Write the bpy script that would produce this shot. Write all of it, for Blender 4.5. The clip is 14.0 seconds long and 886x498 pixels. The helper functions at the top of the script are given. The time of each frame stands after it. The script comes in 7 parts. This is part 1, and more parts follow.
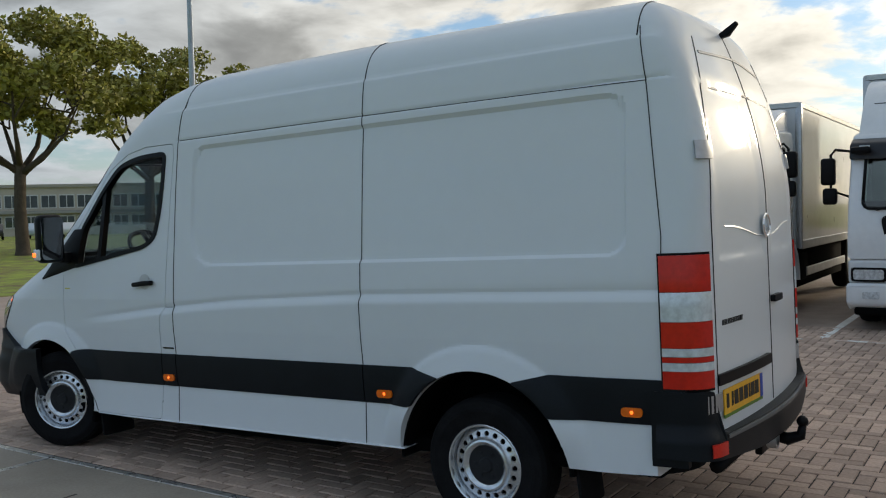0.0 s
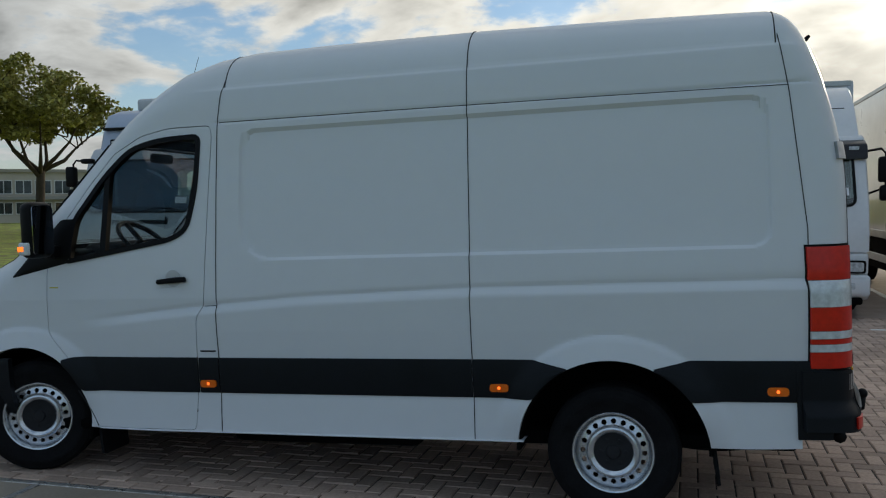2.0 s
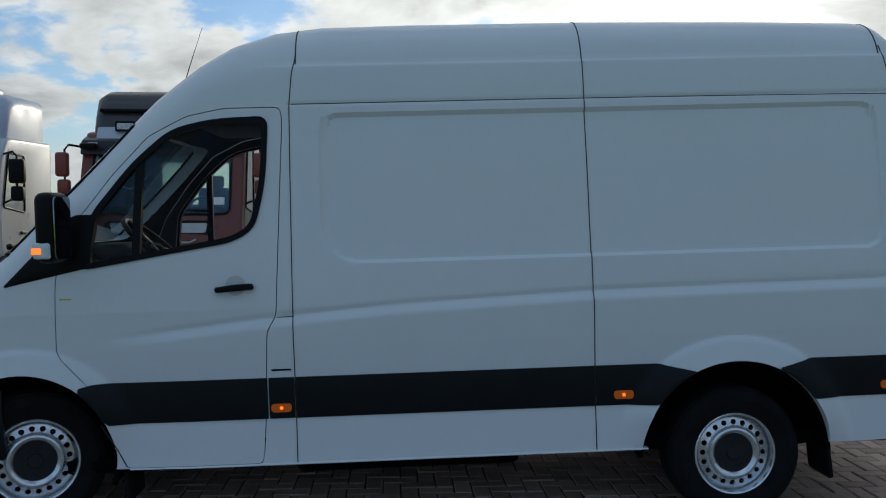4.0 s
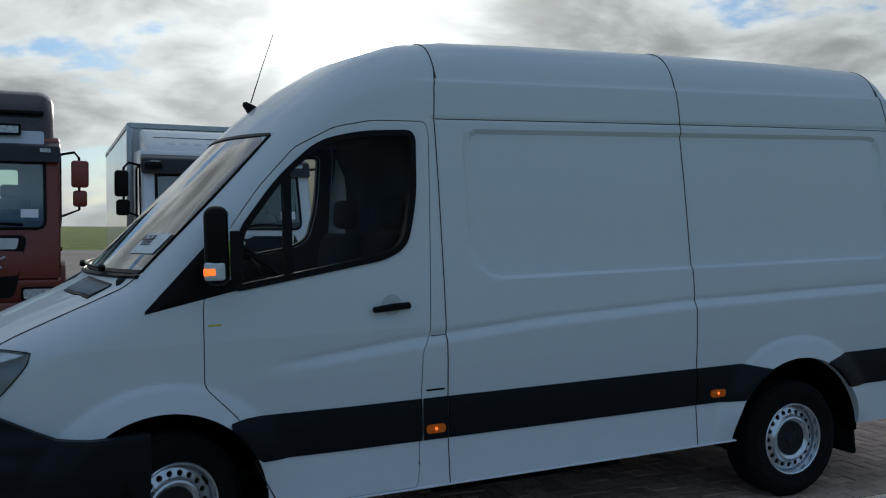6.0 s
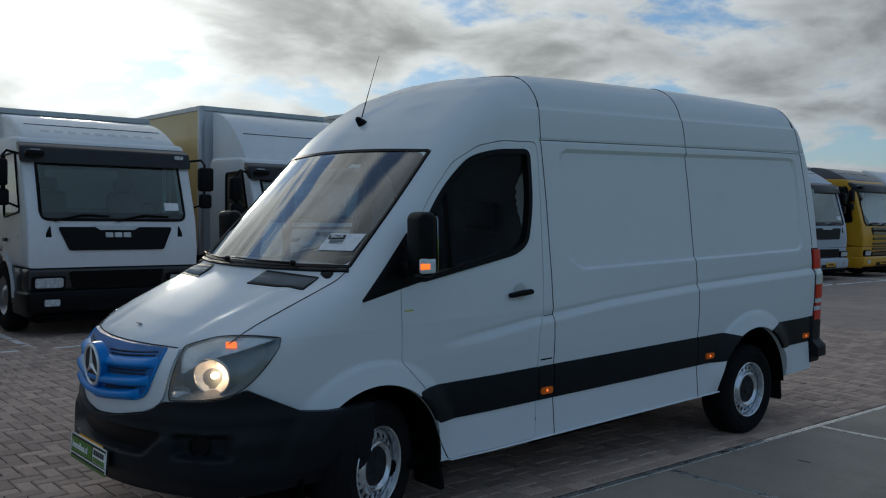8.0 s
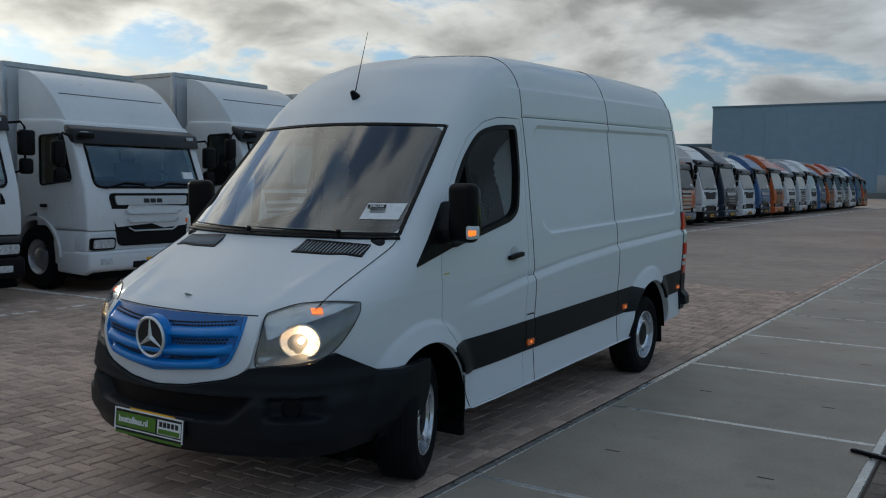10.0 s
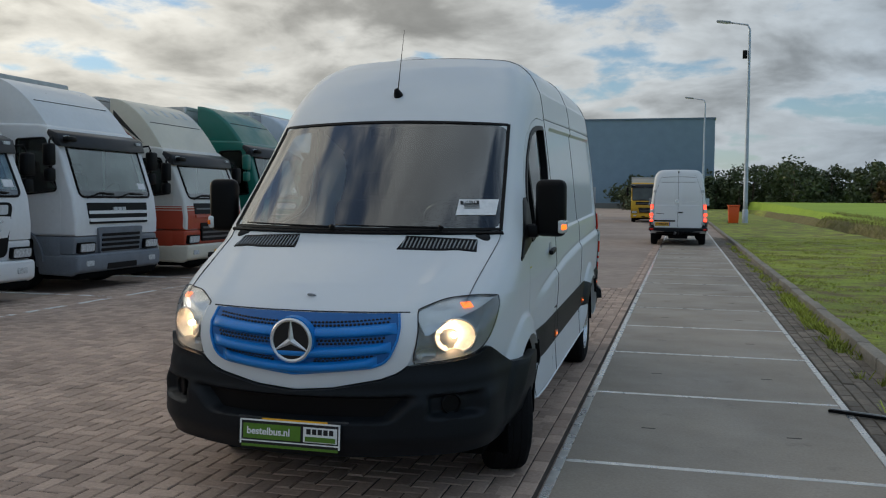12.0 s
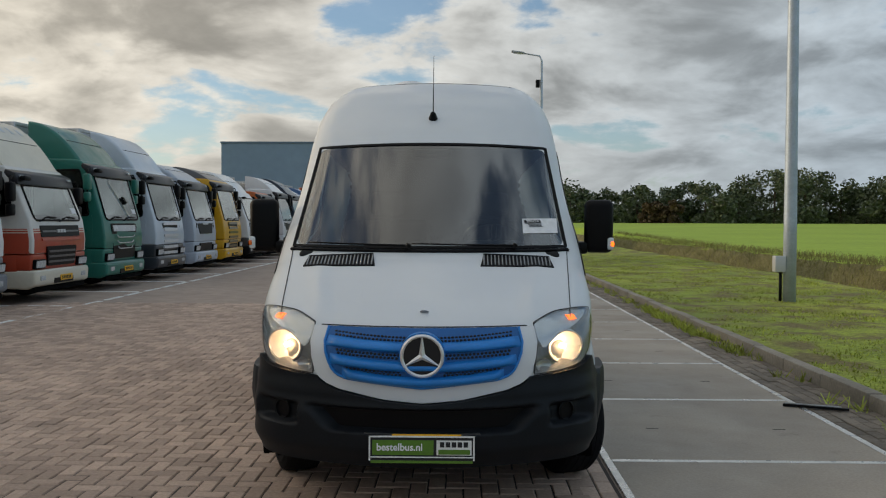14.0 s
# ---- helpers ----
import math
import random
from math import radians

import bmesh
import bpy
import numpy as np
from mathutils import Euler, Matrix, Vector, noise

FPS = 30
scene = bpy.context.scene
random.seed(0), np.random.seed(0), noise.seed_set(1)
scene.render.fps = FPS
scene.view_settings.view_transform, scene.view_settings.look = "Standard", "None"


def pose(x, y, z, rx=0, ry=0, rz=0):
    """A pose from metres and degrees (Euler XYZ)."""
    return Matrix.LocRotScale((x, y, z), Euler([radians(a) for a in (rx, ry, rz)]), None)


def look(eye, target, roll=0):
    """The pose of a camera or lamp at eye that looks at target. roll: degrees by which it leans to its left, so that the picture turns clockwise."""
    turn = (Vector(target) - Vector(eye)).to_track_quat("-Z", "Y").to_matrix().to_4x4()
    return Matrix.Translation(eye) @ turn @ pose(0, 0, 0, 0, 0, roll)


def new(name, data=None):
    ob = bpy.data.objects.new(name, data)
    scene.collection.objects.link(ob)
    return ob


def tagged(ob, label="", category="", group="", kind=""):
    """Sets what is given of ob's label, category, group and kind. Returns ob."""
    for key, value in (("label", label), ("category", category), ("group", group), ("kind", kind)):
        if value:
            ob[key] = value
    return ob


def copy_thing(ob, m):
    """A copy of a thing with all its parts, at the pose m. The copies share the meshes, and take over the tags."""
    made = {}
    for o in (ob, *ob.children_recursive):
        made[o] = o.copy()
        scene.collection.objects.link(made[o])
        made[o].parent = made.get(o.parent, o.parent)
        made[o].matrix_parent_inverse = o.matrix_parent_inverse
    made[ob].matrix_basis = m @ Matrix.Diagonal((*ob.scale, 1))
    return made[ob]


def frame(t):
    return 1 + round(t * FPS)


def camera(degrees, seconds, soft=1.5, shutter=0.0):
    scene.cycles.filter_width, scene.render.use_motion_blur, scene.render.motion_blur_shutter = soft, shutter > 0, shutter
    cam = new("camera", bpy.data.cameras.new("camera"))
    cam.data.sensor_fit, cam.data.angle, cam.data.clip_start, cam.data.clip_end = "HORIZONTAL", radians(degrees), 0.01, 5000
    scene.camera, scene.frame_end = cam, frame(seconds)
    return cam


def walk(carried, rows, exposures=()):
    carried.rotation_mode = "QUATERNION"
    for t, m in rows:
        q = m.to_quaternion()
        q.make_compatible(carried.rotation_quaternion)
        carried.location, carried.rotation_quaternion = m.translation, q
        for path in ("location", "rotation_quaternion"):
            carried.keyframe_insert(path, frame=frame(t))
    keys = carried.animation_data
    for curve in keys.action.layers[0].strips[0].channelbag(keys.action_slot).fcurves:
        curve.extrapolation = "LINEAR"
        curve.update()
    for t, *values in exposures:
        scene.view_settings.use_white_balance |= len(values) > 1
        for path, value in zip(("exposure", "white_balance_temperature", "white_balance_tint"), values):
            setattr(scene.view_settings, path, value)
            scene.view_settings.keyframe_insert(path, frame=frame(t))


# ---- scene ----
cam = camera(52.5, 14.0, 1.15)
PATH = [
    (0, (4.921, 6.021, 1.673), (3.246, 4.932, 1.591), -1.3),
    (0.5, (5.235, 5.577, 1.664), (3.479, 4.623, 1.58), -1.0),
    (1, (5.455, 5.093, 1.64), (3.63, 4.279, 1.553), -0.9),
    (1.5, (5.623, 4.586, 1.653), (3.74, 3.917, 1.561), -0.7),
    (2, (5.732, 4.06, 1.687), (3.807, 3.528, 1.585), -0.6),
    (2.5, (5.744, 3.486, 1.693), (3.773, 3.16, 1.592), -0.4),
    (3, (5.764, 2.923, 1.65), (3.775, 2.733, 1.56), -0.2),
    (3.5, (5.684, 2.391, 1.614), (3.686, 2.355, 1.528), -0.0),
    (4, (5.574, 1.874, 1.624), (3.578, 1.978, 1.543), 0.1),
    (6.5, (5.009, -1.049, 1.637), (3.253, -0.094, 1.581), 0.4),
    (7, (4.934, -1.638, 1.704), (3.259, -0.547, 1.637), 0.6),
    (7.5, (4.84, -2.244, 1.682), (3.235, -1.052, 1.622), 0.5),
    (8, (4.799, -2.789, 1.695), (3.272, -1.499, 1.623), 0.7),
    (8.5, (4.715, -3.219, 1.735), (3.283, -1.826, 1.627), 0.6),
    (9, (4.486, -3.618, 1.743), (3.182, -2.108, 1.615), 0.6),
    (11.5, (2.392, -5.007, 1.627), (1.692, -3.138, 1.496), 0.6),
    (12, (1.858, -5.226, 1.596), (1.345, -3.296, 1.485), 0.4),
    (12.5, (1.357, -5.327, 1.565), (1.043, -3.353, 1.484), 0.4),
    (13, (0.89, -5.516, 1.568), (0.699, -3.526, 1.5), 0.3),
    (13.5, (0.502, -5.699, 1.6), (0.406, -3.702, 1.536), 0.3),
    (14, (0.19, -5.678, 1.574), (0.152, -3.679, 1.513), 0.2),
]
GRADE = [(0.0, 0.04, 6600, 7), (2.0, -0.27, 6350, 6), (4.0, -0.36, 5750, 5), (7.0, -0.72, 5550, 4), (9.0, -0.57, 5850, 5), (11.5, -0.13, 6350, 6), (12.7, -0.09, 6600, 7), (14.0, 0.02, 7100, 8)]
walk(cam, [(t, look(eye, target, roll)) for t, eye, target, roll in PATH], GRADE)

# ==== place ====
# World axes: the van's nose points to -y, its left flank faces +x; z = 0 is the paving.
TAU = 2 * math.pi

# ---- light ----
SUN_AZ, SUN_EL = 72.0, 12.0     # degrees from +y towards -x, and above the horizon
SUN_WAY = Vector((-math.sin(radians(SUN_AZ)) * math.cos(radians(SUN_EL)),
                  math.cos(radians(SUN_AZ)) * math.cos(radians(SUN_EL)), math.sin(radians(SUN_EL))))


def build_world():
    world = bpy.data.worlds.new("sky")
    scene.world = world
    world.use_nodes = True
    nt = world.node_tree
    nt.nodes.clear()
    n, l = nt.nodes.new, nt.links.new
    out, bg = n("ShaderNodeOutputWorld"), n("ShaderNodeBackground")
    sky = n("ShaderNodeTexSky")
    sky.sky_type, sky.sun_disc = "NISHITA", False
    sky.sun_elevation, sky.sun_rotation = radians(SUN_EL), radians(-SUN_AZ)
    sky.air_density, sky.dust_density, sky.ozone_density = 1.0, 0.3, 4.0
    sky_gain = n("ShaderNodeVectorMath")
    sky_gain.operation = "SCALE"
    sky_gain.inputs["Scale"].default_value = 1.9
    l(sky.outputs[0], sky_gain.inputs[0])
    # a flat cloud deck: the way is stretched onto a plane overhead
    co, sep = n("ShaderNodeTexCoord"), n("ShaderNodeSeparateXYZ")
    l(co.outputs["Generated"], sep.inputs[0])

    def math_node(op, a, b=0.0, c=0.0, clamp=False):
        m = n("ShaderNodeMath")
        m.operation, m.use_clamp = op, clamp
        for i, v in enumerate((a, b, c)):
            if isinstance(v, (int, float)):
                m.inputs[i].default_value = v
            else:
                l(v, m.inputs[i])
        return m.outputs[0]
    zc = math_node("ADD", math_node("MAXIMUM", sep.outputs[2], 0.0), 0.27)
    comb = n("ShaderNodeCombineXYZ")
    l(math_node("DIVIDE", sep.outputs[0], zc), comb.inputs[0])
    l(math_node("DIVIDE", sep.outputs[1], zc), comb.inputs[1])
    comb.inputs[2].default_value = 3.7

    def fbm(scale, detail, rough, w, warp=0.25):
        t = n("ShaderNodeTexNoise")
        t.noise_dimensions = "4D"
        t.inputs["Scale"].default_value, t.inputs["Detail"].default_value = scale, detail
        t.inputs["Roughness"].default_value, t.inputs["W"].default_value = rough, w
        t.inputs["Distortion"].default_value = warp
        l(comb.outputs[0], t.inputs["Vector"])
        return t.outputs[0]

    def ranged(v, a, b, lo, hi, kind="SMOOTHSTEP"):
        r = n("ShaderNodeMapRange")
        r.interpolation_type = kind
        for key, x in (("From Min", a), ("From Max", b), ("To Min", lo), ("To Max", hi)):
            r.inputs[key].default_value = x
        l(v, r.inputs[0])
        return r.outputs[0]

    def blend(fac, a, b):
        x = n("ShaderNodeMix")
        x.data_type = "RGBA"
        l(fac, x.inputs[0])
        for key, v in ((6, a), (7, b)):
            if isinstance(v, tuple):
                x.inputs[key].default_value = (*v, 1)
            else:
                l(v, x.inputs[key])
        return x.outputs[2]

    def scaled(col, fac):
        x = n("ShaderNodeVectorMath")
        x.operation = "SCALE"
        l(col, x.inputs[0])
        l(fac, x.inputs["Scale"])
        return x.outputs[0]
    cover, wisps, broad = fbm(2.5, 9.0, 0.52, 1.3, 0.35), fbm(6.5, 7.0, 0.60, 9.4), fbm(0.55, 3.0, 0.5, 4.2)
    density = math_node("ADD", math_node("MULTIPLY", cover, 0.66), math_node("ADD", math_node("MULTIPLY", wisps, 0.16), math_node("MULTIPLY", broad, 0.18)))
    mask = ranged(density, 0.425, 0.485, 0.12, 1.0)
    # thick cores of the clouds are grey, thin rims bright
    core = ranged(density, 0.46, 0.60, 1.36, 0.56)
    puff = ranged(wisps, 0.3, 0.7, 0.84, 1.16)
    # warm and bright about the sun behind the clouds, cool and dimmer away from it
    dot = n("ShaderNodeVectorMath")
    dot.operation = "DOT_PRODUCT"
    l(co.outputs["Generated"], dot.inputs[0])
    dot.inputs[1].default_value = SUN_WAY
    toward = math_node("MAXIMUM", dot.outputs["Value"], 0.0)
    glow_wide, glow_tight = math_node("POWER", toward, 4.0), math_node("POWER", toward, 90.0)
    warmth = ranged(dot.outputs["Value"], -0.30, 0.80, 0.0, 1.0)
    base = blend(math_node("MINIMUM", glow_wide, 1.0), blend(warmth, (5.0, 6.2, 7.7), (7.6, 7.4, 7.1)), (11.5, 10.6, 9.2))
    gain = math_node("ADD", math_node("MULTIPLY", math_node("MULTIPLY", core, puff), math_node("ADD", math_node("MULTIPLY", glow_wide, 0.3), math_node("MULTIPLY_ADD", sep.outputs[2], 0.22, 0.84))),
                     math_node("MULTIPLY", glow_tight, 1.5))
    both = blend(mask, sky_gain.outputs[0], scaled(base, gain))
    # pale haze low down
    low = math_node("MULTIPLY", math_node("POWER", math_node("SUBTRACT", 1.0, math_node("MAXIMUM", sep.outputs[2], 0.0)), 11.0), 0.75)
    hazy = blend(math_node("MINIMUM", glow_wide, 1.0), blend(warmth, (3.2, 4.1, 5.2), (7.4, 7.4, 7.3)), (11.0, 10.3, 9.0))
    haze = blend(low, both, hazy)
    l(haze, bg.inputs[0])
    bg.inputs[1].default_value = SKY_STRENGTH
    l(bg.outputs[0], out.inputs[0])


SKY_STRENGTH = 0.079
build_world()
sun = new("sun", bpy.data.lights.new("sun", "SUN"))
sun.data.energy, sun.data.angle, sun.data.color = 1.2, radians(5.0), (1.0, 0.84, 0.62)
sun.matrix_world = look((0, 0, 40), Vector((0, 0, 40)) - SUN_WAY)


# ---- materials ----
def rgb(c):
    return (*c, 1.0) if len(c) == 3 else c


class Mat:
    """A small builder of principled materials with mottling and relief."""

    def __init__(self, name, color, rough=0.5, metal=0.0, coat=0.0, ior=1.45, spec=0.5):
        self.m = bpy.data.materials.new(name)
        self.m.use_nodes = True
        self.nt = self.m.node_tree
        self.b = self.nt.nodes["Principled BSDF"]
        self.color = rgb(color)
        self.set("Base Color", self.color)
        self.set("Roughness", rough)
        self.set("Metallic", metal)
        self.set("Coat Weight", coat)
        self.set("Coat Roughness", 0.06)
        self.set("IOR", ior)
        self.set("Specular IOR Level", spec)
        self.co = None

    def set(self, key, v):
        self.b.inputs[key].default_value = v
        return self

    def node(self, kind):
        return self.nt.nodes.new(kind)

    def link(self, a, b):
        self.nt.links.new(a, b)

    def coord(self, kind="Object"):
        if not self.co:
            self.co = self.node("ShaderNodeTexCoord")
        return self.co.outputs[kind]

    def world(self):
        return self.node("ShaderNodeNewGeometry").outputs["Position"]

    def noise(self, scale, detail=4, rough=0.55, vec=None, stretch=None):
        t = self.node("ShaderNodeTexNoise")
        t.inputs["Scale"].default_value, t.inputs["Detail"].default_value = scale, detail
        t.inputs["Roughness"].default_value = rough
        v = vec or self.coord()
        if stretch:
            mp = self.node("ShaderNodeMapping")
            mp.inputs["Scale"].default_value = stretch
            self.link(v, mp.inputs[0])
            v = mp.outputs[0]
        self.link(v, t.inputs["Vector"])
        return t.outputs[0]

    def ramp(self, fac, stops):
        r = self.node("ShaderNodeValToRGB")
        e = r.color_ramp.elements
        while len(e) < len(stops):
            e.new(0.5)
        for el, (p, c) in zip(e, stops):
            el.position, el.color = p, rgb(c)
        self.link(fac, r.inputs[0])
        return r.outputs[0]

    def mixed(self, a, b, fac=0.5, mode="MIX"):
        x = self.node("ShaderNodeMix")
        x.data_type, x.blend_type = "RGBA", mode
        for key, v in ((0, fac), (6, a), (7, b)):
            if isinstance(v, (int, float)):
                x.inputs[key].default_value = v
            elif isinstance(v, tuple):
                x.inputs[key].default_value = rgb(v)
            else:
                self.link(v, x.inputs[key])
        return x.outputs[2]

    def mottle(self, scale=3.0, amount=0.12, fine=40.0, fine_amount=0.06, vec=None):
        c = self.color
        for s, a in ((scale, amount), (fine, fine_amount)):
            k = self.ramp(self.noise(s, 5, vec=vec), [(0.3, (1 - a,) * 3), (0.7, (1 + a,) * 3)])
            c = self.mixed(c, k, 1.0, "MULTIPLY")
        self.col = c
        self.link(c, self.b.inputs["Base Color"])
        return self

    def per_object(self, amount=0.15):
        info = self.node("ShaderNodeObjectInfo")
        k = self.ramp(info.outputs["Random"], [(0.0, (1 - amount,) * 3), (1.0, (1 + amount,) * 3)])
        self.col = self.mixed(self.col, k, 1.0, "MULTIPLY")
        self.link(self.col, self.b.inputs["Base Color"])
        return self

    def per_island(self, amount=0.15):
        info = self.node("ShaderNodeNewGeometry")
        k = self.ramp(info.outputs["Random Per Island"], [(0.0, (1 - amount,) * 3), (1.0, (1 + amount,) * 3)])
        self.col = self.mixed(self.col, k, 1.0, "MULTIPLY")
        self.link(self.col, self.b.inputs["Base Color"])
        return self

    def bump(self, scale=60.0, strength=0.2, dist=0.01, detail=4, vec=None, stretch=None):
        bp = self.node("ShaderNodeBump")
        bp.inputs["Strength"].default_value, bp.inputs["Distance"].default_value = strength, dist
        self.link(self.noise(scale, detail, vec=vec, stretch=stretch), bp.inputs["Height"])
        self.link(bp.outputs[0], self.b.inputs["Normal"])
        return self

    def vary_rough(self, lo, hi, scale=5.0, vec=None):
        r = self.node("ShaderNodeMapRange")
        r.inputs["From Min"].default_value, r.inputs["From Max"].default_value = 0.3, 0.7
        r.inputs["To Min"].default_value, r.inputs["To Max"].default_value = lo, hi
        self.link(self.noise(scale, 4, vec=vec), r.inputs[0])
        self.link(r.outputs[0], self.b.inputs["Roughness"])
        return self


_paint = {}


def paint(name, color, rough=0.34, coat=0.28):
    if name not in _paint:
        _paint[name] = Mat(name, color, rough, coat=coat).mottle(1.1, 0.04, 14, 0.025).vary_rough(rough * 0.8, rough * 1.3, 3).m
    return _paint[name]


def thin_glass(name, tint, gloss=0.05, rise=4.0):
    """A thin sheet: tinted see-through with a mirror coat that grows towards grazing angles."""
    m = bpy.data.materials.new(name)
    m.use_nodes = True
    nt = m.node_tree
    nt.nodes.clear()
    n, l = nt.nodes.new, nt.links.new
    out, tr, gl, mx, lw = (n("ShaderNodeOutputMaterial"), n("ShaderNodeBsdfTransparent"), n("ShaderNodeBsdfGlossy"),
                           n("ShaderNodeMixShader"), n("ShaderNodeLayerWeight"))
    tr.inputs[0].default_value = rgb(tint)
    gl.inputs["Roughness"].default_value = 0.015
    lw.inputs[0].default_value = 0.5
    if gloss == 0.0:
        l(tr.outputs[0], out.inputs[0])
        return m
    pw, sc = n("ShaderNodeMath"), n("ShaderNodeMath")
    pw.operation, sc.operation = "POWER", "MULTIPLY_ADD"
    pw.inputs[1].default_value = rise
    sc.inputs[1].default_value, sc.inputs[2].default_value = 0.9 - gloss, gloss
    l(lw.outputs["Facing"], pw.inputs[0])
    l(pw.outputs[0], sc.inputs[0])
    l(sc.outputs[0], mx.inputs[0])
    l(tr.outputs[0], mx.inputs[1])
    l(gl.outputs[0], mx.inputs[2])
    l(mx.outputs[0], out.inputs[0])
    return m


def glow_mat(name, color, strength):
    m = Mat(name, color, 0.3)
    m.set("Emission Color", rgb(color))
    m.set("Emission Strength", strength)
    return m.m


# white van paint
M_WHITE = Mat("van_white_paint", (0.695, 0.718, 0.745), 0.45, coat=0.42, spec=0.1).mottle(0.5, 0.012, 9, 0.008).m
M_TRIM = Mat("charcoal_plastic", (0.008, 0.010, 0.013), 0.46, spec=0.20).mottle(4, 0.15, 120, 0.15).bump(500, 0.15, 0.001).m
M_BLACK = Mat("black_plastic", (0.004, 0.004, 0.005), 0.42, spec=0.16).mottle(8, 0.1).m
M_DARK = Mat("dark_underbody", (0.004, 0.004, 0.004), 0.95, spec=0.05).mottle(5, 0.2).m
M_RUBBER = Mat("tyre_rubber", (0.009, 0.009, 0.010), 0.85, spec=0.12).mottle(10, 0.25, 90, 0.15).bump(250, 0.2, 0.001).m
M_RIM = Mat("silver_rim_paint", (0.66, 0.68, 0.71), 0.24, metal=0.85).mottle(10, 0.1, 60, 0.06).m
M_HUBCAP = Mat("dark_hub_cap", (0.018, 0.019, 0.022), 0.55, spec=0.25).mottle(14, 0.2).m
M_CHROME = Mat("chrome", (0.82, 0.83, 0.84), 0.08, metal=1.0).m
M_MIRROR = Mat("dim_mirror_glass", (0.30, 0.32, 0.34), 0.04, metal=1.0).m
M_STAR = Mat("bright_silver_plastic", (0.72, 0.73, 0.74), 0.3, metal=0.5).m
M_STEEL = Mat("zinc_steel", (0.45, 0.46, 0.48), 0.4, metal=0.8).mottle(9, 0.15).m
M_GAP = Mat("panel_gap_shadow", (0.02, 0.02, 0.022), 0.8).m
M_BLUE = Mat("blue_grille_plastic", (0.008, 0.19, 0.56), 0.35).mottle(6, 0.08).m
# the grille's blue again, darkened to paint in the shade of its recess
M_BLUE_SHADED = Mat("shaded_blue_mesh", (0.006, 0.105, 0.33), 0.45).mottle(6, 0.1).m
M_GLASS = thin_glass("clear_window_glass", (0.93, 0.95, 0.94), 0.012)
M_GLASS_TINT = thin_glass("windscreen_glass", (0.42, 0.52, 0.53), 0.09, 1.8)
M_GLASS_BACK = thin_glass("inner_glass_face", (1.0, 1.0, 1.0), 0.0)
M_LENS = thin_glass("headlamp_lens", (0.96, 0.97, 0.97), 0.05)
M_RED = Mat("red_lamp_lens", (0.60, 0.018, 0.008), 0.28, coat=0.12).mottle(30, 0.1).m
M_RED_LIT = glow_mat("red_lamp_lit", (1.0, 0.06, 0.03), 3.0)
M_CLEAR_LAMP = Mat("clear_lamp_lens", (0.62, 0.66, 0.68), 0.1, coat=0.8).mottle(30, 0.15).m
M_AMBER = Mat("amber_lamp_lens", (0.85, 0.16, 0.01), 0.2, coat=0.6).mottle(30, 0.1).m
M_AMBER_LIT = glow_mat("amber_lamp_lit", (1.0, 0.15, 0.015), 2.2)
M_HEAD_LIT = glow_mat("headlamp_bulb_lit", (1.0, 0.62, 0.32), 48.0)
M_REFLECTOR = Mat("lamp_reflector", (0.86, 0.85, 0.82), 0.40, metal=0.35).m
M_SEAT = Mat("dark_seat_cloth", (0.012, 0.013, 0.015), 0.95, spec=0.1).mottle(12, 0.2, 200, 0.2).m
M_DASH = Mat("grey_dashboard", (0.022, 0.023, 0.025), 0.75, spec=0.2).mottle(10, 0.1).m
M_PLATE = Mat("yellow_number_plate", (0.80, 0.42, 0.015), 0.4).mottle(20, 0.06).m
M_PLATE_WHITE = Mat("white_plate", (0.78, 0.79, 0.78), 0.4).mottle(20, 0.05).m
M_GREEN = Mat("lime_green_print", (0.09, 0.20, 0.02), 0.4).mottle(20, 0.06).m
M_INK = Mat("black_ink", (0.01, 0.01, 0.012), 0.5).m
M_PAPER = Mat("white_paper", (0.78, 0.78, 0.80), 0.7).mottle(20, 0.03).m
M_EUBLUE = Mat("plate_blue_band", (0.01, 0.06, 0.42), 0.4).m


# ---- mesh helpers ----
def smooth(bm, angle=32):
    for f in bm.faces:
        f.smooth = True
    lim = radians(angle)
    for e in bm.edges:
        e.smooth = len(e.link_faces) == 2 and e.calc_face_angle(0) < lim


def obj(name, bm, mat, parent=None, soft=True, angle=32):
    if soft:
        smooth(bm, angle)
    me = bpy.data.meshes.new(name)
    bm.to_mesh(me)
    bm.free()
    for m in mat if isinstance(mat, (list, tuple)) else [mat]:
        me.materials.append(m)
    ob = new(name, me)
    ob.parent = parent
    return ob


def part(name, bm, mat, parent, label="", soft=True, angle=32):
    ob = obj(name, bm, mat, parent, soft, angle)
    if label:
        ob["label"] = label
    return ob


def empty(name, label, category, group="", at=(0, 0, 0)):
    e = new(name)
    e.empty_display_size = 0.2
    e.location = at
    return tagged(e, label, category, group)


def box(x0, x1, y0, y1, z0, z1, bevel=0.0, seg=2, bm=None):
    b = bmesh.new()
    bmesh.ops.create_cube(b, size=1.0)
    b.transform(Matrix.Translation(((x0 + x1) / 2, (y0 + y1) / 2, (z0 + z1) / 2)) @ Matrix.Diagonal((abs(x1 - x0), abs(y1 - y0), abs(z1 - z0), 1)))
    if bevel:
        bmesh.ops.bevel(b, geom=b.edges[:], offset=bevel, segments=seg, profile=0.5, affect="EDGES")
    return join(bm, b)


def join(bm, b):
    if bm is None:
        return b
    me = bpy.data.meshes.new("t")
    b.to_mesh(me)
    b.free()
    bm.from_mesh(me)
    bpy.data.meshes.remove(me)
    return bm


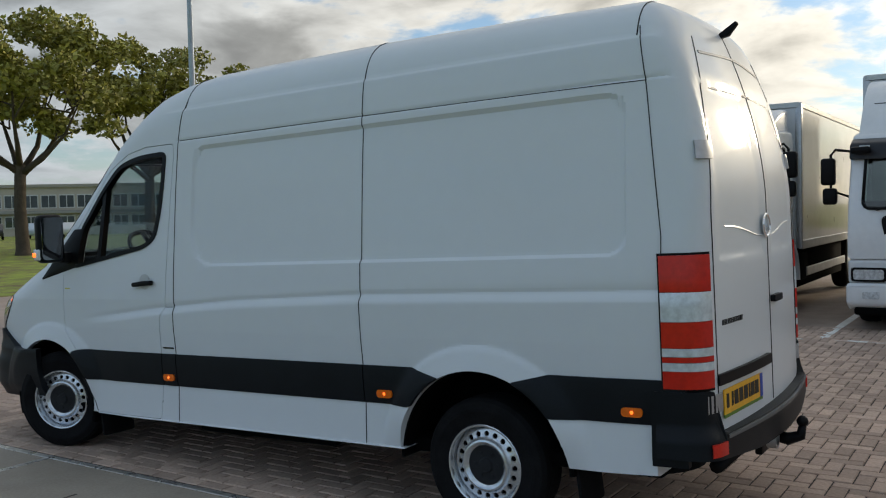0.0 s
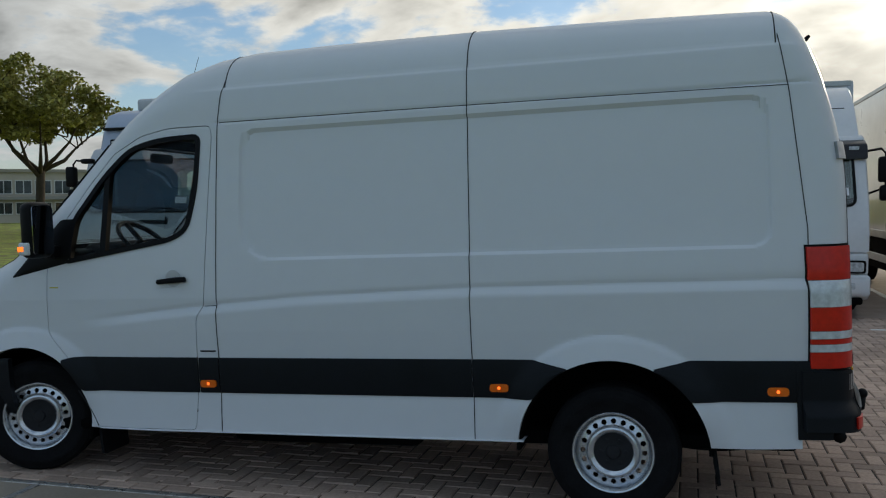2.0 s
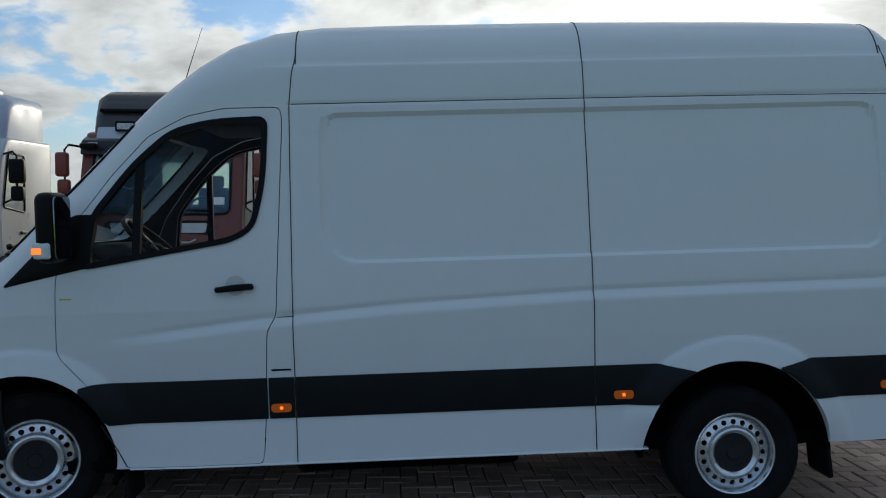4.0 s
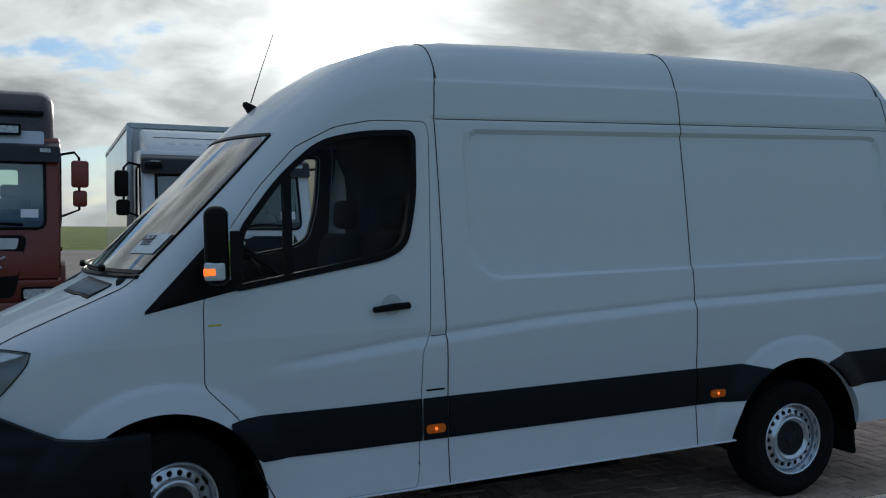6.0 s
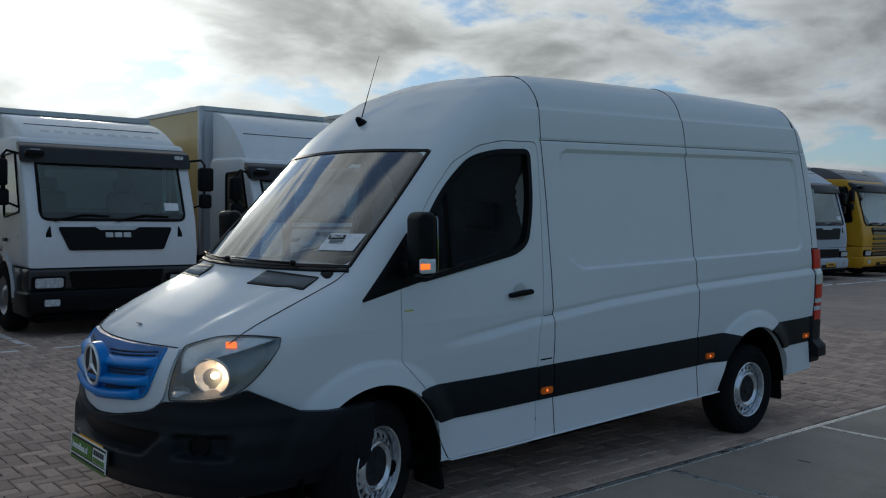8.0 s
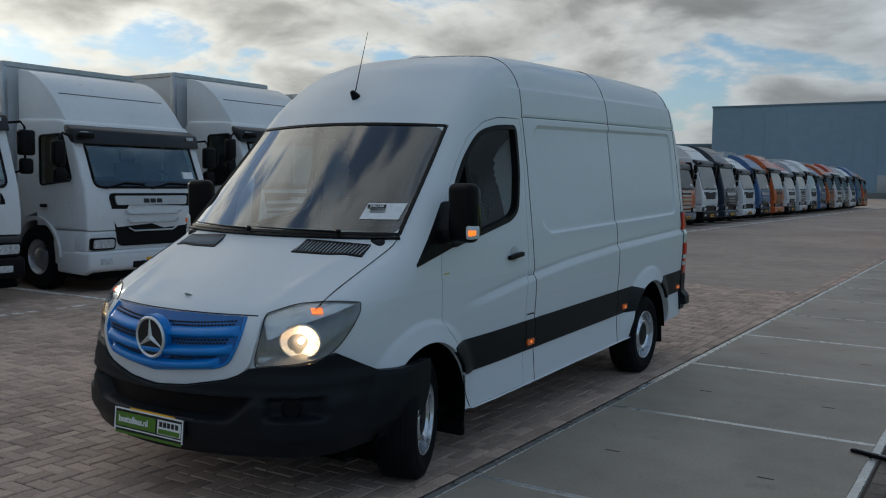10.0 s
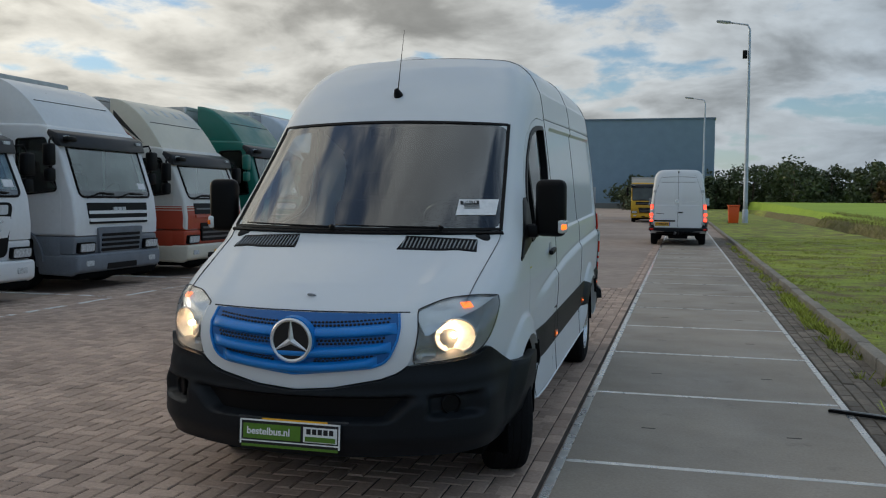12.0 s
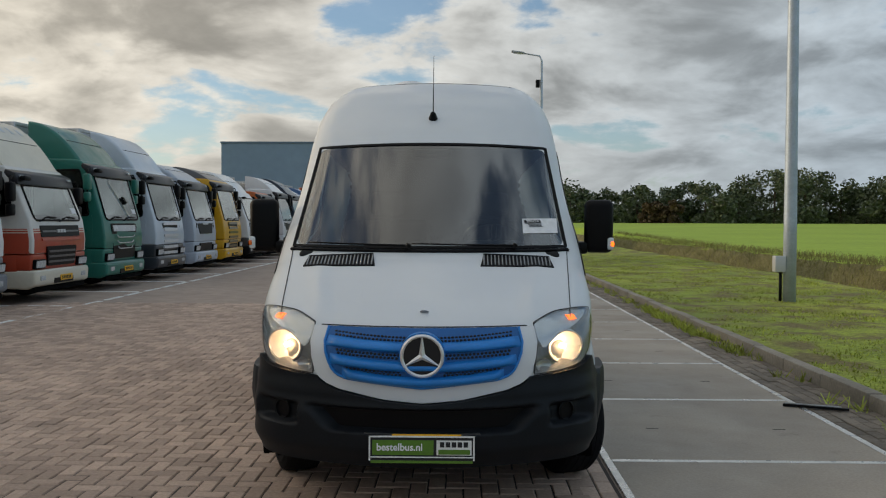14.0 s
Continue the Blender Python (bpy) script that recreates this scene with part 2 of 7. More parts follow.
def prism(points, depth, m=None, bevel=0.0, seg=2, bm=None):
    """A polygon (x, z) pushed out along +y by depth, then posed by m."""
    b = bmesh.new()
    f = b.faces.new([b.verts.new((x, 0, z)) for x, z in points])
    g = bmesh.ops.extrude_face_region(b, geom=[f])
    bmesh.ops.translate(b, vec=(0, depth, 0), verts=[v for v in g["geom"] if isinstance(v, bmesh.types.BMVert)])
    bmesh.ops.recalc_face_normals(b, faces=b.faces[:])
    if bevel:
        bmesh.ops.bevel(b, geom=[e for e in b.edges if e.calc_face_angle(0) > 0.5], offset=bevel, segments=seg, profile=0.5, affect="EDGES")
    if m is not None:
        b.transform(m)
        if m.determinant() < 0:
            bmesh.ops.reverse_faces(b, faces=b.faces[:])
    return join(bm, b)


def lathe(profile, n=32, m=None, bm=None):
    """Profile of (radius, height along +x), turned about the x axis."""
    b = bmesh.new()
    rings = []
    for r, h in profile:
        if r < 1e-6:
            rings.append([b.verts.new((h, 0, 0))])
        else:
            rings.append([b.verts.new((h, r * math.cos(TAU * k / n), r * math.sin(TAU * k / n))) for k in range(n)])
    for a, c in zip(rings, rings[1:]):
        for k in range(n):
            q = [a[k % len(a)], a[(k + 1) % len(a)], c[(k + 1) % len(c)], c[k % len(c)]]
            q = list(dict.fromkeys(q))
            if len(q) > 2:
                b.faces.new(q)
    bmesh.ops.recalc_face_normals(b, faces=b.faces[:])
    if m is not None:
        b.transform(m)
    return join(bm, b)


def tube(points, radius, n=8, bm=None, cap=True):
    """A round tube along points; radius may be one for each point."""
    b = bmesh.new()
    pts = [Vector(p) for p in points]
    rad = radius if isinstance(radius, (list, tuple)) else [radius] * len(pts)
    rings, side = [], None
    for i, p in enumerate(pts):
        d = (pts[min(i + 1, len(pts) - 1)] - pts[max(i - 1, 0)]).normalized()
        side = (side - d * side.dot(d)) if side is not None else d.orthogonal()
        side = side.normalized()
        up = d.cross(side)
        rings.append([b.verts.new(p + rad[i] * (math.cos(TAU * k / n) * side + math.sin(TAU * k / n) * up)) for k in range(n)])
    for a, c in zip(rings, rings[1:]):
        for k in range(n):
            b.faces.new((a[k], a[(k + 1) % n], c[(k + 1) % n], c[k]))
    if cap:
        b.faces.new(rings[0][::-1])
        b.faces.new(rings[-1])
    return join(bm, b)


def rounded(pts, radius, seg=5):
    """A polygon with its corners rounded; radius may be one for each corner."""
    out, k = [], len(pts)
    for i in range(k):
        r = radius[i] if isinstance(radius, (list, tuple)) else radius
        p, a, c = Vector(pts[i]), Vector(pts[i - 1]), Vector(pts[(i + 1) % k])
        u, v = (a - p), (c - p)
        r = min(r, u.length * 0.49, v.length * 0.49)
        u, v = u.normalized() * r, v.normalized() * r
        if r < 1e-5:
            out.append(tuple(p))
            continue
        for s in range(seg + 1):
            t = s / seg
            q = (p + u) * (1 - t) ** 2 + 2 * t * (1 - t) * p + (p + v) * t ** 2
            out.append(tuple(q))
    return out


def text_mesh(body, height, m, bold=0.0, depth=0.002):
    """Built-in font letters as a mesh, centred, in the x-z plane facing -y, posed by m."""
    cu = bpy.data.curves.new("letters", "FONT")
    cu.body, cu.size, cu.align_x, cu.align_y = body, height * 1.38, "CENTER", "CENTER"
    cu.extrude, cu.offset = depth, bold
    ob = bpy.data.objects.new("letters", cu)
    me = bpy.data.meshes.new_from_object(ob)
    b = bmesh.new()
    b.from_mesh(me)
    b.transform(m @ pose(0, 0, 0, 90, 0, 0))
    bpy.data.objects.remove(ob)
    bpy.data.curves.remove(cu)
    bpy.data.meshes.remove(me)
    return b
# ---- the van's outer form: a solid given by its flanks, top, nose and tail ----
RAKE = pose(0, 0, 0, math.degrees(math.atan(0.0302)), 0, 0)   # it stands tail-high, unladen
HUB_R, HUB_F = (3.672, 0.242), (0.010, 0.352)                  # wheel centres in the van's own y, z


def ease(a, b, t):
    s = np.clip((t - a) / (b - a), 0, 1)
    return s * s * (3 - 2 * s)


def smax(a, b, k):
    h = np.maximum(k - np.abs(a - b), 0) / k
    return np.maximum(a, b) + h * h * k / 4


Z_SIDE = (0.25, 0.29, 0.40, 0.53, 0.74, 0.90, 1.10, 1.30, 1.45, 1.80, 2.10, 2.25, 2.40, 2.50, 2.62)
X_SIDE = (0.966, 0.964, 0.958, 0.950, 0.960, 0.972, 0.976, 0.962, 0.947, 0.912, 0.874, 0.853, 0.822, 0.795, 0.75)
Y_TOP = (-1.3, -1.12, -1.02, -0.9, -0.75, -0.6, -0.45, -0.32, -0.265, 0.45, 0.55, 0.67, 0.78, 0.97, 1.2, 1.45, 1.9, 2.9, 3.8, 4.4, 4.8)
Z_TOP = (0.80, 0.955, 1.03, 1.095, 1.17, 1.235, 1.30, 1.36, 1.405, 2.105, 2.20, 2.292, 2.372, 2.488, 2.575, 2.607, 2.615, 2.615, 2.60, 2.58, 2.55)
Y_CREASE, Z_CREASE = (0.4, 1.2, 1.9, 2.9, 3.7, 4.7), (0.955, 1.04, 1.093, 1.13, 1.14, 1.15)


def panel_field(y, z):
    """Signed distance to the pressed side panel's rounded outline."""
    y0 = 1.535 + 0.10 * np.clip((1.55 - z) / 0.25, 0, 1) ** 2
    cy, cz, hy, hz, r = (y0 + 4.50) / 2, 1.70, (4.50 - y0) / 2, 0.385, 0.10
    qy, qz = np.abs(y - cy) - hy + r, np.abs(z - cz) - hz + r
    return np.hypot(np.maximum(qy, 0), np.maximum(qz, 0)) + np.minimum(np.maximum(qy, qz), 0) - r


def flank(y, z):
    w = np.interp(z, Z_SIDE, X_SIDE)
    s = z - np.interp(y, Y_CREASE, Z_CREASE)
    w = w + (0.017 * (1 - ease(-0.050, 0.0, s)) - 0.007 * np.exp(-((s - 0.006) / 0.014) ** 2)) * ease(0.35, 0.9, y)
    w = w - 0.017 * (1 - ease(-0.017, 0.005, panel_field(y, z))) * ease(1.3, 1.5, y)
    w = w - 0.010 * ease(2.335, 2.36, z) * ease(1.15, 1.4, y)
    w = w - 0.007 * np.exp(-((z - 2.142) / 0.008) ** 2) * ease(1.35, 1.38, y)
    for (hy, hz), r in ((HUB_R, 0.632), (HUB_F, 0.575)):
        d = np.hypot(y - hy, z - hz)
        w = w + (0.012 * (1 - ease(r - 0.026, r + 0.012, d)) + 0.040 * np.clip((r - d) / 0.127, 0, 1)) * ease(0.1, 0.35, z - hz + 0.1)
    w = w - 0.055 * (1 - ease(-0.1, 1.2, y)) * ease(1.35, 1.9, z)
    w = w - 0.26 * np.maximum(-0.15 - y, 0) ** 2
    return w - 0.02 * ease(4.3, 4.9, y)


def van_field(x, y, z, full=True):
    ax = np.abs(x)
    side = ax - flank(y, z)
    top = (z - np.interp(y - 0.26 * ax ** 2, Y_TOP, Z_TOP) + 0.035 * (ax / 0.8) ** 2 * ease(0.9, 1.4, y)) * 0.85
    ridge = np.exp(-((ax - 0.62 - 0.16 * (y + 0.5)) / 0.055) ** 2) * ease(-0.98, -0.75, y) * ease(-0.22, -0.40, y)
    top = top - 0.011 * ridge
    nose = -1.075 + 0.36 * ax ** 2 + 0.12 * np.maximum(z - 0.95, 0) - y
    tail = y - (4.915 - 0.075 * ax ** 2 - 0.245 * np.clip((z - 1.55) / 1.0, 0, 1.2) ** 1.8)
    # pressed panels of the two rear doors
    tail = tail + 0.010 * ((1 - ease(-0.02, 0.01, np.maximum(np.abs(ax - 0.41) - 0.34, np.abs(z - 1.70) - 0.42))))
    f = smax(side, top, 0.15 + 0.06 * ease(0.6, 1.5, y))
    f = smax(f, nose, 0.14)
    f = smax(f, tail, 0.13)
    return np.maximum(f, 0.29 - z)


def solve(origin, way, field, far=3.5):
    lo, hi = np.zeros(origin.shape[:-1]), np.full(origin.shape[:-1], far)
    for _ in range(26):
        mid = (lo + hi) / 2
        p = origin + way * mid[..., None]
        inside = field(p[..., 0], p[..., 1], p[..., 2]) < 0
        lo, hi = np.where(inside, mid, lo), np.where(inside, hi, mid)
    return origin + way * lo[..., None]


def march(field, ya, yb, zc, stations, fan_a, fan_b, half):
    """A closed mesh of the solid: rays from an axis along y, fanned at its two ends. half: angles from straight down to straight up."""
    ring = list(half) + [math.pi - a for a in reversed(half[1:-1])]
    ring = np.array(ring)
    rows = [(ya, -p) for p in fan_a] + [(y, 0.0) for y in stations] + [(yb, p) for p in fan_b]
    o = np.zeros((len(rows), len(ring), 3))
    w = np.zeros_like(o)
    for i, (y, p) in enumerate(rows):
        o[i, :, 1], o[i, :, 2] = y, zc
        w[i, :, 0], w[i, :, 1], w[i, :, 2] = np.cos(ring) * np.cos(p), np.sin(p), np.sin(ring) * np.cos(p)
    pts = solve(o, w, field)
    ends = solve(np.array([[0, ya, zc], [0, yb, zc]]), np.array([[0, -1.0, 0], [0, 1.0, 0]]), field)
    nr, nc = len(rows), len(ring)
    verts = [tuple(v) for v in pts.reshape(-1, 3)] + [tuple(v) for v in ends]
    faces = [(i * nc + j, i * nc + (j + 1) % nc, (i + 1) * nc + (j + 1) % nc, (i + 1) * nc + j) for i in range(nr - 1) for j in range(nc)]
    a, b = nr * nc, nr * nc + 1
    faces += [(a, (j + 1) % nc, j) for j in range(nc)] + [(b, (nr - 1) * nc + j, (nr - 1) * nc + (j + 1) % nc) for j in range(nc)]
    me = bpy.data.meshes.new("t")
    me.from_pydata(verts, [], faces)
    bm = bmesh.new()
    bm.from_mesh(me)
    bpy.data.meshes.remove(me)
    bmesh.ops.recalc_face_normals(bm, faces=bm.faces[:])
    return bm


def boolean(a, b, op):
    """A new bmesh of a and b combined; both are used up."""
    obs = []
    for bm in (a, b):
        me = bpy.data.meshes.new("t")
        bm.to_mesh(me)
        bm.free()
        obs.append(new("t", me))
    mod = obs[0].modifiers.new("b", "BOOLEAN")
    mod.operation, mod.object, mod.solver = op, obs[1], "MANIFOLD"
    dg = bpy.context.evaluated_depsgraph_get()
    me = bpy.data.meshes.new_from_object(obs[0].evaluated_get(dg))
    out = bmesh.new()
    out.from_mesh(me)
    bpy.data.meshes.remove(me)
    for ob in obs:
        me = ob.data
        bpy.data.objects.remove(ob)
        bpy.data.meshes.remove(me)
    return out


def flank_x(y, z):
    y, z = np.atleast_1d(y).astype(float), np.atleast_1d(z).astype(float)
    o = np.stack([np.full_like(y, 0.2), y, z], -1)
    return solve(o, np.broadcast_to(np.array([1.0, 0, 0]), o.shape), van_field, 1.2)[..., 0]


def sheet(grid, back, side=1):
    """A closed slab from a grid of front points and a grid of back points."""
    nr, nc = grid.shape[:2]
    verts = [tuple(v) for v in grid.reshape(-1, 3)] + [tuple(v) for v in back.reshape(-1, 3)]
    k = nr * nc
    faces = []
    for i in range(nr - 1):
        for j in range(nc - 1):
            q = (i * nc + j, i * nc + j + 1, (i + 1) * nc + j + 1, (i + 1) * nc + j)
            faces += [q, tuple(v + k for v in reversed(q))]
    edge = [(0, j) for j in range(nc)] + [(i, nc - 1) for i in range(1, nr)] + [(nr - 1, j) for j in range(nc - 2, -1, -1)] + [(i, 0) for i in range(nr - 2, 0, -1)]
    ids = [i * nc + j for i, j in edge]
    faces += [(a, a + k, b + k, b) for a, b in zip(ids, ids[1:] + ids[:1])]
    me = bpy.data.meshes.new("t")
    me.from_pydata(verts, [], faces)
    bm = bmesh.new()
    bm.from_mesh(me)
    bpy.data.meshes.remove(me)
    bmesh.ops.recalc_face_normals(bm, faces=bm.faces[:])
    return bm


def flank_patch(y0, y1, z0, z1, off=0.01, deep=0.03, ny=24, nz=6, side=1, lip=0.006):
    """A slab lying on a flank between two heights (numbers or functions of y)."""
    ys = np.linspace(y0, y1, ny)
    lo = np.array([z0(y) if callable(z0) else z0 for y in ys])
    hi = np.array([z1(y) if callable(z1) else z1 for y in ys])
    t = np.linspace(0, 1, nz)
    zz = lo[:, None] + (hi - lo)[:, None] * t[None]
    yy = np.broadcast_to(ys[:, None], zz.shape)
    xx = flank_x(yy.ravel(), zz.ravel()).reshape(zz.shape)
    edge = np.ones_like(zz) * off
    edge[:, 0] -= lip
    edge[:, -1] -= lip
    front = np.stack([side * (xx + edge), yy, zz], -1)
    back = np.stack([side * (xx - deep), yy, zz], -1)
    return sheet(front, back)


def fan_point(origin, a, z, off, a_of=None):
    """Points on the van where level rays from origin at angles a (degrees from -y towards +x) leave it, pushed out by off."""
    a, z = np.broadcast_arrays(np.asarray(a, float), np.asarray(z, float))
    o = np.stack([np.full(a.shape, origin[0]), np.full(a.shape, origin[1]), z], -1)
    w = np.stack([np.sin(np.radians(a)), -np.cos(np.radians(a)), np.zeros(a.shape)], -1)
    p = solve(o, w, van_field, 2.5)
    return p + w * np.broadcast_to(np.asarray(off, float), a.shape)[..., None]


NOSE, TAIL = (0.0, -0.3), (0.0, 4.3)


def fan_patch(origin, a0, a1, z0, z1, off=0.01, deep=0.02, na=24, nz=8):
    """A slab on the nose or tail between two angles; z0, z1, off may be functions of the angle (off: of angle and height)."""
    aa = np.linspace(a0, a1, na)
    lo = np.array([z0(a) if callable(z0) else z0 for a in aa])
    hi = np.array([z1(a) if callable(z1) else z1 for a in aa])
    t = np.linspace(0, 1, nz)
    zz = lo[:, None] + (hi - lo)[:, None] * t[None]
    ang = np.broadcast_to(aa[:, None], zz.shape)
    o = off(ang, zz) if callable(off) else off
    return sheet(fan_point(origin, ang, zz, o), fan_point(origin, ang, zz, np.asarray(o) - deep))


def strip(points, out, width, deep=0.004):
    """A thin ribbon along points; out: the outward way at each point."""
    p, n = np.array(points, float), np.array(out, float)
    d = np.gradient(p, axis=0)
    d /= np.linalg.norm(d, axis=1)[:, None]
    s = np.cross(d, n)
    s /= np.linalg.norm(s, axis=1)[:, None]
    front = np.stack([p - s * width / 2, p + s * width / 2], 1)
    return sheet(front + (n * 0.0026)[:, None], front - (n * deep)[:, None])


def flank_line(pts, width=0.008, side=1, step=0.008):
    """A dark joint drawn on a flank through (y, z) points."""
    q = []
    for (a, b), (c, d) in zip(pts, pts[1:]):
        k = max(2, int(math.hypot(c - a, d - b) / step))
        q += [(a + (c - a) * i / k, b + (d - b) * i / k) for i in range(k)]
    q.append(pts[-1])
    q = np.array(q)
    x = flank_x(q[:, 0], q[:, 1])
    return strip(np.stack([side * x, q[:, 0], q[:, 1]], -1), np.tile((side, 0, 0), (len(q), 1)), width)


def mirrored(bm):
    b = bm.copy()
    b.transform(Matrix.Diagonal((-1, 1, 1, 1)))
    bmesh.ops.reverse_faces(b, faces=b.faces[:])
    return b


def smooth_curve(pts, n):
    """Evenly many points along straight pieces between points of the plane."""
    p = np.array(pts, float)
    d = np.r_[0, np.cumsum(np.hypot(*np.diff(p, axis=0).T))]
    t = np.linspace(0, d[-1], n)
    return np.stack([np.interp(t, d, p[:, 0]), np.interp(t, d, p[:, 1])], -1)
# ---- ground ----
PAVE_EDGE, STRIP0, STRIP1, KERB = 1.13, 1.17, 3.10, 3.66      # x of the paving's edge, the concrete strip and the kerb's face


def material_ground():
    g = Mat("grass_turf", (0.075, 0.125, 0.018), 0.9)
    w = g.world()
    c = g.ramp(g.noise(0.35, 6, vec=w), [(0.32, (0.36, 0.40, 0.055)), (0.5, (0.28, 0.35, 0.048)), (0.66, (0.20, 0.25, 0.045))])
    c = g.mixed(c, (0.17, 0.125, 0.06), g.ramp(g.noise(1.3, 7, 0.62, vec=w), [(0.45, (0, 0, 0)), (0.60, (0.9,) * 3)]))
    c = g.mixed(c, g.ramp(g.noise(18, 5, vec=w), [(0.3, (0.65,) * 3), (0.7, (1.3,) * 3)]), 1.0, "MULTIPLY")
    g.link(c, g.b.inputs["Base Color"])
    return g.bump(30, 0.6, 0.05, vec=w).m


def material_bricks_far():
    """Paving of the far yard, where single bricks melt together."""
    m = Mat("worn_brick_paving", (0.385, 0.305, 0.255), 0.82, spec=0.25)
    w = m.world()
    m.mottle(0.25, 0.16, 3.0, 0.12, vec=w)
    m.bump(35, 0.4, 0.012, vec=w)
    return m.m


def material_concrete():
    m = Mat("stained_concrete", (0.23, 0.205, 0.17), 0.62)
    w = m.world()
    c = m.ramp(m.noise(0.55, 6, 0.6, vec=w), [(0.3, (0.245, 0.205, 0.162)), (0.5, (0.325, 0.275, 0.22)), (0.7, (0.39, 0.33, 0.265))])
    c = m.mixed(c, m.ramp(m.noise(55, 4, vec=w), [(0.3, (0.88,) * 3), (0.7, (1.1,) * 3)]), 1.0, "MULTIPLY")
    c = m.mixed(c, m.ramp(m.noise(3.2, 7, 0.7, vec=w), [(0.60, (1, 1, 1)), (0.72, (0.72,) * 3)]), 1.0, "MULTIPLY")
    m.link(c, m.b.inputs["Base Color"])
    m.vary_rough(0.45, 0.75, 1.2, vec=w)
    return m.bump(90, 0.25, 0.004, vec=w).m


M_TURF, M_FAR, M_CONC = material_ground(), material_bricks_far(), material_concrete()
_b = Mat("paving_brick", (0.46, 0.34, 0.27), 0.80, spec=0.25)
M_BRICK = _b.mottle(0.6, 0.14, 45, 0.14, vec=_b.world()).per_object(0.22).bump(160, 0.35, 0.003, vec=_b.world()).m
_b = Mat("paving_brick_field", (0.46, 0.34, 0.27), 0.80, spec=0.25)
M_BRICKS = _b.mottle(0.6, 0.14, 45, 0.14, vec=_b.world()).per_island(0.22).bump(160, 0.35, 0.003, vec=_b.world()).m
_b = Mat("mossy_gutter_brick", (0.19, 0.158, 0.125), 0.85)
M_GUTTER = _b.mottle(1.2, 0.3, 30, 0.2, vec=_b.world()).per_island(0.25).bump(120, 0.5, 0.004, vec=_b.world()).m
M_JOINT = Mat("sand_joint", (0.06, 0.048, 0.04), 0.95).mottle(6, 0.25).m
_b = Mat("kerb_concrete", (0.27, 0.24, 0.20), 0.85)
M_KERB = _b.mottle(1.5, 0.2, 30, 0.16, vec=_b.world()).bump(60, 0.5, 0.008, vec=_b.world()).m
M_EDGE_STEEL = Mat("worn_edge_steel", (0.60, 0.58, 0.55), 0.28, metal=0.7).mottle(7, 0.15).vary_rough(0.22, 0.38, 9).m
_b = Mat("road_marking", (0.78, 0.77, 0.74), 0.7)
M_LINE = _b.mottle(4, 0.12, 40, 0.15, vec=_b.world()).m
_b = Mat("dry_bank_grass", (0.15, 0.135, 0.055), 0.95)
M_BANK = _b.mottle(0.9, 0.3, 9, 0.3, vec=_b.world()).bump(14, 1.0, 0.08, vec=_b.world()).m
_b = Mat("field_grass", (0.27, 0.39, 0.035), 0.9)
M_FIELD = _b.mottle(0.12, 0.12, 2.5, 0.12, vec=_b.world()).m
M_WATER = Mat("ditch_water", (0.03, 0.035, 0.03), 0.06).m


def land(x, y):
    """Height of the land: a level verge, a ditch along it, then the field."""
    z = 0.085 + 0.03 * noise.noise((x * 0.35, y * 0.35, 0)) + 0.012 * noise.noise((x * 1.7, y * 1.7, 3))
    wob = 0.35 * noise.noise((0, y * 0.11, 7)) + 0.12 * noise.noise((0, y * 0.6, 9))
    d = x - wob
    z -= 1.0 * float(ease(9.6, 10.9, d)) * (1 - float(ease(11.6, 13.0, d)))
    z += 0.16 * float(ease(11.8, 13.2, d)) + (0.10 * noise.noise((x * 0.9, y * 0.9, 5)) if 11.0 < d < 14 else 0)
    if x > 13.5:
        z += 1.2 * float(ease(30, 165, math.hypot(x, y + 5.7)))      # the field rises gently towards the woods
    if x < KERB + 0.1 and -13.4 < y < 173 and x > -61:
        z = -0.25
    elif x < KERB + 0.1:
        z = -0.02
    return z


def build_land():
    xs = [-1800, -500, -150, -62, -60.5] + [-50, -30, -15, -5] + [KERB - 0.3, KERB + 0.05, KERB + 0.13] + list(np.arange(3.95, 9.4, 0.45)) + list(np.arange(9.4, 14.2, 0.3)) \
        + [15, 17, 20, 26, 36, 55, 90, 160, 320, 700, 1800]
    ys = [-1800, -500, -160, -70, -40, -25, -18, -14, -13.5, -13.3] + list(np.arange(-12, 40, 0.6)) + list(np.arange(40, 110, 2.0)) + [120, 140, 160, 172.8, 173.2, 200, 300, 600, 1800]
    verts = [(x, y, land(x, y)) for y in ys for x in xs]
    k = len(xs)
    faces = [(j * k + i, j * k + i + 1, (j + 1) * k + i + 1, (j + 1) * k + i) for j in range(len(ys) - 1) for i in range(k - 1)]
    me = bpy.data.meshes.new("ground")
    me.from_pydata(verts, [], faces)
    me.materials.append(M_TURF)
    me.materials.append(M_BANK)
    me.materials.append(M_FIELD)
    for p in me.polygons:
        p.use_smooth = True
        if 10.9 < p.center.x < 13.1 and p.center.z < 0.22 and -20 < p.center.y < 120:
            p.material_index = 1
        elif p.center.x > 13.0:
            p.material_index = 2
    ob = new("ground", me)
    return tagged(ob, "green turf verge and field with a ditch", "ground", kind="structure")


build_land()
tagged(obj("water", box(10.3, 12.1, -20, 110, -0.80, -0.50), M_WATER), "still water in the roadside ditch", "water", kind="structure")
yard = tagged(obj("pavement", box(-60, PAVE_EDGE + 2.6, -13.3, 172.9, -0.26, -0.012), M_FAR), "brown brick-paved lorry yard", "pavement", kind="structure")

# -- herringbone bricks round the van
BW = 0.105


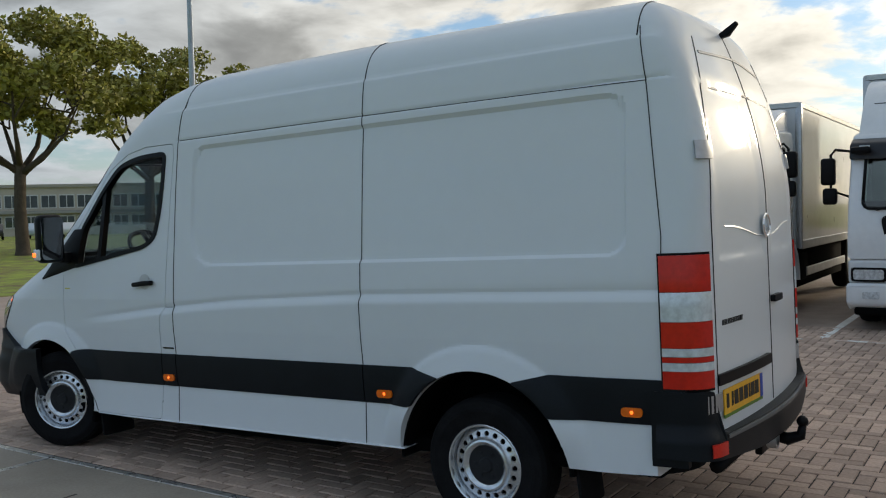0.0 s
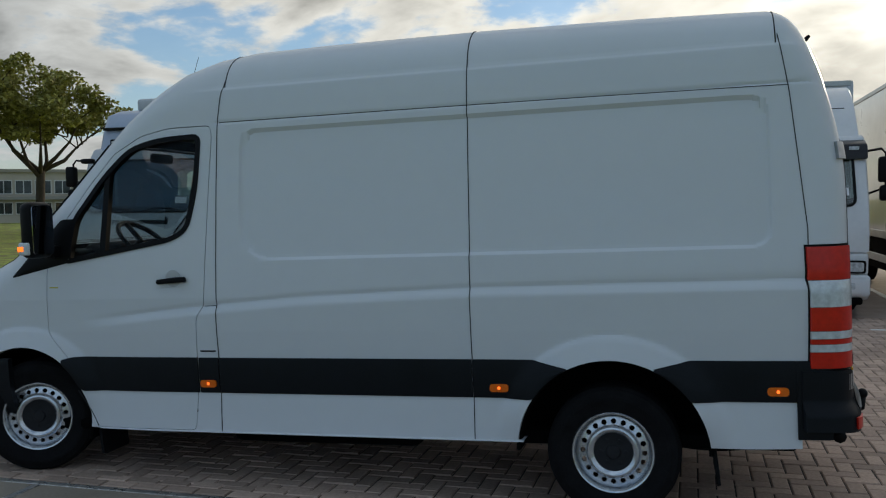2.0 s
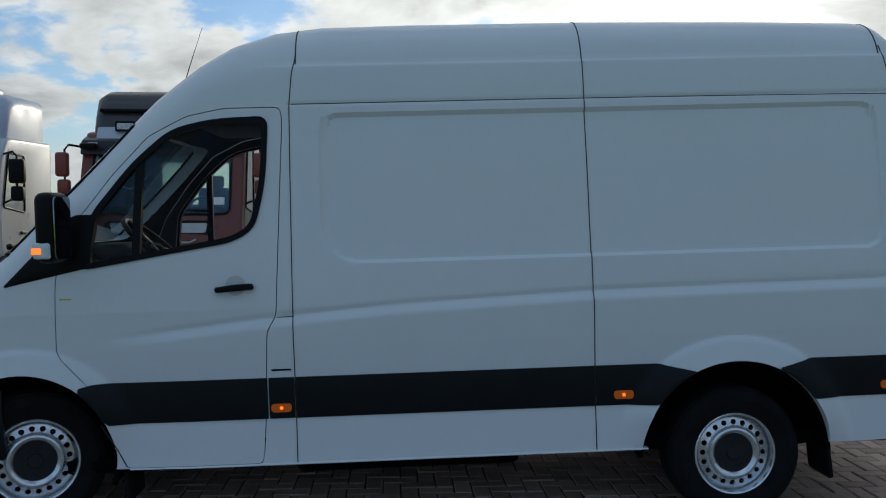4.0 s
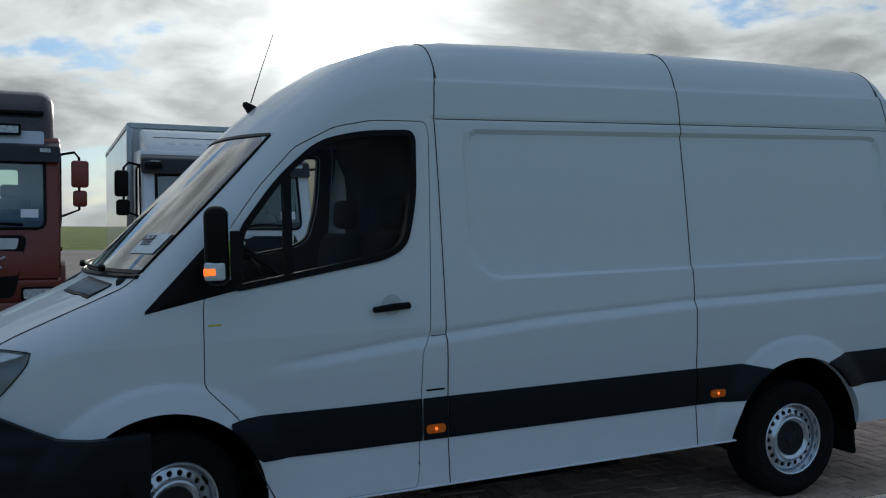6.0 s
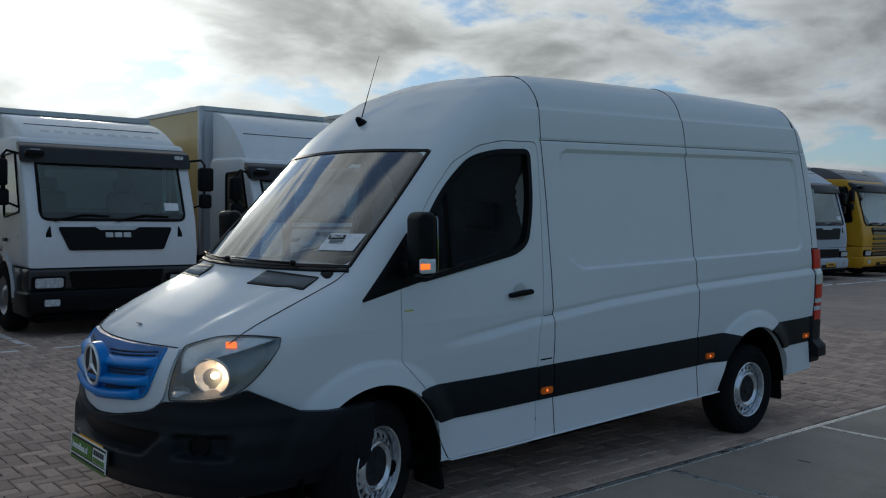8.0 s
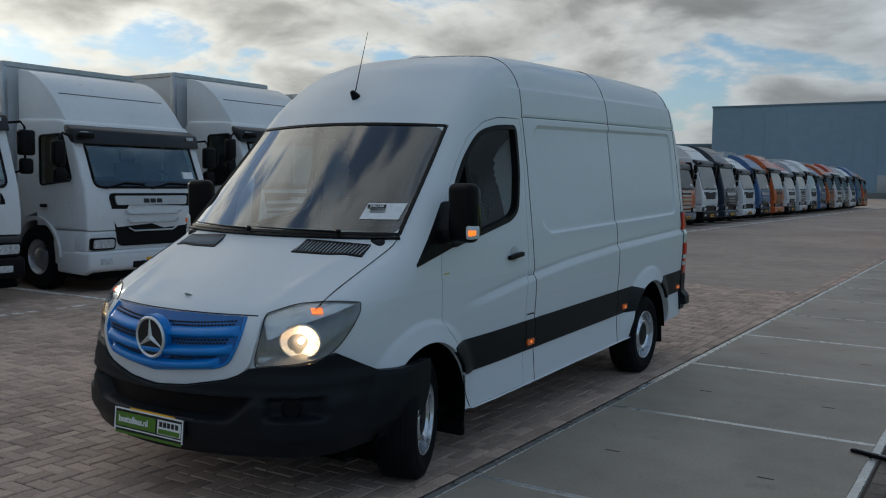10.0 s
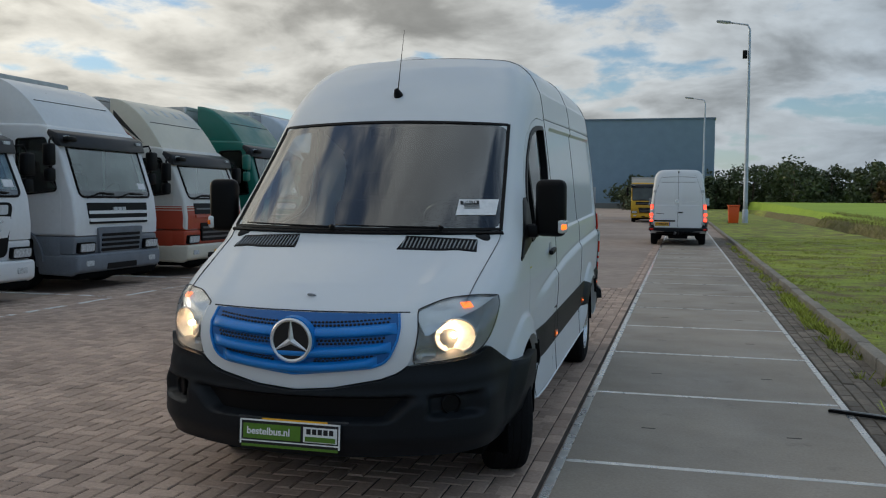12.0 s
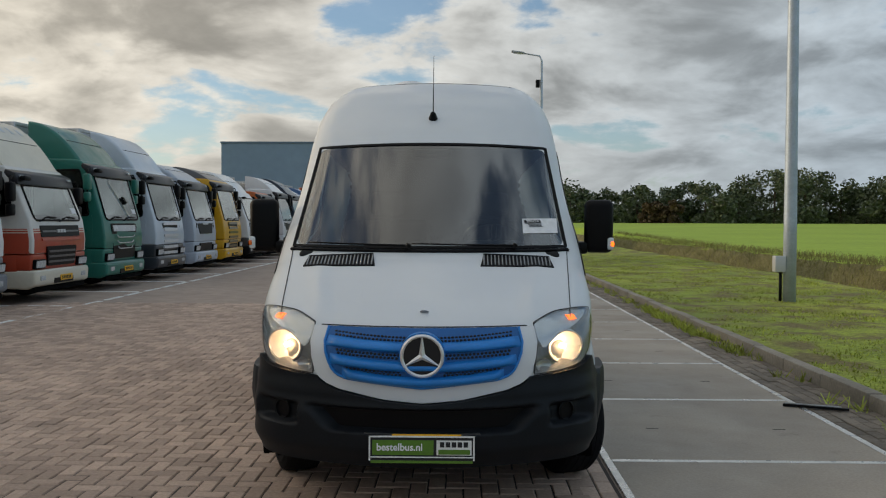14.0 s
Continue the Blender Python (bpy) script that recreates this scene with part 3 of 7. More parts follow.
def brick_mesh():
    a, g, c = BW, 0.004, 0.006
    b = box(g, 2 * a - g, g, a - g, -0.03, 0.0)
    bmesh.ops.bevel(b, geom=[e for e in b.edges if all(v.co.z > -0.01 for v in e.verts)], offset=c, segments=1, affect="EDGES")
    bmesh.ops.delete(b, geom=[f for f in b.faces if f.normal.z < -0.5], context="FACES")
    me = bpy.data.meshes.new("brick")
    b.to_mesh(me)
    b.free()
    me.materials.append(M_BRICK)
    return me


def lay_bricks():
    """Bricks in right-angled herringbone: those of one stretch as single pieces, the rest in one mesh."""
    me = brick_mesh()
    rnd = random.Random(5)
    vs, fs = [], []
    v0 = [tuple(v.co) for v in me.vertices]
    f0 = [tuple(p.vertices) for p in me.polygons]
    x_lo, y_lo, nx, ny = -8.08, -4.4, 86, 150
    single, taken = 0, set()
    for j in range(ny):
        for i in range(nx):
            r = (i - j) % 4
            if r not in (0, 3):
                continue
            x, y = x_lo + i * BW, y_lo + j * BW
            dz, tx, ty = rnd.uniform(-0.003, 0.003), rnd.uniform(-0.4, 0.4), rnd.uniform(-0.6, 0.6)
            if x > PAVE_EDGE - 0.25 - (0.1 if r == 0 else 0):
                continue
            taken |= {(i, j), (i + 1, j) if r == 0 else (i, j + 1)}
            m = pose(x, y, dz - 0.001, tx, ty, 0) if r == 0 else pose(x + BW, y, dz - 0.001, tx, ty, 90)
            if -2.6 < x < -0.95 and -2.6 < y < 1.6 and single < 300:
                o = new("brick", me)
                o.parent = yard
                o.matrix_basis = m
                single += 1
            else:
                n = len(vs)
                vs += [tuple(m @ Vector(v)) for v in v0]
                fs += [tuple(q + n for q in f) for f in f0]
    # cut halves fill the field's edges
    for j in range(ny):
        for i in range(nx):
            x, y = x_lo + i * BW, y_lo + j * BW
            if (i, j) in taken or x > PAVE_EDGE - 0.25 + 0.02:
                continue
            n = len(vs)
            vs += [(x + v[0] * (0.5 if v[0] < BW else 1) - (0 if v[0] < BW else BW), y + v[1], v[2] - 0.001) for v in v0]
            fs += [tuple(q + n for q in f) for f in f0]
    # two straight edge rows along the concrete
    for row in range(2):
        for j in range(int(40 / 0.213)):
            y = -4.4 + j * 0.213 + 0.1 * row
            m = pose(PAVE_EDGE - 0.21 + row * BW + BW - 0.02, y, rnd.uniform(-0.002, 0.002), 0, 0, 90)
            n = len(vs)
            vs += [tuple(m @ Vector(v)) for v in v0]
            fs += [tuple(q + n for q in f) for f in f0]
    gv, gf = [], []
    # gutter bricks between the strip and the kerb
    for row in range(5):
        for j in range(int(42 / 0.213)):
            y = -6 + j * 0.213 + 0.1 * (row % 2)
            m = pose(STRIP1 + 0.045 + row * BW + BW, y, rnd.uniform(-0.004, 0.004) - 0.001, rnd.uniform(-1, 1), rnd.uniform(-1.5, 1.5), 90)
            n = len(gv)
            gv += [tuple(m @ Vector(v)) for v in v0]
            gf += [tuple(q + n for q in f) for f in f0]
    mj = bpy.data.meshes.new("bricks")
    mj.from_pydata(vs, [], fs)
    mj.materials.append(M_BRICKS)
    ob = new("bricks", mj)
    ob.parent = yard
    ob["kind"] = "stuff"
    mg = bpy.data.meshes.new("gutter_bricks")
    mg.from_pydata(gv, [], gf)
    mg.materials.append(M_GUTTER)
    ob = new("gutter_bricks", mg)
    ob.parent = yard
    ob["kind"] = "stuff"


obj("joint_sand", box(-8.1, PAVE_EDGE, -4.4, 11.4, -0.0119, -0.0085), M_JOINT, yard)
obj("joint_sand", box(STRIP1 + 0.03, KERB, -6, 36, -0.0119, -0.010), M_JOINT, yard)

# -- concrete strip with steel edges
strip_ob = tagged(obj("concrete_strip", box(STRIP0, STRIP1, -8, 70, -0.2, -0.011), M_JOINT), "grey concrete slab strip with steel edge profiles", "pavement", kind="structure")
PITCH = 2.062
slab = box(STRIP0 + 0.026, STRIP1 - 0.026, 0.026, PITCH - 0.026, -0.05, 0.002, 0.004, 1)
slab_me = obj("concrete_slab", slab, M_CONC, strip_ob, soft=False)
slab_me.location.y = 0.228
for k in range(-4, 34):
    if k:
        o = new("concrete_slab", slab_me.data)
        o.parent, o.location.y = strip_ob, 0.228 + PITCH * k
for x in (STRIP0, STRIP1):
    for k in range(6):
        obj("steel_edge", box(x - 0.026, x + 0.026, -8 + 13 * k, 5 + 13 * k - 0.006, -0.05, 0.005, 0.002, 1), M_EDGE_STEEL, strip_ob)
for k in range(-4, 34):
    w = 0.026 if k < 4 else 0.012
    obj("steel_edge", box(STRIP0 + 0.03, STRIP1 - 0.03, 0.228 + PITCH * k - w, 0.228 + PITCH * k + w, -0.05, 0.004, 0.002, 1), M_EDGE_STEEL, strip_ob)
    for x in (1.66, 2.62):
        for y in (0.93,):
            if k < 8:
                obj("lifting_slot", box(x - 0.05, x + 0.05, 0.228 + PITCH * k + y - 0.011, 0.228 + PITCH * k + y + 0.011, -0.02, 0.0035, 0.003, 1), M_JOINT, strip_ob)

# -- kerb
kerb_ob = tagged(new("kerb"), "weathered concrete kerb beside the grass", "kerb", kind="structure")
kb = box(0, 0.15, 0.004, 0.996, -0.15, 0.125, 0.018, 2)
for v in kb.verts:
    v.co += 0.007 * Vector((noise.noise(v.co * 7), noise.noise(v.co * 9 + Vector((5, 0, 0))), noise.noise(v.co * 8 + Vector((0, 7, 0)))))
k0 = obj("kerb_stone", kb, M_KERB, kerb_ob)
k0.location = (KERB, -12, 0)
krnd = random.Random(3)
for k in range(1, 110):
    o = new("kerb_stone", k0.data)
    o.parent = kerb_ob
    o.matrix_basis = pose(KERB + krnd.uniform(-0.006, 0.006), -12 + k, krnd.uniform(-0.008, 0.006), 0, 0, krnd.uniform(-0.3, 0.3))

# -- white bay lines of the lorry row
BAY = 3.4
for k in range(-2, 28):
    y = 0.50 + BAY * k
    tagged(obj("bay_line", box(-15.0, -6.95, y - 0.05, y + 0.05, -0.05, -0.001), M_LINE), "white painted parking bay line", "marking", "bay lines", "structure")
    for a, b in ((0.15, 1.05), (1.30, 2.15), (2.40, 3.20)):
        tagged(obj("bay_dash", box(-6.9, -6.8, y + a, y + b, -0.05, -0.001), M_LINE), "white painted dash at the bay mouth", "marking", "bay dashes", "structure")


# -- grass blades and weeds
def blades(name, spots, mat, h0, h1, lean, parent=None):
    rnd = random.Random(11)
    vs, fs = [], []
    for x, y, z, s in spots:
        a, h, w = rnd.uniform(0, TAU), rnd.uniform(h0, h1) * s, rnd.uniform(0.004, 0.008) * s + 0.002
        dx, dy = math.cos(a), math.sin(a)
        lx, ly = rnd.uniform(-lean, lean) * h, rnd.uniform(-lean, lean) * h
        n = len(vs)
        vs += [(x - dx * w, y - dy * w, z), (x + dx * w, y + dy * w, z), (x + lx + dx * w * 0.4, y + ly + dy * w * 0.4, z + h), (x + lx - dx * w * 0.4, y + ly - dy * w * 0.4, z + h)]
        fs.append((n, n + 1, n + 2, n + 3))
    me = bpy.data.meshes.new(name)
    me.from_pydata(vs, [], fs)
    me.materials.append(mat)
    return new(name, me)


_b = Mat("grass_blade", (0.33, 0.38, 0.055), 0.7)
M_BLADE = _b.mottle(0.7, 0.3, 6, 0.25, vec=_b.world()).per_island(0.35).m
_b = Mat("dry_grass_blade", (0.22, 0.21, 0.07), 0.8)
M_DRY = _b.mottle(0.8, 0.3, 6, 0.2, vec=_b.world()).per_island(0.4).m
grnd = random.Random(21)
spots = []
for _ in range(62000):
    y = -3 + 37 * grnd.random() ** 1.6
    x = 3.83 + 5.9 * grnd.random()
    if noise.noise((x * 0.9, y * 0.9, 2)) + 0.5 * noise.noise((x * 3.1, y * 2.3, 4)) > -0.12:
        spots.append((x, y, land(x, y) - 0.004, 1.0 + 0.6 * noise.noise((x * 0.5, y * 0.5, 8))))
tagged(blades("grass", spots, M_BLADE, 0.012, 0.04, 1.1), "short patchy green grass on the verge", "grass", kind="stuff")
spots = []
for _ in range(26000):
    y, x = -2 + 75 * grnd.random() ** 1.5, grnd.uniform(11.2, 14.2)
    spots.append((x, y, land(x, y) - 0.01, 1.0))
tagged(blades("bank_grass", spots, M_DRY, 0.08, 0.30, 0.7), "dry tufted grass on the ditch bank", "grass", kind="stuff")
spots = []
for _ in range(150):
    cx, cy = grnd.uniform(STRIP1 + 0.35, KERB - 0.02), grnd.choice((grnd.uniform(-2, 30), grnd.uniform(5, 11)))
    for _ in range(22):
        spots.append((cx + grnd.gauss(0, 0.03), cy + grnd.gauss(0, 0.06), -0.02, grnd.uniform(0.6, 1.4)))
tagged(blades("weeds", spots, M_BLADE, 0.03, 0.10, 1.0), "small weeds growing in the gutter", "weeds", kind="stuff")

# black bar lying over the gutter
rod = box(-0.26, 0.26, -0.016, 0.016, 0.0, 0.022, 0.005, 2)
rod_ob = tagged(obj("trim_bar", rod, M_BLACK), "loose black plastic trim bar lying on the paving", "debris")
rod_ob.matrix_basis = pose(3.20, 1.93, 0.006, 0, 0, -23)
part("bar_rib", box(-0.24, 0.20, -0.006, 0.006, 0.02, 0.032, 0.003, 2), M_STEEL, rod_ob)
# ---- the white panel van ----
def van_half_angles():
    pts = [(x, 0.29) for x in (0.0, 0.15, 0.3, 0.45, 0.58, 0.68, 0.76, 0.82, 0.87, 0.90)]
    zs = np.unique(np.r_[np.arange(0.295, 2.42, 0.032), np.arange(0.945, 1.17, 0.009), np.arange(1.29, 1.35, 0.011),
                         np.arange(2.06, 2.16, 0.007), np.arange(2.325, 2.37, 0.010), np.arange(0.74, 0.95, 0.012)])
    pts += [(0.93, z) for z in zs if z < 1.3] + [(0.93 - 0.09 * (z - 1.3), z) for z in zs if z >= 1.3]
    pts += [(0.81, 2.46), (0.79, 2.50), (0.765, 2.53), (0.73, 2.56), (0.68, 2.58)] + [(x, 2.6) for x in (0.61, 0.52, 0.42, 0.32, 0.2, 0.1, 0.0)]
    return [math.atan2(z - 1.0, x) for x, z in pts]


def van_solid():
    st = np.unique(np.r_[np.arange(-0.3, 4.5, 0.04), np.arange(1.34, 1.66, 0.012), np.arange(4.40, 4.53, 0.011), np.arange(3.0, 4.34, 0.014), np.arange(-0.3, 0.6, 0.02)])
    fan_a = [radians(a) for a in np.linspace(88.5, 1.2, 64)]
    fan_b = [radians(a) for a in np.r_[np.linspace(0.8, 36, 56), np.linspace(38, 88.5, 20)]]
    return march(van_field, -0.3, 4.52, 1.0, st, fan_a, fan_b, van_half_angles())


def cab_field(x, y, z):
    f = van_field(x, y, z) + 0.055
    return np.maximum(np.maximum(f, y - 1.40), np.maximum(0.42 - z, -(y + 0.02) + np.maximum(0.9 - z, 0) * 0.3))


def door_outline(grow=0.0):
    pts = [(0.198, 1.26), (0.192, 0.90), (0.345, 0.735), (0.40, 0.55), (0.515, 0.305), (1.205, 0.305), (1.215, 0.40), (1.245, 0.98),
           (1.292, 1.06), (1.345, 2.06), (1.335, 2.125), (1.05, 2.125), (0.86, 2.09), (0.66, 1.99), (0.48, 1.80), (0.30, 1.565), (0.225, 1.40)]
    c = np.mean(pts, axis=0)
    out = []
    for i, p in enumerate(pts):
        a, b = np.array(pts[i - 1]), np.array(pts[(i + 1) % len(pts)])
        d = (b - a) / np.linalg.norm(b - a)
        nrm = np.array([d[1], -d[0]])
        if np.dot(nrm, np.array(p) - c) < 0:
            nrm = -nrm
        out.append(tuple(np.array(p) + nrm * grow))
    return rounded(out, 0.03, 3)


WINDOW = rounded([(0.345, 1.335), (0.385, 1.60), (0.585, 1.85), (0.78, 2.015), (0.985, 2.062), (1.262, 2.07), (1.245, 1.74), (1.185, 1.51),
                  (1.08, 1.452)], [0.02, 0.05, 0.1, 0.08, 0.1, 0.045, 0.15, 0.09, 0.06], 4)


def side_prism(outline, x0, x1):
    """A prism of a (y, z) outline between two x."""
    return prism(outline, x1 - x0, Matrix(((0, 1, 0, x0), (1, 0, 0, 0), (0, 0, 1, 0), (0, 0, 0, 1))))


SCREEN = rounded([(-0.835, 1.43), (0.835, 1.43), (0.765, 2.045), (0.4, 2.072), (0.0, 2.082), (-0.4, 2.072), (-0.765, 2.045)],
                 [0.05, 0.05, 0.05, 0, 0, 0, 0.05], 4)


HEAD = [(45.2, 1.062), (50, 1.084), (58, 1.114), (68, 1.124), (77, 1.106), (76, 1.060), (71.5, 0.965), (66, 0.875), (61, 0.836), (52, 0.816), (40.8, 0.802)]
HEAD_SMOOTH = rounded(HEAD, [1.0, 6, 6, 6, 1.2, 3, 8, 6, 6, 4, 0.8], 4)


def fan_poly(origin, poly, off, deep=0.012, n=14, gap=0.0):
    """A slab on the nose or tail filling a polygon of (angle, height)."""
    p = np.array(poly)
    a = np.linspace(p[:, 0].min() + 1e-3, p[:, 0].max() - 1e-3, n)
    q = np.vstack([p, p[:1]])
    lo, hi = [], []
    for v in a:
        zs = [z0 + (z1 - z0) * (v - a0) / (a1 - a0) for (a0, z0), (a1, z1) in zip(q, q[1:]) if (a0 - v) * (a1 - v) <= 0 and a0 != a1]
        lo.append(min(zs))
        hi.append(max(zs))
    t = np.linspace(0, 1, 9)
    lo, hi = np.array(lo), np.array(hi)
    zz = lo[:, None] + (hi - lo)[:, None] * t
    aa = np.broadcast_to(a[:, None], zz.shape)
    return sheet(fan_point(origin, aa, zz, off), fan_point(origin, aa, zz, off - deep))


def dark_inside(bm):
    """The cab's inner walls are clad in dark plastic."""
    faces = list(bm.faces)
    c = np.array([tuple(f.calc_center_median()) for f in faces])
    for f, d in zip(faces, np.abs(cab_field(c[:, 0], c[:, 1], c[:, 2]))):
        if d < 0.012:
            f.material_index = 1


def build_van_body(van):
    shell = boolean(van_solid(), march(cab_field, 0.35, 1.1, 1.25, np.linspace(0.35, 1.1, 16), [radians(a) for a in np.linspace(87, 4, 18)],
                                       [radians(a) for a in np.linspace(4, 87, 10)], [radians(a) for a in np.linspace(-90, 90, 60)]), "DIFFERENCE")
    for hy, hz, r in ((*HUB_R, 0.505), (*HUB_F, 0.452)):
        for s in (1, -1):
            well = lathe([(0, 0), (r, 0), (r, 0.7), (0, 0.7)], 64, pose(0.62 if s > 0 else -1.32, hy, hz))
            shell = boolean(shell, well, "DIFFERENCE")
    for s in (1, -1):
        x0, x1 = (0.55, 1.3) if s > 0 else (-1.3, -0.55)
        door = boolean(shell.copy(), side_prism(door_outline(), x0, x1), "INTERSECT")
        shell = boolean(shell, side_prism(door_outline(0.005), x0, x1), "DIFFERENCE")
        door = boolean(door, side_prism(WINDOW, x0, x1), "DIFFERENCE")
        dark_inside(door)
        door.transform(RAKE)
        d = part("cab_door", door, [M_WHITE, M_DASH], van, angle=24)
        DOORS.append(d)
    shell = boolean(shell, box(-1.3, 1.3, -1.4, -0.40, 0.1, 0.46), "DIFFERENCE")
    shell = boolean(shell, prism(SCREEN, 1.5, pose(0, -0.75, 0)), "DIFFERENCE")
    shell = boolean(shell, box(-1.3, 1.3, 4.615, 5.3, 0.1, 0.47), "DIFFERENCE")
    for s in (1, -1):
        shell = boolean(shell, fan_poly(NOSE, [(s * a, z) for a, z in HEAD_SMOOTH], 0.08, 0.17, 30), "DIFFERENCE")
    dark_inside(shell)
    shell.transform(RAKE)
    part("body", shell, [M_WHITE, M_DASH], van, angle=24)


DOORS = []
van = empty("panel_van", "white high-roof panel van with charcoal side bands and a blue grille", "van")
build_van_body(van)


def vpart(name, bm, mat, parent=None, label="", angle=32):
    bm.transform(RAKE)
    return part(name, bm, mat, parent or van, label, angle=angle)


def both(name, bm, mat, parents=None, label=""):
    """The part and its mirror image on the other flank."""
    other = mirrored(bm)
    a = vpart(name, bm, mat, parents[0] if parents else None, label)
    return a, vpart(name, other, mat, parents[1] if parents else None, label)


def frame_at(origin, a, z, off):
    """A pose on the nose or tail: x level along the skin, y inwards, z up."""
    p = Vector(fan_point(origin, np.array([a]), np.array([z]), off)[0])
    q = [Vector(fan_point(origin, np.array([a + d]), np.array([z]), off)[0]) for d in (-1.5, 1.5)]
    u = (q[1] - q[0]).normalized()
    n = Vector((0, 0, 1)).cross(u).normalized()
    return Matrix.Translation(p) @ Matrix((u, n, (0, 0, 1))).transposed().to_4x4()


def arch(y, hub, r):
    d = r * r - (y - hub[0]) ** 2
    return hub[1] + math.sqrt(d) if d > 0 else 0.0


# -- charcoal side bands, in lengths between the door joints
for y0, y1, nm in ((0.36, 1.238, 0), (1.246, 1.376, 1), (1.384, 2.926, 1), (2.934, 3.255, 1), (4.085, 4.655, 1)):
    if nm == 1 and y0 > 2.9 and y1 < 3.5:
        b = flank_patch(y0, 3.45, lambda y: max(0.53, arch(y, HUB_R, 0.503)), lambda y: 0.742 - 0.22 * max(0, y - 3.26), 0.012, 0.02, 26)
    elif y0 > 4:
        b = flank_patch(3.90, y1, lambda y: max(0.53, arch(y, HUB_R, 0.503)), lambda y: 0.742 - 0.22 * max(0, 4.08 - y), 0.012, 0.02, 30)
    elif nm == 0:
        b = flank_patch(0.30, y1, lambda y: max(0.53, arch(y, HUB_F, 0.450)), lambda y: 0.742 - 0.22 * max(0, 0.37 - y), 0.012, 0.02, 34)
    else:
        b = flank_patch(y0, y1, 0.53, 0.742, 0.012, 0.02, 30)
    both("side_band", b, M_TRIM, None if nm else DOORS)
# dark folds behind the arches
for (hy, hz), r in ((HUB_R, 0.505), (HUB_F, 0.452)):
    b = lathe([(r - 0.002, 0), (r + 0.012, 0), (r + 0.012, 0.03), (r - 0.002, 0.03), (r - 0.002, 0)], 64, pose(0.93, hy, hz))
    lathe([(r - 0.012, 0), (r + 0.004, 0), (r + 0.004, 0.38), (r - 0.012, 0.38), (r - 0.012, 0)], 64, pose(0.585, hy, hz), b)
    lathe([(0, 0), (r - 0.004, 0), (r - 0.004, 0.012), (0, 0.012)], 64, pose(0.622, hy, hz), b)
    bmesh.ops.delete(b, geom=[v for v in b.verts if v.co.z < 0.20], context="VERTS")
    both("wheel_arch_liner", b, M_DARK)

# -- joints
JOINTS = [[(1.380, 0.295), (1.380, 1.05), (1.385, 2.14), (1.40, 2.30), (1.42, 2.40)],
          [(2.930, 0.295), (2.930, 1.2), (2.925, 2.14), (2.925, 2.40)],
          [(4.655, 0.75), (4.665, 1.40), (4.60, 2.10), (4.555, 2.40)],
          [(0.515, 0.31), (0.40, 0.535)]]
for j in JOINTS:
    both("panel_joint", flank_line(j, 0.0045), M_GAP)
# the joints run on over the roof
for y in (1.42, 2.925, 4.545):
    a = np.linspace(math.radians(29), math.radians(151), 60)
    o = np.tile((0.0, y, 1.9), (60, 1))
    w = np.stack([np.cos(a), np.zeros(60), np.sin(a)], -1)
    vpart("roof_joint", tube([tuple(v) for v in solve(o, w, van_field, 2)], 0.0034, 6), M_GAP)
both("panel_joint", flank_line([(1.395, 2.142), (2.5, 2.142), (3.6, 2.138), (4.60, 2.13)], 0.004), M_GAP)
both("panel_joint", flank_line([(1.298, 1.05), (1.378, 1.052)], 0.004), M_GAP)
both("vent_slit", flank_patch(1.262, 1.362, 0.777, 0.786, 0.003, 0.01, 6, 3, lip=0), M_BLACK)
both("sill_trim", flank_patch(0.53, 3.20, 0.283, 0.302, 0.008, 0.03, 40, 4), M_WHITE)


# -- side marker lamps
def marker(y):
    pts = rounded([(-0.052, -0.022), (0.052, -0.022), (0.052, 0.022), (-0.052, 0.022)], 0.02, 5)
    x = float(flank_x(y, 0.587)[0])
    return side_prism([(y + a, 0.587 + c) for a, c in pts], x + 0.004, x + 0.022)


for y in (1.308, 3.076, 4.505):
    a, _ = both("side_marker_lamp", marker(y), M_AMBER, label="amber side marker lamp")
    x = float(flank_x(y, 0.587)[0])
    vpart("lamp_filament", lathe([(0, 0.0), (0.009, 0), (0.006, 0.004), (0, 0.004)], 12, pose(x + 0.022, y, 0.587)), M_AMBER_LIT, a)

# -- cab door furniture
GRIP = rounded([(0.995, 1.185), (1.19, 1.197), (1.185, 1.228), (1.10, 1.226), (0.99, 1.213)], 0.012, 4)
gx = float(flank_x(1.1, 1.2)[0])
both("door_handle", prism(GRIP, 0.03, Matrix(((0, 1, 0, gx + 0.004), (1, 0, 0, 0), (0, 0, 1, 0), (0, 0, 0, 1))), 0.008), M_BLACK, DOORS)
cup = lathe([(0.0, 0.0), (0.046, 0.0), (0.052, 0.002), (0.052, 0.004), (0.04, 0.004), (0.0, 0.004)], 28, pose(gx - 0.001, 1.095, 1.218))
both("handle_recess", cup, paint("recess_grey", (0.55, 0.56, 0.58)), DOORS)
vpart("paint_mark", flank_patch(0.215, 0.275, 1.172, 1.180, 0.002, 0.004, 4, 3, lip=0), paint("yellow_mark", (0.55, 0.50, 0.05)), DOORS[0])

# window rubber, glass, quarter divider, mirror triangle
def grown(outline, g):
    p = np.array(outline)
    d = np.roll(p, -1, 0) - np.roll(p, 1, 0)
    nrm = np.stack([d[:, 1], -d[:, 0]], -1) / np.maximum(np.linalg.norm(d, axis=1), 1e-6)[:, None]
    if np.sum(nrm * (p - p.mean(0))) < 0:
        nrm = -nrm
    return [tuple(v) for v in p + nrm * g]


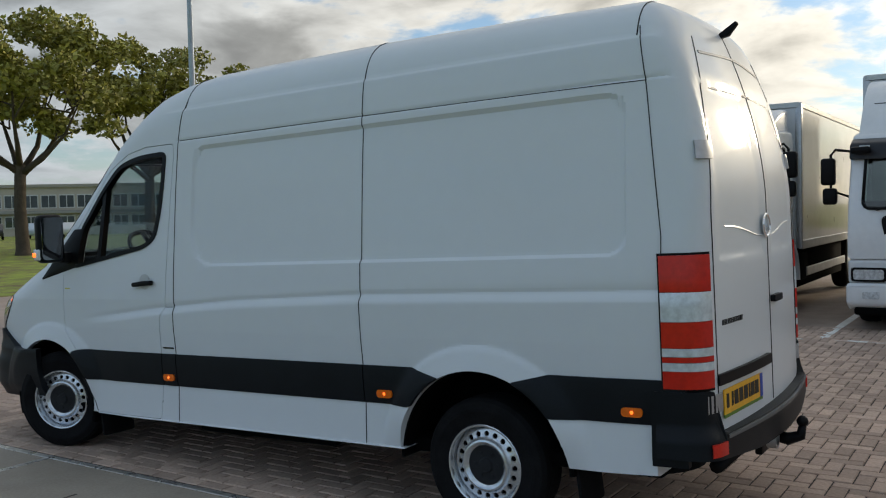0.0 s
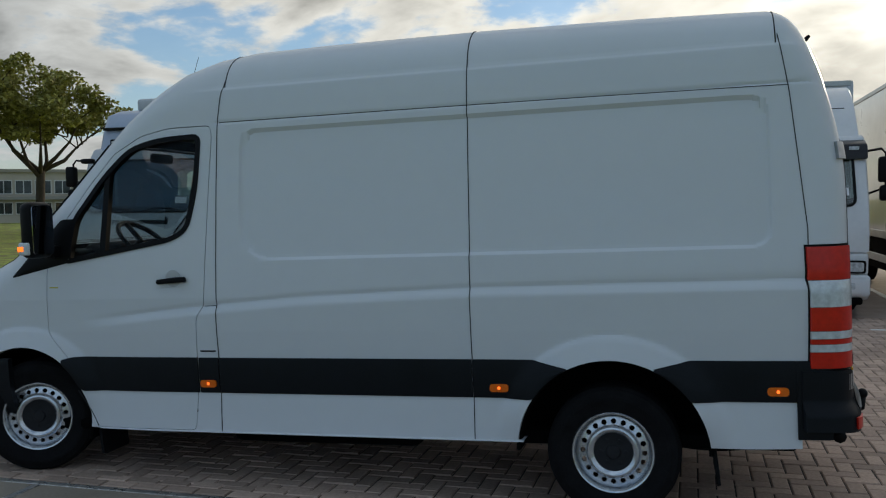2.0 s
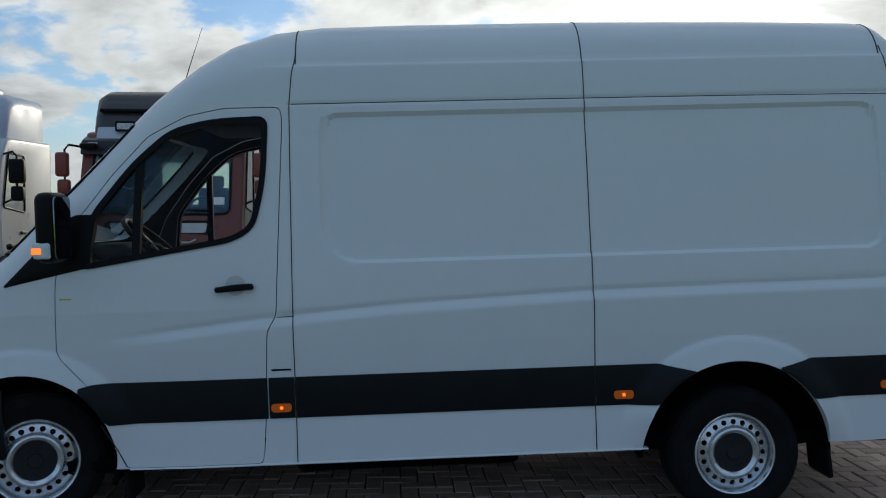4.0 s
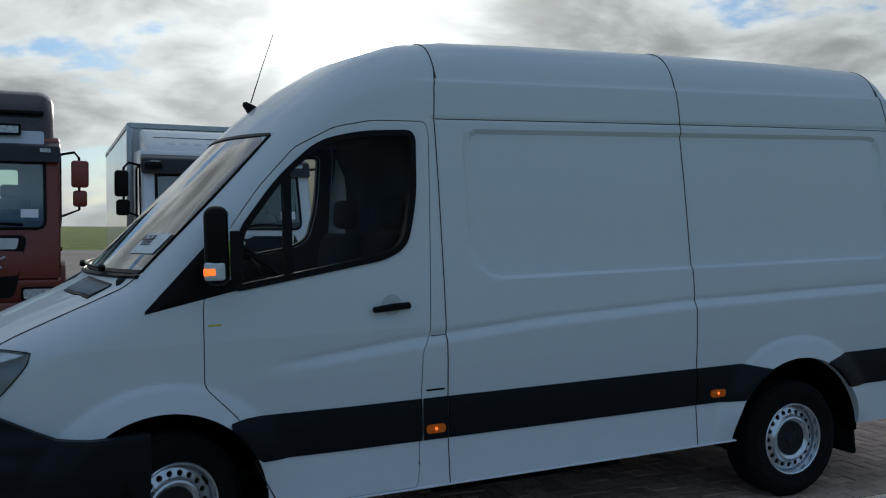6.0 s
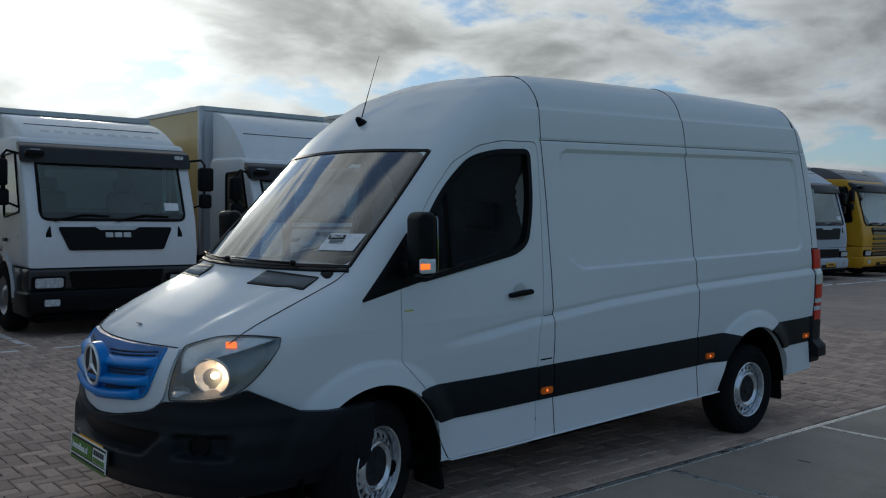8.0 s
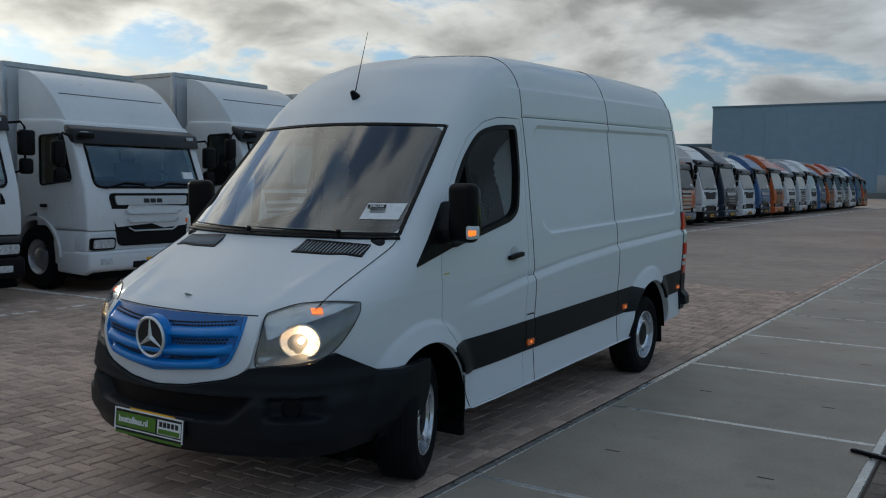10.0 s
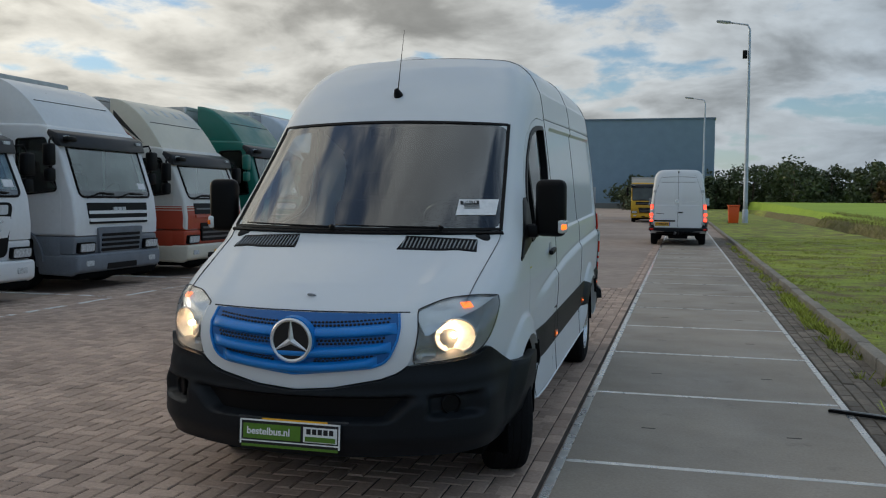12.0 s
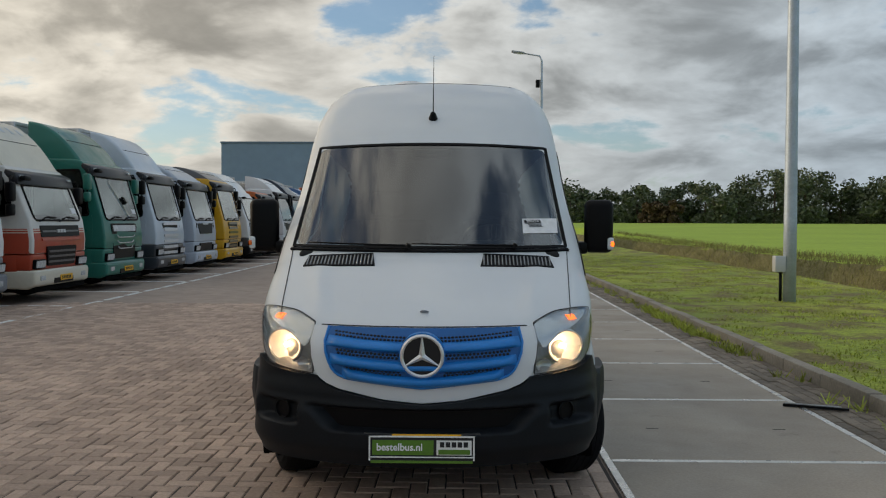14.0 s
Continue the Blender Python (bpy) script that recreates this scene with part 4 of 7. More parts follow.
def drape(bm, lift):
    """Shear an upright slab so that it follows the flank's lean."""
    for v in bm.verts:
        v.co.x += float(np.interp(v.co.z, Z_SIDE, X_SIDE)) - 0.91 + lift - 0.055 * float((1 - ease(-0.1, 1.2, v.co.y)) * ease(1.35, 1.9, v.co.z))
    return bm


def ring_of(outer, inner, x0, x1):
    """A flat frame between two outlines with as many points."""
    b = bmesh.new()
    loops = [[b.verts.new((x, y, z)) for y, z in o] for o, x in ((outer, x1), (inner, x1), (inner, x0), (outer, x0))]
    n = len(outer)
    for a, c in zip(loops, loops[1:] + loops[:1]):
        for i in range(n):
            b.faces.new((a[i], a[(i + 1) % n], c[(i + 1) % n], c[i]))
    bmesh.ops.recalc_face_normals(b, faces=b.faces[:])
    return b


def finer(outline, step=0.05):
    out = []
    for (a, b), (c, d) in zip(outline, outline[1:] + outline[:1]):
        k = max(1, int(math.hypot(c - a, d - b) / step))
        out += [(a + (c - a) * i / k, b + (d - b) * i / k) for i in range(k)]
    return out


RIMLINE = finer(WINDOW)
seal = ring_of(grown(RIMLINE, 0.014), grown(RIMLINE, -0.016), 0.87, 0.918)
both("window_seal", drape(seal, 0.0), M_BLACK, DOORS)
def between(poly, n):
    """Columns across a (y, z) outline: their y, lowest and highest z."""
    p = np.array(poly)
    q = np.vstack([p, p[:1]])
    ys, lo, hi = np.linspace(p[:, 0].min() + 1e-3, p[:, 0].max() - 1e-3, n), [], []
    for v in ys:
        zs = [z0 + (z1 - z0) * (v - a0) / (a1 - a0) for (a0, z0), (a1, z1) in zip(q, q[1:]) if (a0 - v) * (a1 - v) <= 0 and a0 != a1]
        lo.append(min(zs))
        hi.append(max(zs))
    return ys, np.array(lo), np.array(hi)


gy, glo, ghi = between(grown(WINDOW, -0.004), 24)
gz = glo[:, None] + (ghi - glo)[:, None] * np.linspace(0, 1, 10)
gyy = np.broadcast_to(gy[:, None], gz.shape)
gxx = np.interp(gz, Z_SIDE, X_SIDE) - 0.022 - 0.055 * (1 - ease(-0.1, 1.2, gyy)) * ease(1.35, 1.9, gz)
pane = sheet(np.stack([gxx, gyy, gz], -1), np.stack([gxx - 0.004, gyy, gz], -1))
def one_sided(ob, cells):
    """The mirror coat lies on a pane's outer faces alone; its inner faces and edges are clear."""
    ob.data.materials.append(M_GLASS_BACK)
    for q in ob.data.polygons:
        q.material_index = q.index % 2 if q.index < 2 * cells else 1
    ob.visible_shadow = False


pa, pb = both("side_window", pane, M_GLASS, DOORS)
for o in (pa, pb):
    one_sided(o, 23 * 9)
bar = side_prism([(0.575, 1.36), (0.615, 1.37), (0.635, 1.90), (0.595, 1.86)], 0.868, 0.91)
both("window_divider", drape(bar, 0.0), M_BLACK, DOORS)
tri = flank_patch(-0.055, 0.375, lambda y: 1.243 + 0.21 * (y + 0.055), lambda y: min(1.256 + 1.02 * (y + 0.055), 1.60 + 0.0 * y), 0.008, 0.02, 18, 8)
both("mirror_base", tri, M_BLACK, DOORS)


def build_mirror(s):
    m = pose(1.092 * s, 0.245, 1.54, 0, 0, -8 * s)
    house = box(-0.093, 0.093, -0.055, 0.05, -0.172, 0.172, 0.042, 4)
    house.transform(m)
    h = vpart("mirror_housing", house, M_BLACK, DOORS[0 if s > 0 else 1])
    g = prism(rounded([(-0.078, -0.15), (0.078, -0.15), (0.078, 0.15), (-0.078, 0.15)], 0.03, 4), 0.006, m @ pose(0, 0.047, 0))
    vpart("mirror_glass", g, M_MIRROR, h, "silvered mirror glass")
    arm = box(0.90, 1.02, 0.20, 0.30, 1.36, 1.44, 0.02)
    if s < 0:
        arm = mirrored(arm)
    vpart("mirror_arm", arm, M_BLACK, h)
    lamp = box(0.055 * s, 0.098 * s, -0.059, 0.03, -0.150, -0.07, 0.014, 3)
    lamp.transform(m)
    vpart("mirror_indicator", lamp, M_CLEAR_LAMP, h, "clear indicator lens with an amber bulb")
    bulb = box(0.078 * s, 0.1005 * s, -0.062, -0.01, -0.128, -0.095, 0.006, 2)
    bulb.transform(m)
    vpart("indicator_bulb", bulb, M_AMBER_LIT if s > 0 else M_AMBER, h)


build_mirror(1)
build_mirror(-1)

# -- windscreen, seals and wipers
def screen_grid(off, inset=0.0):
    t, u = np.linspace(0, 1, 16), np.linspace(-1, 1, 25)
    z = 1.415 + inset + (2.088 - 1.415 - 2 * inset) * t[:, None] + np.zeros((1, 25)) - 0.022 * (u[None] ** 2) * t[:, None]
    x = u[None] * (0.852 - inset - 0.075 * t[:, None])
    o = np.stack([x, np.full_like(z, 0.95), z], -1)
    w = np.broadcast_to(np.array([0, -1.0, 0]), o.shape)
    p = solve(o, w, van_field, 3)
    return p + np.array([0, -0.7, 0.7]) * off


ws = vpart("windscreen", sheet(screen_grid(0.001), screen_grid(-0.006)), M_GLASS_TINT)
one_sided(ws, 15 * 24)
for k, sl in enumerate((np.s_[0], np.s_[-1], np.s_[:, 0], np.s_[:, -1])):
    p = screen_grid(0.004, 0.009)[sl]
    vpart("windscreen_seal", strip(p, np.tile((0, -0.7, 0.7), (len(p), 1)), 0.020, 0.01), M_BLACK, ws)
cowl = []
for u in np.linspace(-0.86, 0.86, 26):
    p = solve(np.array([[u, 0.95, 1.405]]), np.array([[0, -1.0, 0]]), van_field, 3)[0]
    cowl.append(p + np.array([0, -0.012, 0.006]))
vpart("cowl", strip(cowl, np.tile((0, -0.6, 0.8), (26, 1)), 0.016, 0.02), M_BLACK)


def wiper(x0, x1, tip):
    pts = []
    for t in np.linspace(0, 1, 9):
        x = x0 + (x1 - x0) * t
        z = 1.418 + tip * t
        p = solve(np.array([[x, 0.95, z]]), np.array([[0, -1.0, 0]]), van_field, 3)[0]
        pts.append(tuple(p + np.array([0, -0.025, 0.02])))
    w = vpart("wiper", tube(pts, [0.008, 0.007, 0.006, 0.006, 0.005, 0.005, 0.005, 0.004, 0.004], 8), M_BLACK)
    vpart("wiper_pivot", lathe([(0, -0.01), (0.017, -0.01), (0.015, 0.012), (0, 0.016)], 14, Matrix.Translation(pts[0]) @ pose(0, 0, 0, 0, -60, 0)), M_BLACK, w)


wiper(0.52, -0.10, 0.012)
wiper(-0.12, -0.74, 0.012)
note = []
for t in np.linspace(0, 1, 5):
    row = []
    for u in np.linspace(0, 1, 6):
        x = 0.578 + 0.222 * u
        p = solve(np.array([[x, 0.95, 1.503 + 0.088 * t]]), np.array([[0, -1.0, 0]]), van_field, 3)[0]
        row.append(p + np.array([0, -0.004, 0.004]))
    note.append(row)
note = np.array(note)
sticker = vpart("stock_sticker", sheet(note, note + np.array([0, 0.002, -0.002])), M_PAPER, None, "white paper stock sticker behind the windscreen")
c, nrm = Vector(note[3, 2]), Vector((0, -0.7, 0.7))
u = (Vector(note[3, 5]) - Vector(note[3, 0])).normalized()
n3 = u.cross((Vector(note[4, 2]) - Vector(note[0, 2])).normalized()).normalized()
m = Matrix.Translation(c + n3 * 0.003) @ Matrix((u, -n3, n3.cross(u))).transposed().to_4x4()
vpart("sticker_block", prism([(-0.082, -0.012), (0.030, -0.012), (0.030, 0.018), (-0.082, 0.018)], 0.001, m), M_INK, sticker)
vpart("sticker_number", text_mesh("296174", 0.020, m @ pose(-0.026, -0.002, 0.003), 0.0006, 0.0004), M_PAPER, sticker)
for zz in (-0.022, -0.032, -0.042):
    vpart("sticker_line", prism([(-0.062, zz), (0.03, zz), (0.03, zz + 0.004), (-0.062, zz + 0.004)], 0.001, m), M_INK, sticker)


def a_of(x):
    """The angle at which the nose is met at that x."""
    y = -1.075 + 0.36 * x * x
    return math.degrees(math.atan2(x, -0.3 - y))


# -- bonnet joint lines, vents, badge
def top_z(x, y):
    o = np.array([[x, y, 0.9]])
    return float(solve(o, np.array([[0, 0, 1.0]]), van_field, 2)[0][2])


edge = []
for t in np.linspace(0, 1, 22):
    y = -0.735 + 0.675 * t
    x = 0.795 + 0.055 * t
    edge.append((x, y, top_z(x, y) + 0.001))
both("bonnet_joint", strip(edge, np.tile((0.35, -0.3, 0.88), (22, 1)), 0.0035), M_GAP)
front = []
for a in np.linspace(-a_of(0.60), a_of(0.60), 30):
    front.append(fan_point(NOSE, np.array([a]), np.array([1.052]), 0.001)[0])
vpart("bonnet_joint", strip(front, np.tile((0, -0.8, 0.6), (30, 1)), 0.006), M_GAP)


def vent(x0, x1):
    tray = []
    for t in np.linspace(0, 1, 5):
        tray.append([(x, -0.395 + 0.115 * t + 0.20 * x * x, top_z(x, -0.395 + 0.115 * t + 0.20 * x * x)) for x in np.linspace(x0 + 0.02 * t, x1 - 0.02 * t, 14)])
    tray = np.array(tray)
    v = vpart("bonnet_vent", sheet(tray + np.array([0, 0, 0.006]), tray - np.array([0, 0, 0.01])), M_BLACK)
    for k in range(19):
        x = x0 + 0.022 + (x1 - x0 - 0.044) * k / 18
        y0, y1 = -0.385 + 0.20 * x * x, -0.295 + 0.20 * x * x
        vpart("vent_slat", tube([(x, y0, top_z(x, y0) + 0.008), (x, y1, top_z(x, y1) + 0.008)], 0.0042, 6), paint("grey_slat", (0.30, 0.31, 0.33)), v)


vent(0.31, 0.75)
vent(-0.75, -0.31)
zb = top_z(0.0, -0.86)
vpart("bonnet_badge", lathe([(0.0, 0), (0.022, 0), (0.025, 0.003), (0.022, 0.006), (0.018, 0.004), (0, 0.004)], 24, Matrix.Translation((0, -0.86, zb)) @ pose(0, 0, 0, 0, -62, 90 + 0)), M_STEEL)

# -- grille
G_SIDE = [(38.6, 1.050), (36.6, 0.945), (33.6, 0.850), (31.5, 0.815), (27.5, 0.795)]
GRILLE = [(-a, z) for a, z in G_SIDE] + [(0.0, 0.757)] + G_SIDE[::-1]
S_SIDE = [(44.4, 1.050), (39.6, 0.806), (36.0, 0.765), (30.7, 0.737), (14.6, 0.694)]
SURROUND = [(-a, z) for a, z in S_SIDE] + [(0.0, 0.678)] + S_SIDE[::-1]
vpart("grille_surround", fan_poly(NOSE, SURROUND, 0.022, 0.04, 60), M_WHITE, None, "white painted grille surround")
grille = vpart("grille", fan_poly(NOSE, GRILLE, 0.026, 0.02, 60), M_BLUE_SHADED, None, "blue plastic grille with a perforated mesh")


def grille_bar(z_mid, x_end, thick, sag):
    zs = lambda a: z_mid - sag * (1 - (abs(a) / a_of(x_end)) ** 2)
    return fan_patch(NOSE, -a_of(x_end), a_of(x_end), lambda a: zs(a) - thick / 2, lambda a: zs(a) + thick / 2,
                     lambda a, z: 0.029 + 0.030 * (1 - ease(0.86, 1.0, np.abs(a) / a_of(x_end))) * np.clip(1 - np.abs((z - (z_mid - sag * (1 - (np.abs(a) / a_of(x_end)) ** 2))) / (thick / 2)) ** 2.5, 0, 1), 0.025, 64, 11)


lip = [(a, z) for a, z in GRILLE[::-1]]
fine = smooth_curve(lip, 60)
part_pts = fan_point(NOSE, fine[:, 0], fine[:, 1], 0.030)
vpart("grille_lip", tube([tuple(p) for p in part_pts], 0.007, 8), M_BLUE, grille)
for zm, xe, th, sag in ((0.984, 0.508, 0.050, 0.026), (0.894, 0.472, 0.052, 0.030), (0.824, 0.405, 0.054, 0.036)):
    vpart("grille_bar", grille_bar(zm, xe, th, sag), M_BLUE, grille)
rows = []
for z0, x0, x1 in ((1.030, 0.06, 0.48), (1.015, 0.10, 0.47), (0.945, 0.12, 0.44), (0.930, 0.13, 0.43), (0.860, 0.12, 0.38), (0.846, 0.11, 0.37)):
    k = int((x1 - x0) / 0.0195)
    rows += [(s * a_of(x0 + (x1 - x0) * i / k), z0 - 0.024 * (1 - ((x0 + (x1 - x0) * i / k) / 0.5) ** 2)) for i in range(k + 1) for s in (1, -1)]
rows = np.array(rows)
mid, one, two = (fan_point(NOSE, rows[:, 0] + d, rows[:, 1], 0.0285) for d in (0, -1.0, 1.0))
holes = bmesh.new()
for p, q, r in zip(mid, one, two):
    u = (Vector(r) - Vector(q)).normalized()
    nn = Vector((0, 0, 1)).cross(u)
    ring = [holes.verts.new(Vector(p) + u * 0.008 * math.cos(TAU * q6 / 6) + Vector((0, 0, 0.007 * math.sin(TAU * q6 / 6)))) for q6 in range(6)]
    base = [holes.verts.new(v.co + nn * 0.004) for v in ring]
    holes.faces.new(ring)
    for q6 in range(6):
        holes.faces.new((ring[q6], base[q6], base[(q6 + 1) % 6], ring[(q6 + 1) % 6]))
vpart("grille_perforation", holes, M_INK, grille)["kind"] = "stuff"

# round emblem: chrome ring, dark dish, three spokes
em = frame_at(NOSE, 0.0, 0.927, 0.062)
base = vpart("emblem_dish", lathe([(0, 0.0), (0.118, 0.0), (0.118, 0.05), (0, 0.05)], 40, em @ pose(0, 0.05, 0, 0, 0, -90)), M_BLUE, grille)
vpart("emblem_disc", lathe([(0, 0), (0.098, 0), (0.098, 0.006), (0, 0.006)], 40, em @ pose(0, 0.001, 0, 0, 0, -90)), M_INK, base)
vpart("emblem_ring", lathe([(0.094, 0), (0.110, 0), (0.112, 0.008), (0.103, 0.016), (0.095, 0.010), (0.094, 0)], 48, em @ pose(0, 0.002, 0, 0, 0, -90)), M_STAR, base)
for k in range(3):
    ang = 90 + 120 * k
    sp = bmesh.new()
    w0, L = 0.017, 0.097
    vs = [sp.verts.new(p) for p in ((-w0, 0, 0.0), (w0, 0, 0.0), (0.003, 0, L), (-0.003, 0, L), (0, -0.014, -0.004), (0, -0.003, L))]
    for f in ((0, 4, 5, 3), (4, 1, 2, 5), (0, 1, 4), (3, 5, 2), (0, 3, 2, 1)):
        sp.faces.new([vs[i] for i in f])
    bmesh.ops.recalc_face_normals(sp, faces=sp.faces[:])
    sp.transform(em @ pose(0, -0.006, 0, 0, -(ang - 90), 0))
    vpart("emblem_spoke", sp, M_STAR, base, angle=5)

# -- headlamps
def dished(poly, deep, n=36, k=17):
    """A dish filling a polygon of (angle, height) on the nose, its rim flush with the skin."""
    p = np.array(poly)
    q = np.vstack([p, p[:1]])
    a, lo, hi = between(poly, n)
    t, u = np.linspace(0, 1, k), np.linspace(0, 1, n)[:, None]
    zz = lo[:, None] + (hi - lo)[:, None] * t
    aa = np.broadcast_to(a[:, None], zz.shape)
    sink = ease(0, 0.16, t) * ease(1, 0.84, t) * ease(0, 0.12, u) * ease(1, 0.88, u)
    o = 0.002 - deep * sink
    return sheet(fan_point(NOSE, aa, zz, o), fan_point(NOSE, aa, zz, o - 0.006))


def turned_bowl(rx, rz, deep, m, n=16, rings=4):
    """A faceted lamp bowl opening towards -y."""
    b = bmesh.new()
    loops = []
    for i in range(rings + 1):
        r = 1 - i / rings * 0.92
        loops.append([b.verts.new((rx * r * math.cos(TAU * k / n), deep * (1 - r * r), rz * r * math.sin(TAU * k / n))) for k in range(n)])
    for p, q in zip(loops, loops[1:]):
        for k in range(n):
            b.faces.new((p[k], p[(k + 1) % n], q[(k + 1) % n], q[k]))
    b.faces.new(loops[-1])
    b.transform(m)
    return b


M_LAMP_DARK = Mat("smoked_lamp_housing", (0.27, 0.275, 0.28), 0.35, spec=0.4).mottle(9, 0.1).m
M_LAMP_SILVER = Mat("silvered_lamp_trim", (0.62, 0.63, 0.64), 0.25, metal=0.6).mottle(20, 0.08).m
for s in (1, -1):
    poly = [(s * a, z) for a, z in HEAD_SMOOTH]
    h = vpart("headlamp", dished(poly, 0.075), M_LAMP_DARK, None, "lit headlamp with a clear lens and an amber indicator")
    up = [(s * a, z) for a, z in ((46.0, 1.052), (50, 1.074), (58, 1.104), (68, 1.113), (75, 1.096), (68, 1.066), (60, 1.030), (53, 0.995), (46.0, 0.93), (44.6, 1.02))]
    vpart("indicator_reflector", fan_poly(NOSE, up, -0.012, 0.006, 26), M_LAMP_SILVER, h)
    m = Matrix.Translation(frame_at(NOSE, s * 56.0, 0.928, -0.030).to_translation()) @ pose(0, 0, 0, 3, 0, s * 26)
    bowl = part("reflector_bowl", turned_bowl(0.108, 0.090, 0.055, RAKE @ m), M_REFLECTOR, h, soft=False)
    vpart("bowl_rim", tube([m @ Vector((0.108 * math.cos(TAU * k / 32), 0, 0.090 * math.sin(TAU * k / 32))) for k in range(33)], 0.006, 6), M_LAMP_SILVER, h)
    vpart("headlamp_bulb", lathe([(0, -0.030), (0.010, -0.028), (0.014, -0.010), (0.014, 0.006), (0, 0.010)], 16, m @ pose(0, 0.020, 0, 0, 0, -90)), M_HEAD_LIT, bowl)
    lo, hi = sorted((s * 60.4, s * 63.6))
    vpart("indicator_bulb", fan_patch(NOSE, lo, hi, 1.066, 1.091, -0.002, 0.008, 8, 5), M_AMBER_LIT, h, "glowing amber indicator")
    m3 = Matrix.Translation(frame_at(NOSE, s * 46.0, 0.846, -0.016).to_translation()) @ pose(0, 0, 0, 0, 0, s * 38)
    part("side_lamp", turned_bowl(0.056, 0.034, 0.03, RAKE @ m3, 12, 3), M_LAMP_SILVER, h, soft=False)
    lens = vpart("headlamp_lens", fan_poly(NOSE, poly, 0.012, 0.004, 30), M_LENS, h, "clear plastic lens")
    lens.visible_shadow = False
    rim = smooth_curve(poly + poly[:1], 80)
    vpart("headlamp_joint", tube([tuple(v) for v in fan_point(NOSE, rim[:, 0], rim[:, 1], 0.003)], 0.003, 6), M_GAP, h)

# -- front bumper
BT = ([0, 14, 24, 31, 36, 39.5, 46, 54, 61, 66, 74, 82, 90, 101], [0.672, 0.688, 0.713, 0.731, 0.760, 0.795, 0.804, 0.815, 0.832, 0.868, 0.80, 0.735, 0.725, 0.735])


def bumper_top(a):
    return float(np.interp(abs(a), *BT))


def bumper_off(a, z):
    b = np.abs(a)
    o = 0.030 + 0.020 * ease(0.80, 0.70, z) + 0.0 * b
    o = o + 0.030 * ease(0.70, 0.60, z) * (1 - ease(60, 85, b))
    o = o - 0.085 * ease(0.660, 0.622, z) * ease(0.520, 0.552, z) * (1 - ease(29 + 70 * (z - 0.53), 34 + 70 * (z - 0.53), b))
    o = o - 0.065 * ease(0.665, 0.628, z) * ease(0.530, 0.562, z) * ease(43, 47, b) * (1 - ease(59, 63, b))
    return o - 0.05 * ease(0.46, 0.33, z)


bumper = vpart("front_bumper", fan_patch(NOSE, -103, 103, lambda a: 0.345 + 0.01 * max(0, (abs(a) - 55) / 45), bumper_top, bumper_off, 0.05, 170, 56), M_TRIM, None, "charcoal plastic front bumper", angle=50)
vpart("intake", fan_patch(NOSE, -44, 44, 0.50, 0.665, 0.012, 0.03, 24, 6), M_BLACK, bumper)
for s in (1, -1):
    vpart("intake", fan_patch(NOSE, s * 38, s * 62, 0.52, 0.675, 0.010, 0.03, 12, 6), M_BLACK, bumper)
    m = frame_at(NOSE, s * 52.5, 0.598, 0.014)
    vpart("fog_lamp_blank", lathe([(0, 0.0), (0.052, 0.0), (0.056, 0.012), (0.048, 0.016), (0.044, 0.006), (0, 0.006)], 24, m @ pose(0, 0, 0, 0, 0, -90)), M_BLACK, bumper)
vpart("plate_ledge", fan_patch(NOSE, -20, 20, 0.505, 0.530, 0.075, 0.05, 16, 4), paint("ledge_grey", (0.05, 0.052, 0.056), 0.4), bumper)
pm = frame_at(NOSE, 0, 0.464, 0.086) @ pose(0, 0, 0, -6, 0, 0)


def flat(x0, x1, z0, z1, m, depth=0.004, r=0.0):
    q = [(x0, z0), (x1, z0), (x1, z1), (x0, z1)]
    return prism(rounded(q, r, 3) if r else q, depth, m)


fp = vpart("front_plate", flat(-0.268, 0.268, -0.062, 0.062, pm, 0.012, 0.008), M_INK, bumper, "dealer name plate in green and white")
for x0, x1, z0, z1 in ((-0.268, 0.268, 0.054, 0.062), (-0.268, 0.268, -0.048, -0.042), (-0.268, -0.260, -0.062, 0.062), (0.260, 0.268, -0.062, 0.062)):
    vpart("plate_edge", flat(x0, x1, z0, z1, pm @ pose(0, -0.003, 0)), M_PLATE_WHITE, fp)
vpart("plate_panel", flat(-0.25, 0.06, -0.034, 0.040, pm @ pose(0, -0.003, 0)), M_GREEN, fp)
vpart("plate_panel", flat(0.075, 0.252, -0.034, 0.040, pm @ pose(0, -0.003, 0)), M_PLATE_WHITE, fp)
vpart("plate_panel", flat(0.085, 0.245, -0.03, -0.006, pm @ pose(0, -0.005, 0)), M_GREEN, fp)
vpart("plate_foot", flat(-0.258, 0.258, -0.075, -0.062, pm @ pose(0, -0.002, 0)), M_GREEN, fp)
vpart("plate_gold_line", flat(-0.15, 0.20, 0.062, 0.070, pm @ pose(0, 0.0, 0)), M_PLATE, fp)
vpart("plate_lettering", text_mesh("bestelbus.nl", 0.036, pm @ pose(-0.112, -0.006, 0.004), 0.001, 0.001), M_PAPER, fp)
for i in range(5):
    vpart("plate_bar", flat(0.092 + 0.03 * i, 0.114 + 0.03 * i, 0.006, 0.032, pm @ pose(0, -0.005, 0)), M_INK, fp)

# -- tail
def fan_t(x, z=1.0):
    y = 4.915 - 0.075 * x * x
    return 180 - math.degrees(math.atan2(x, y - TAIL[1]))


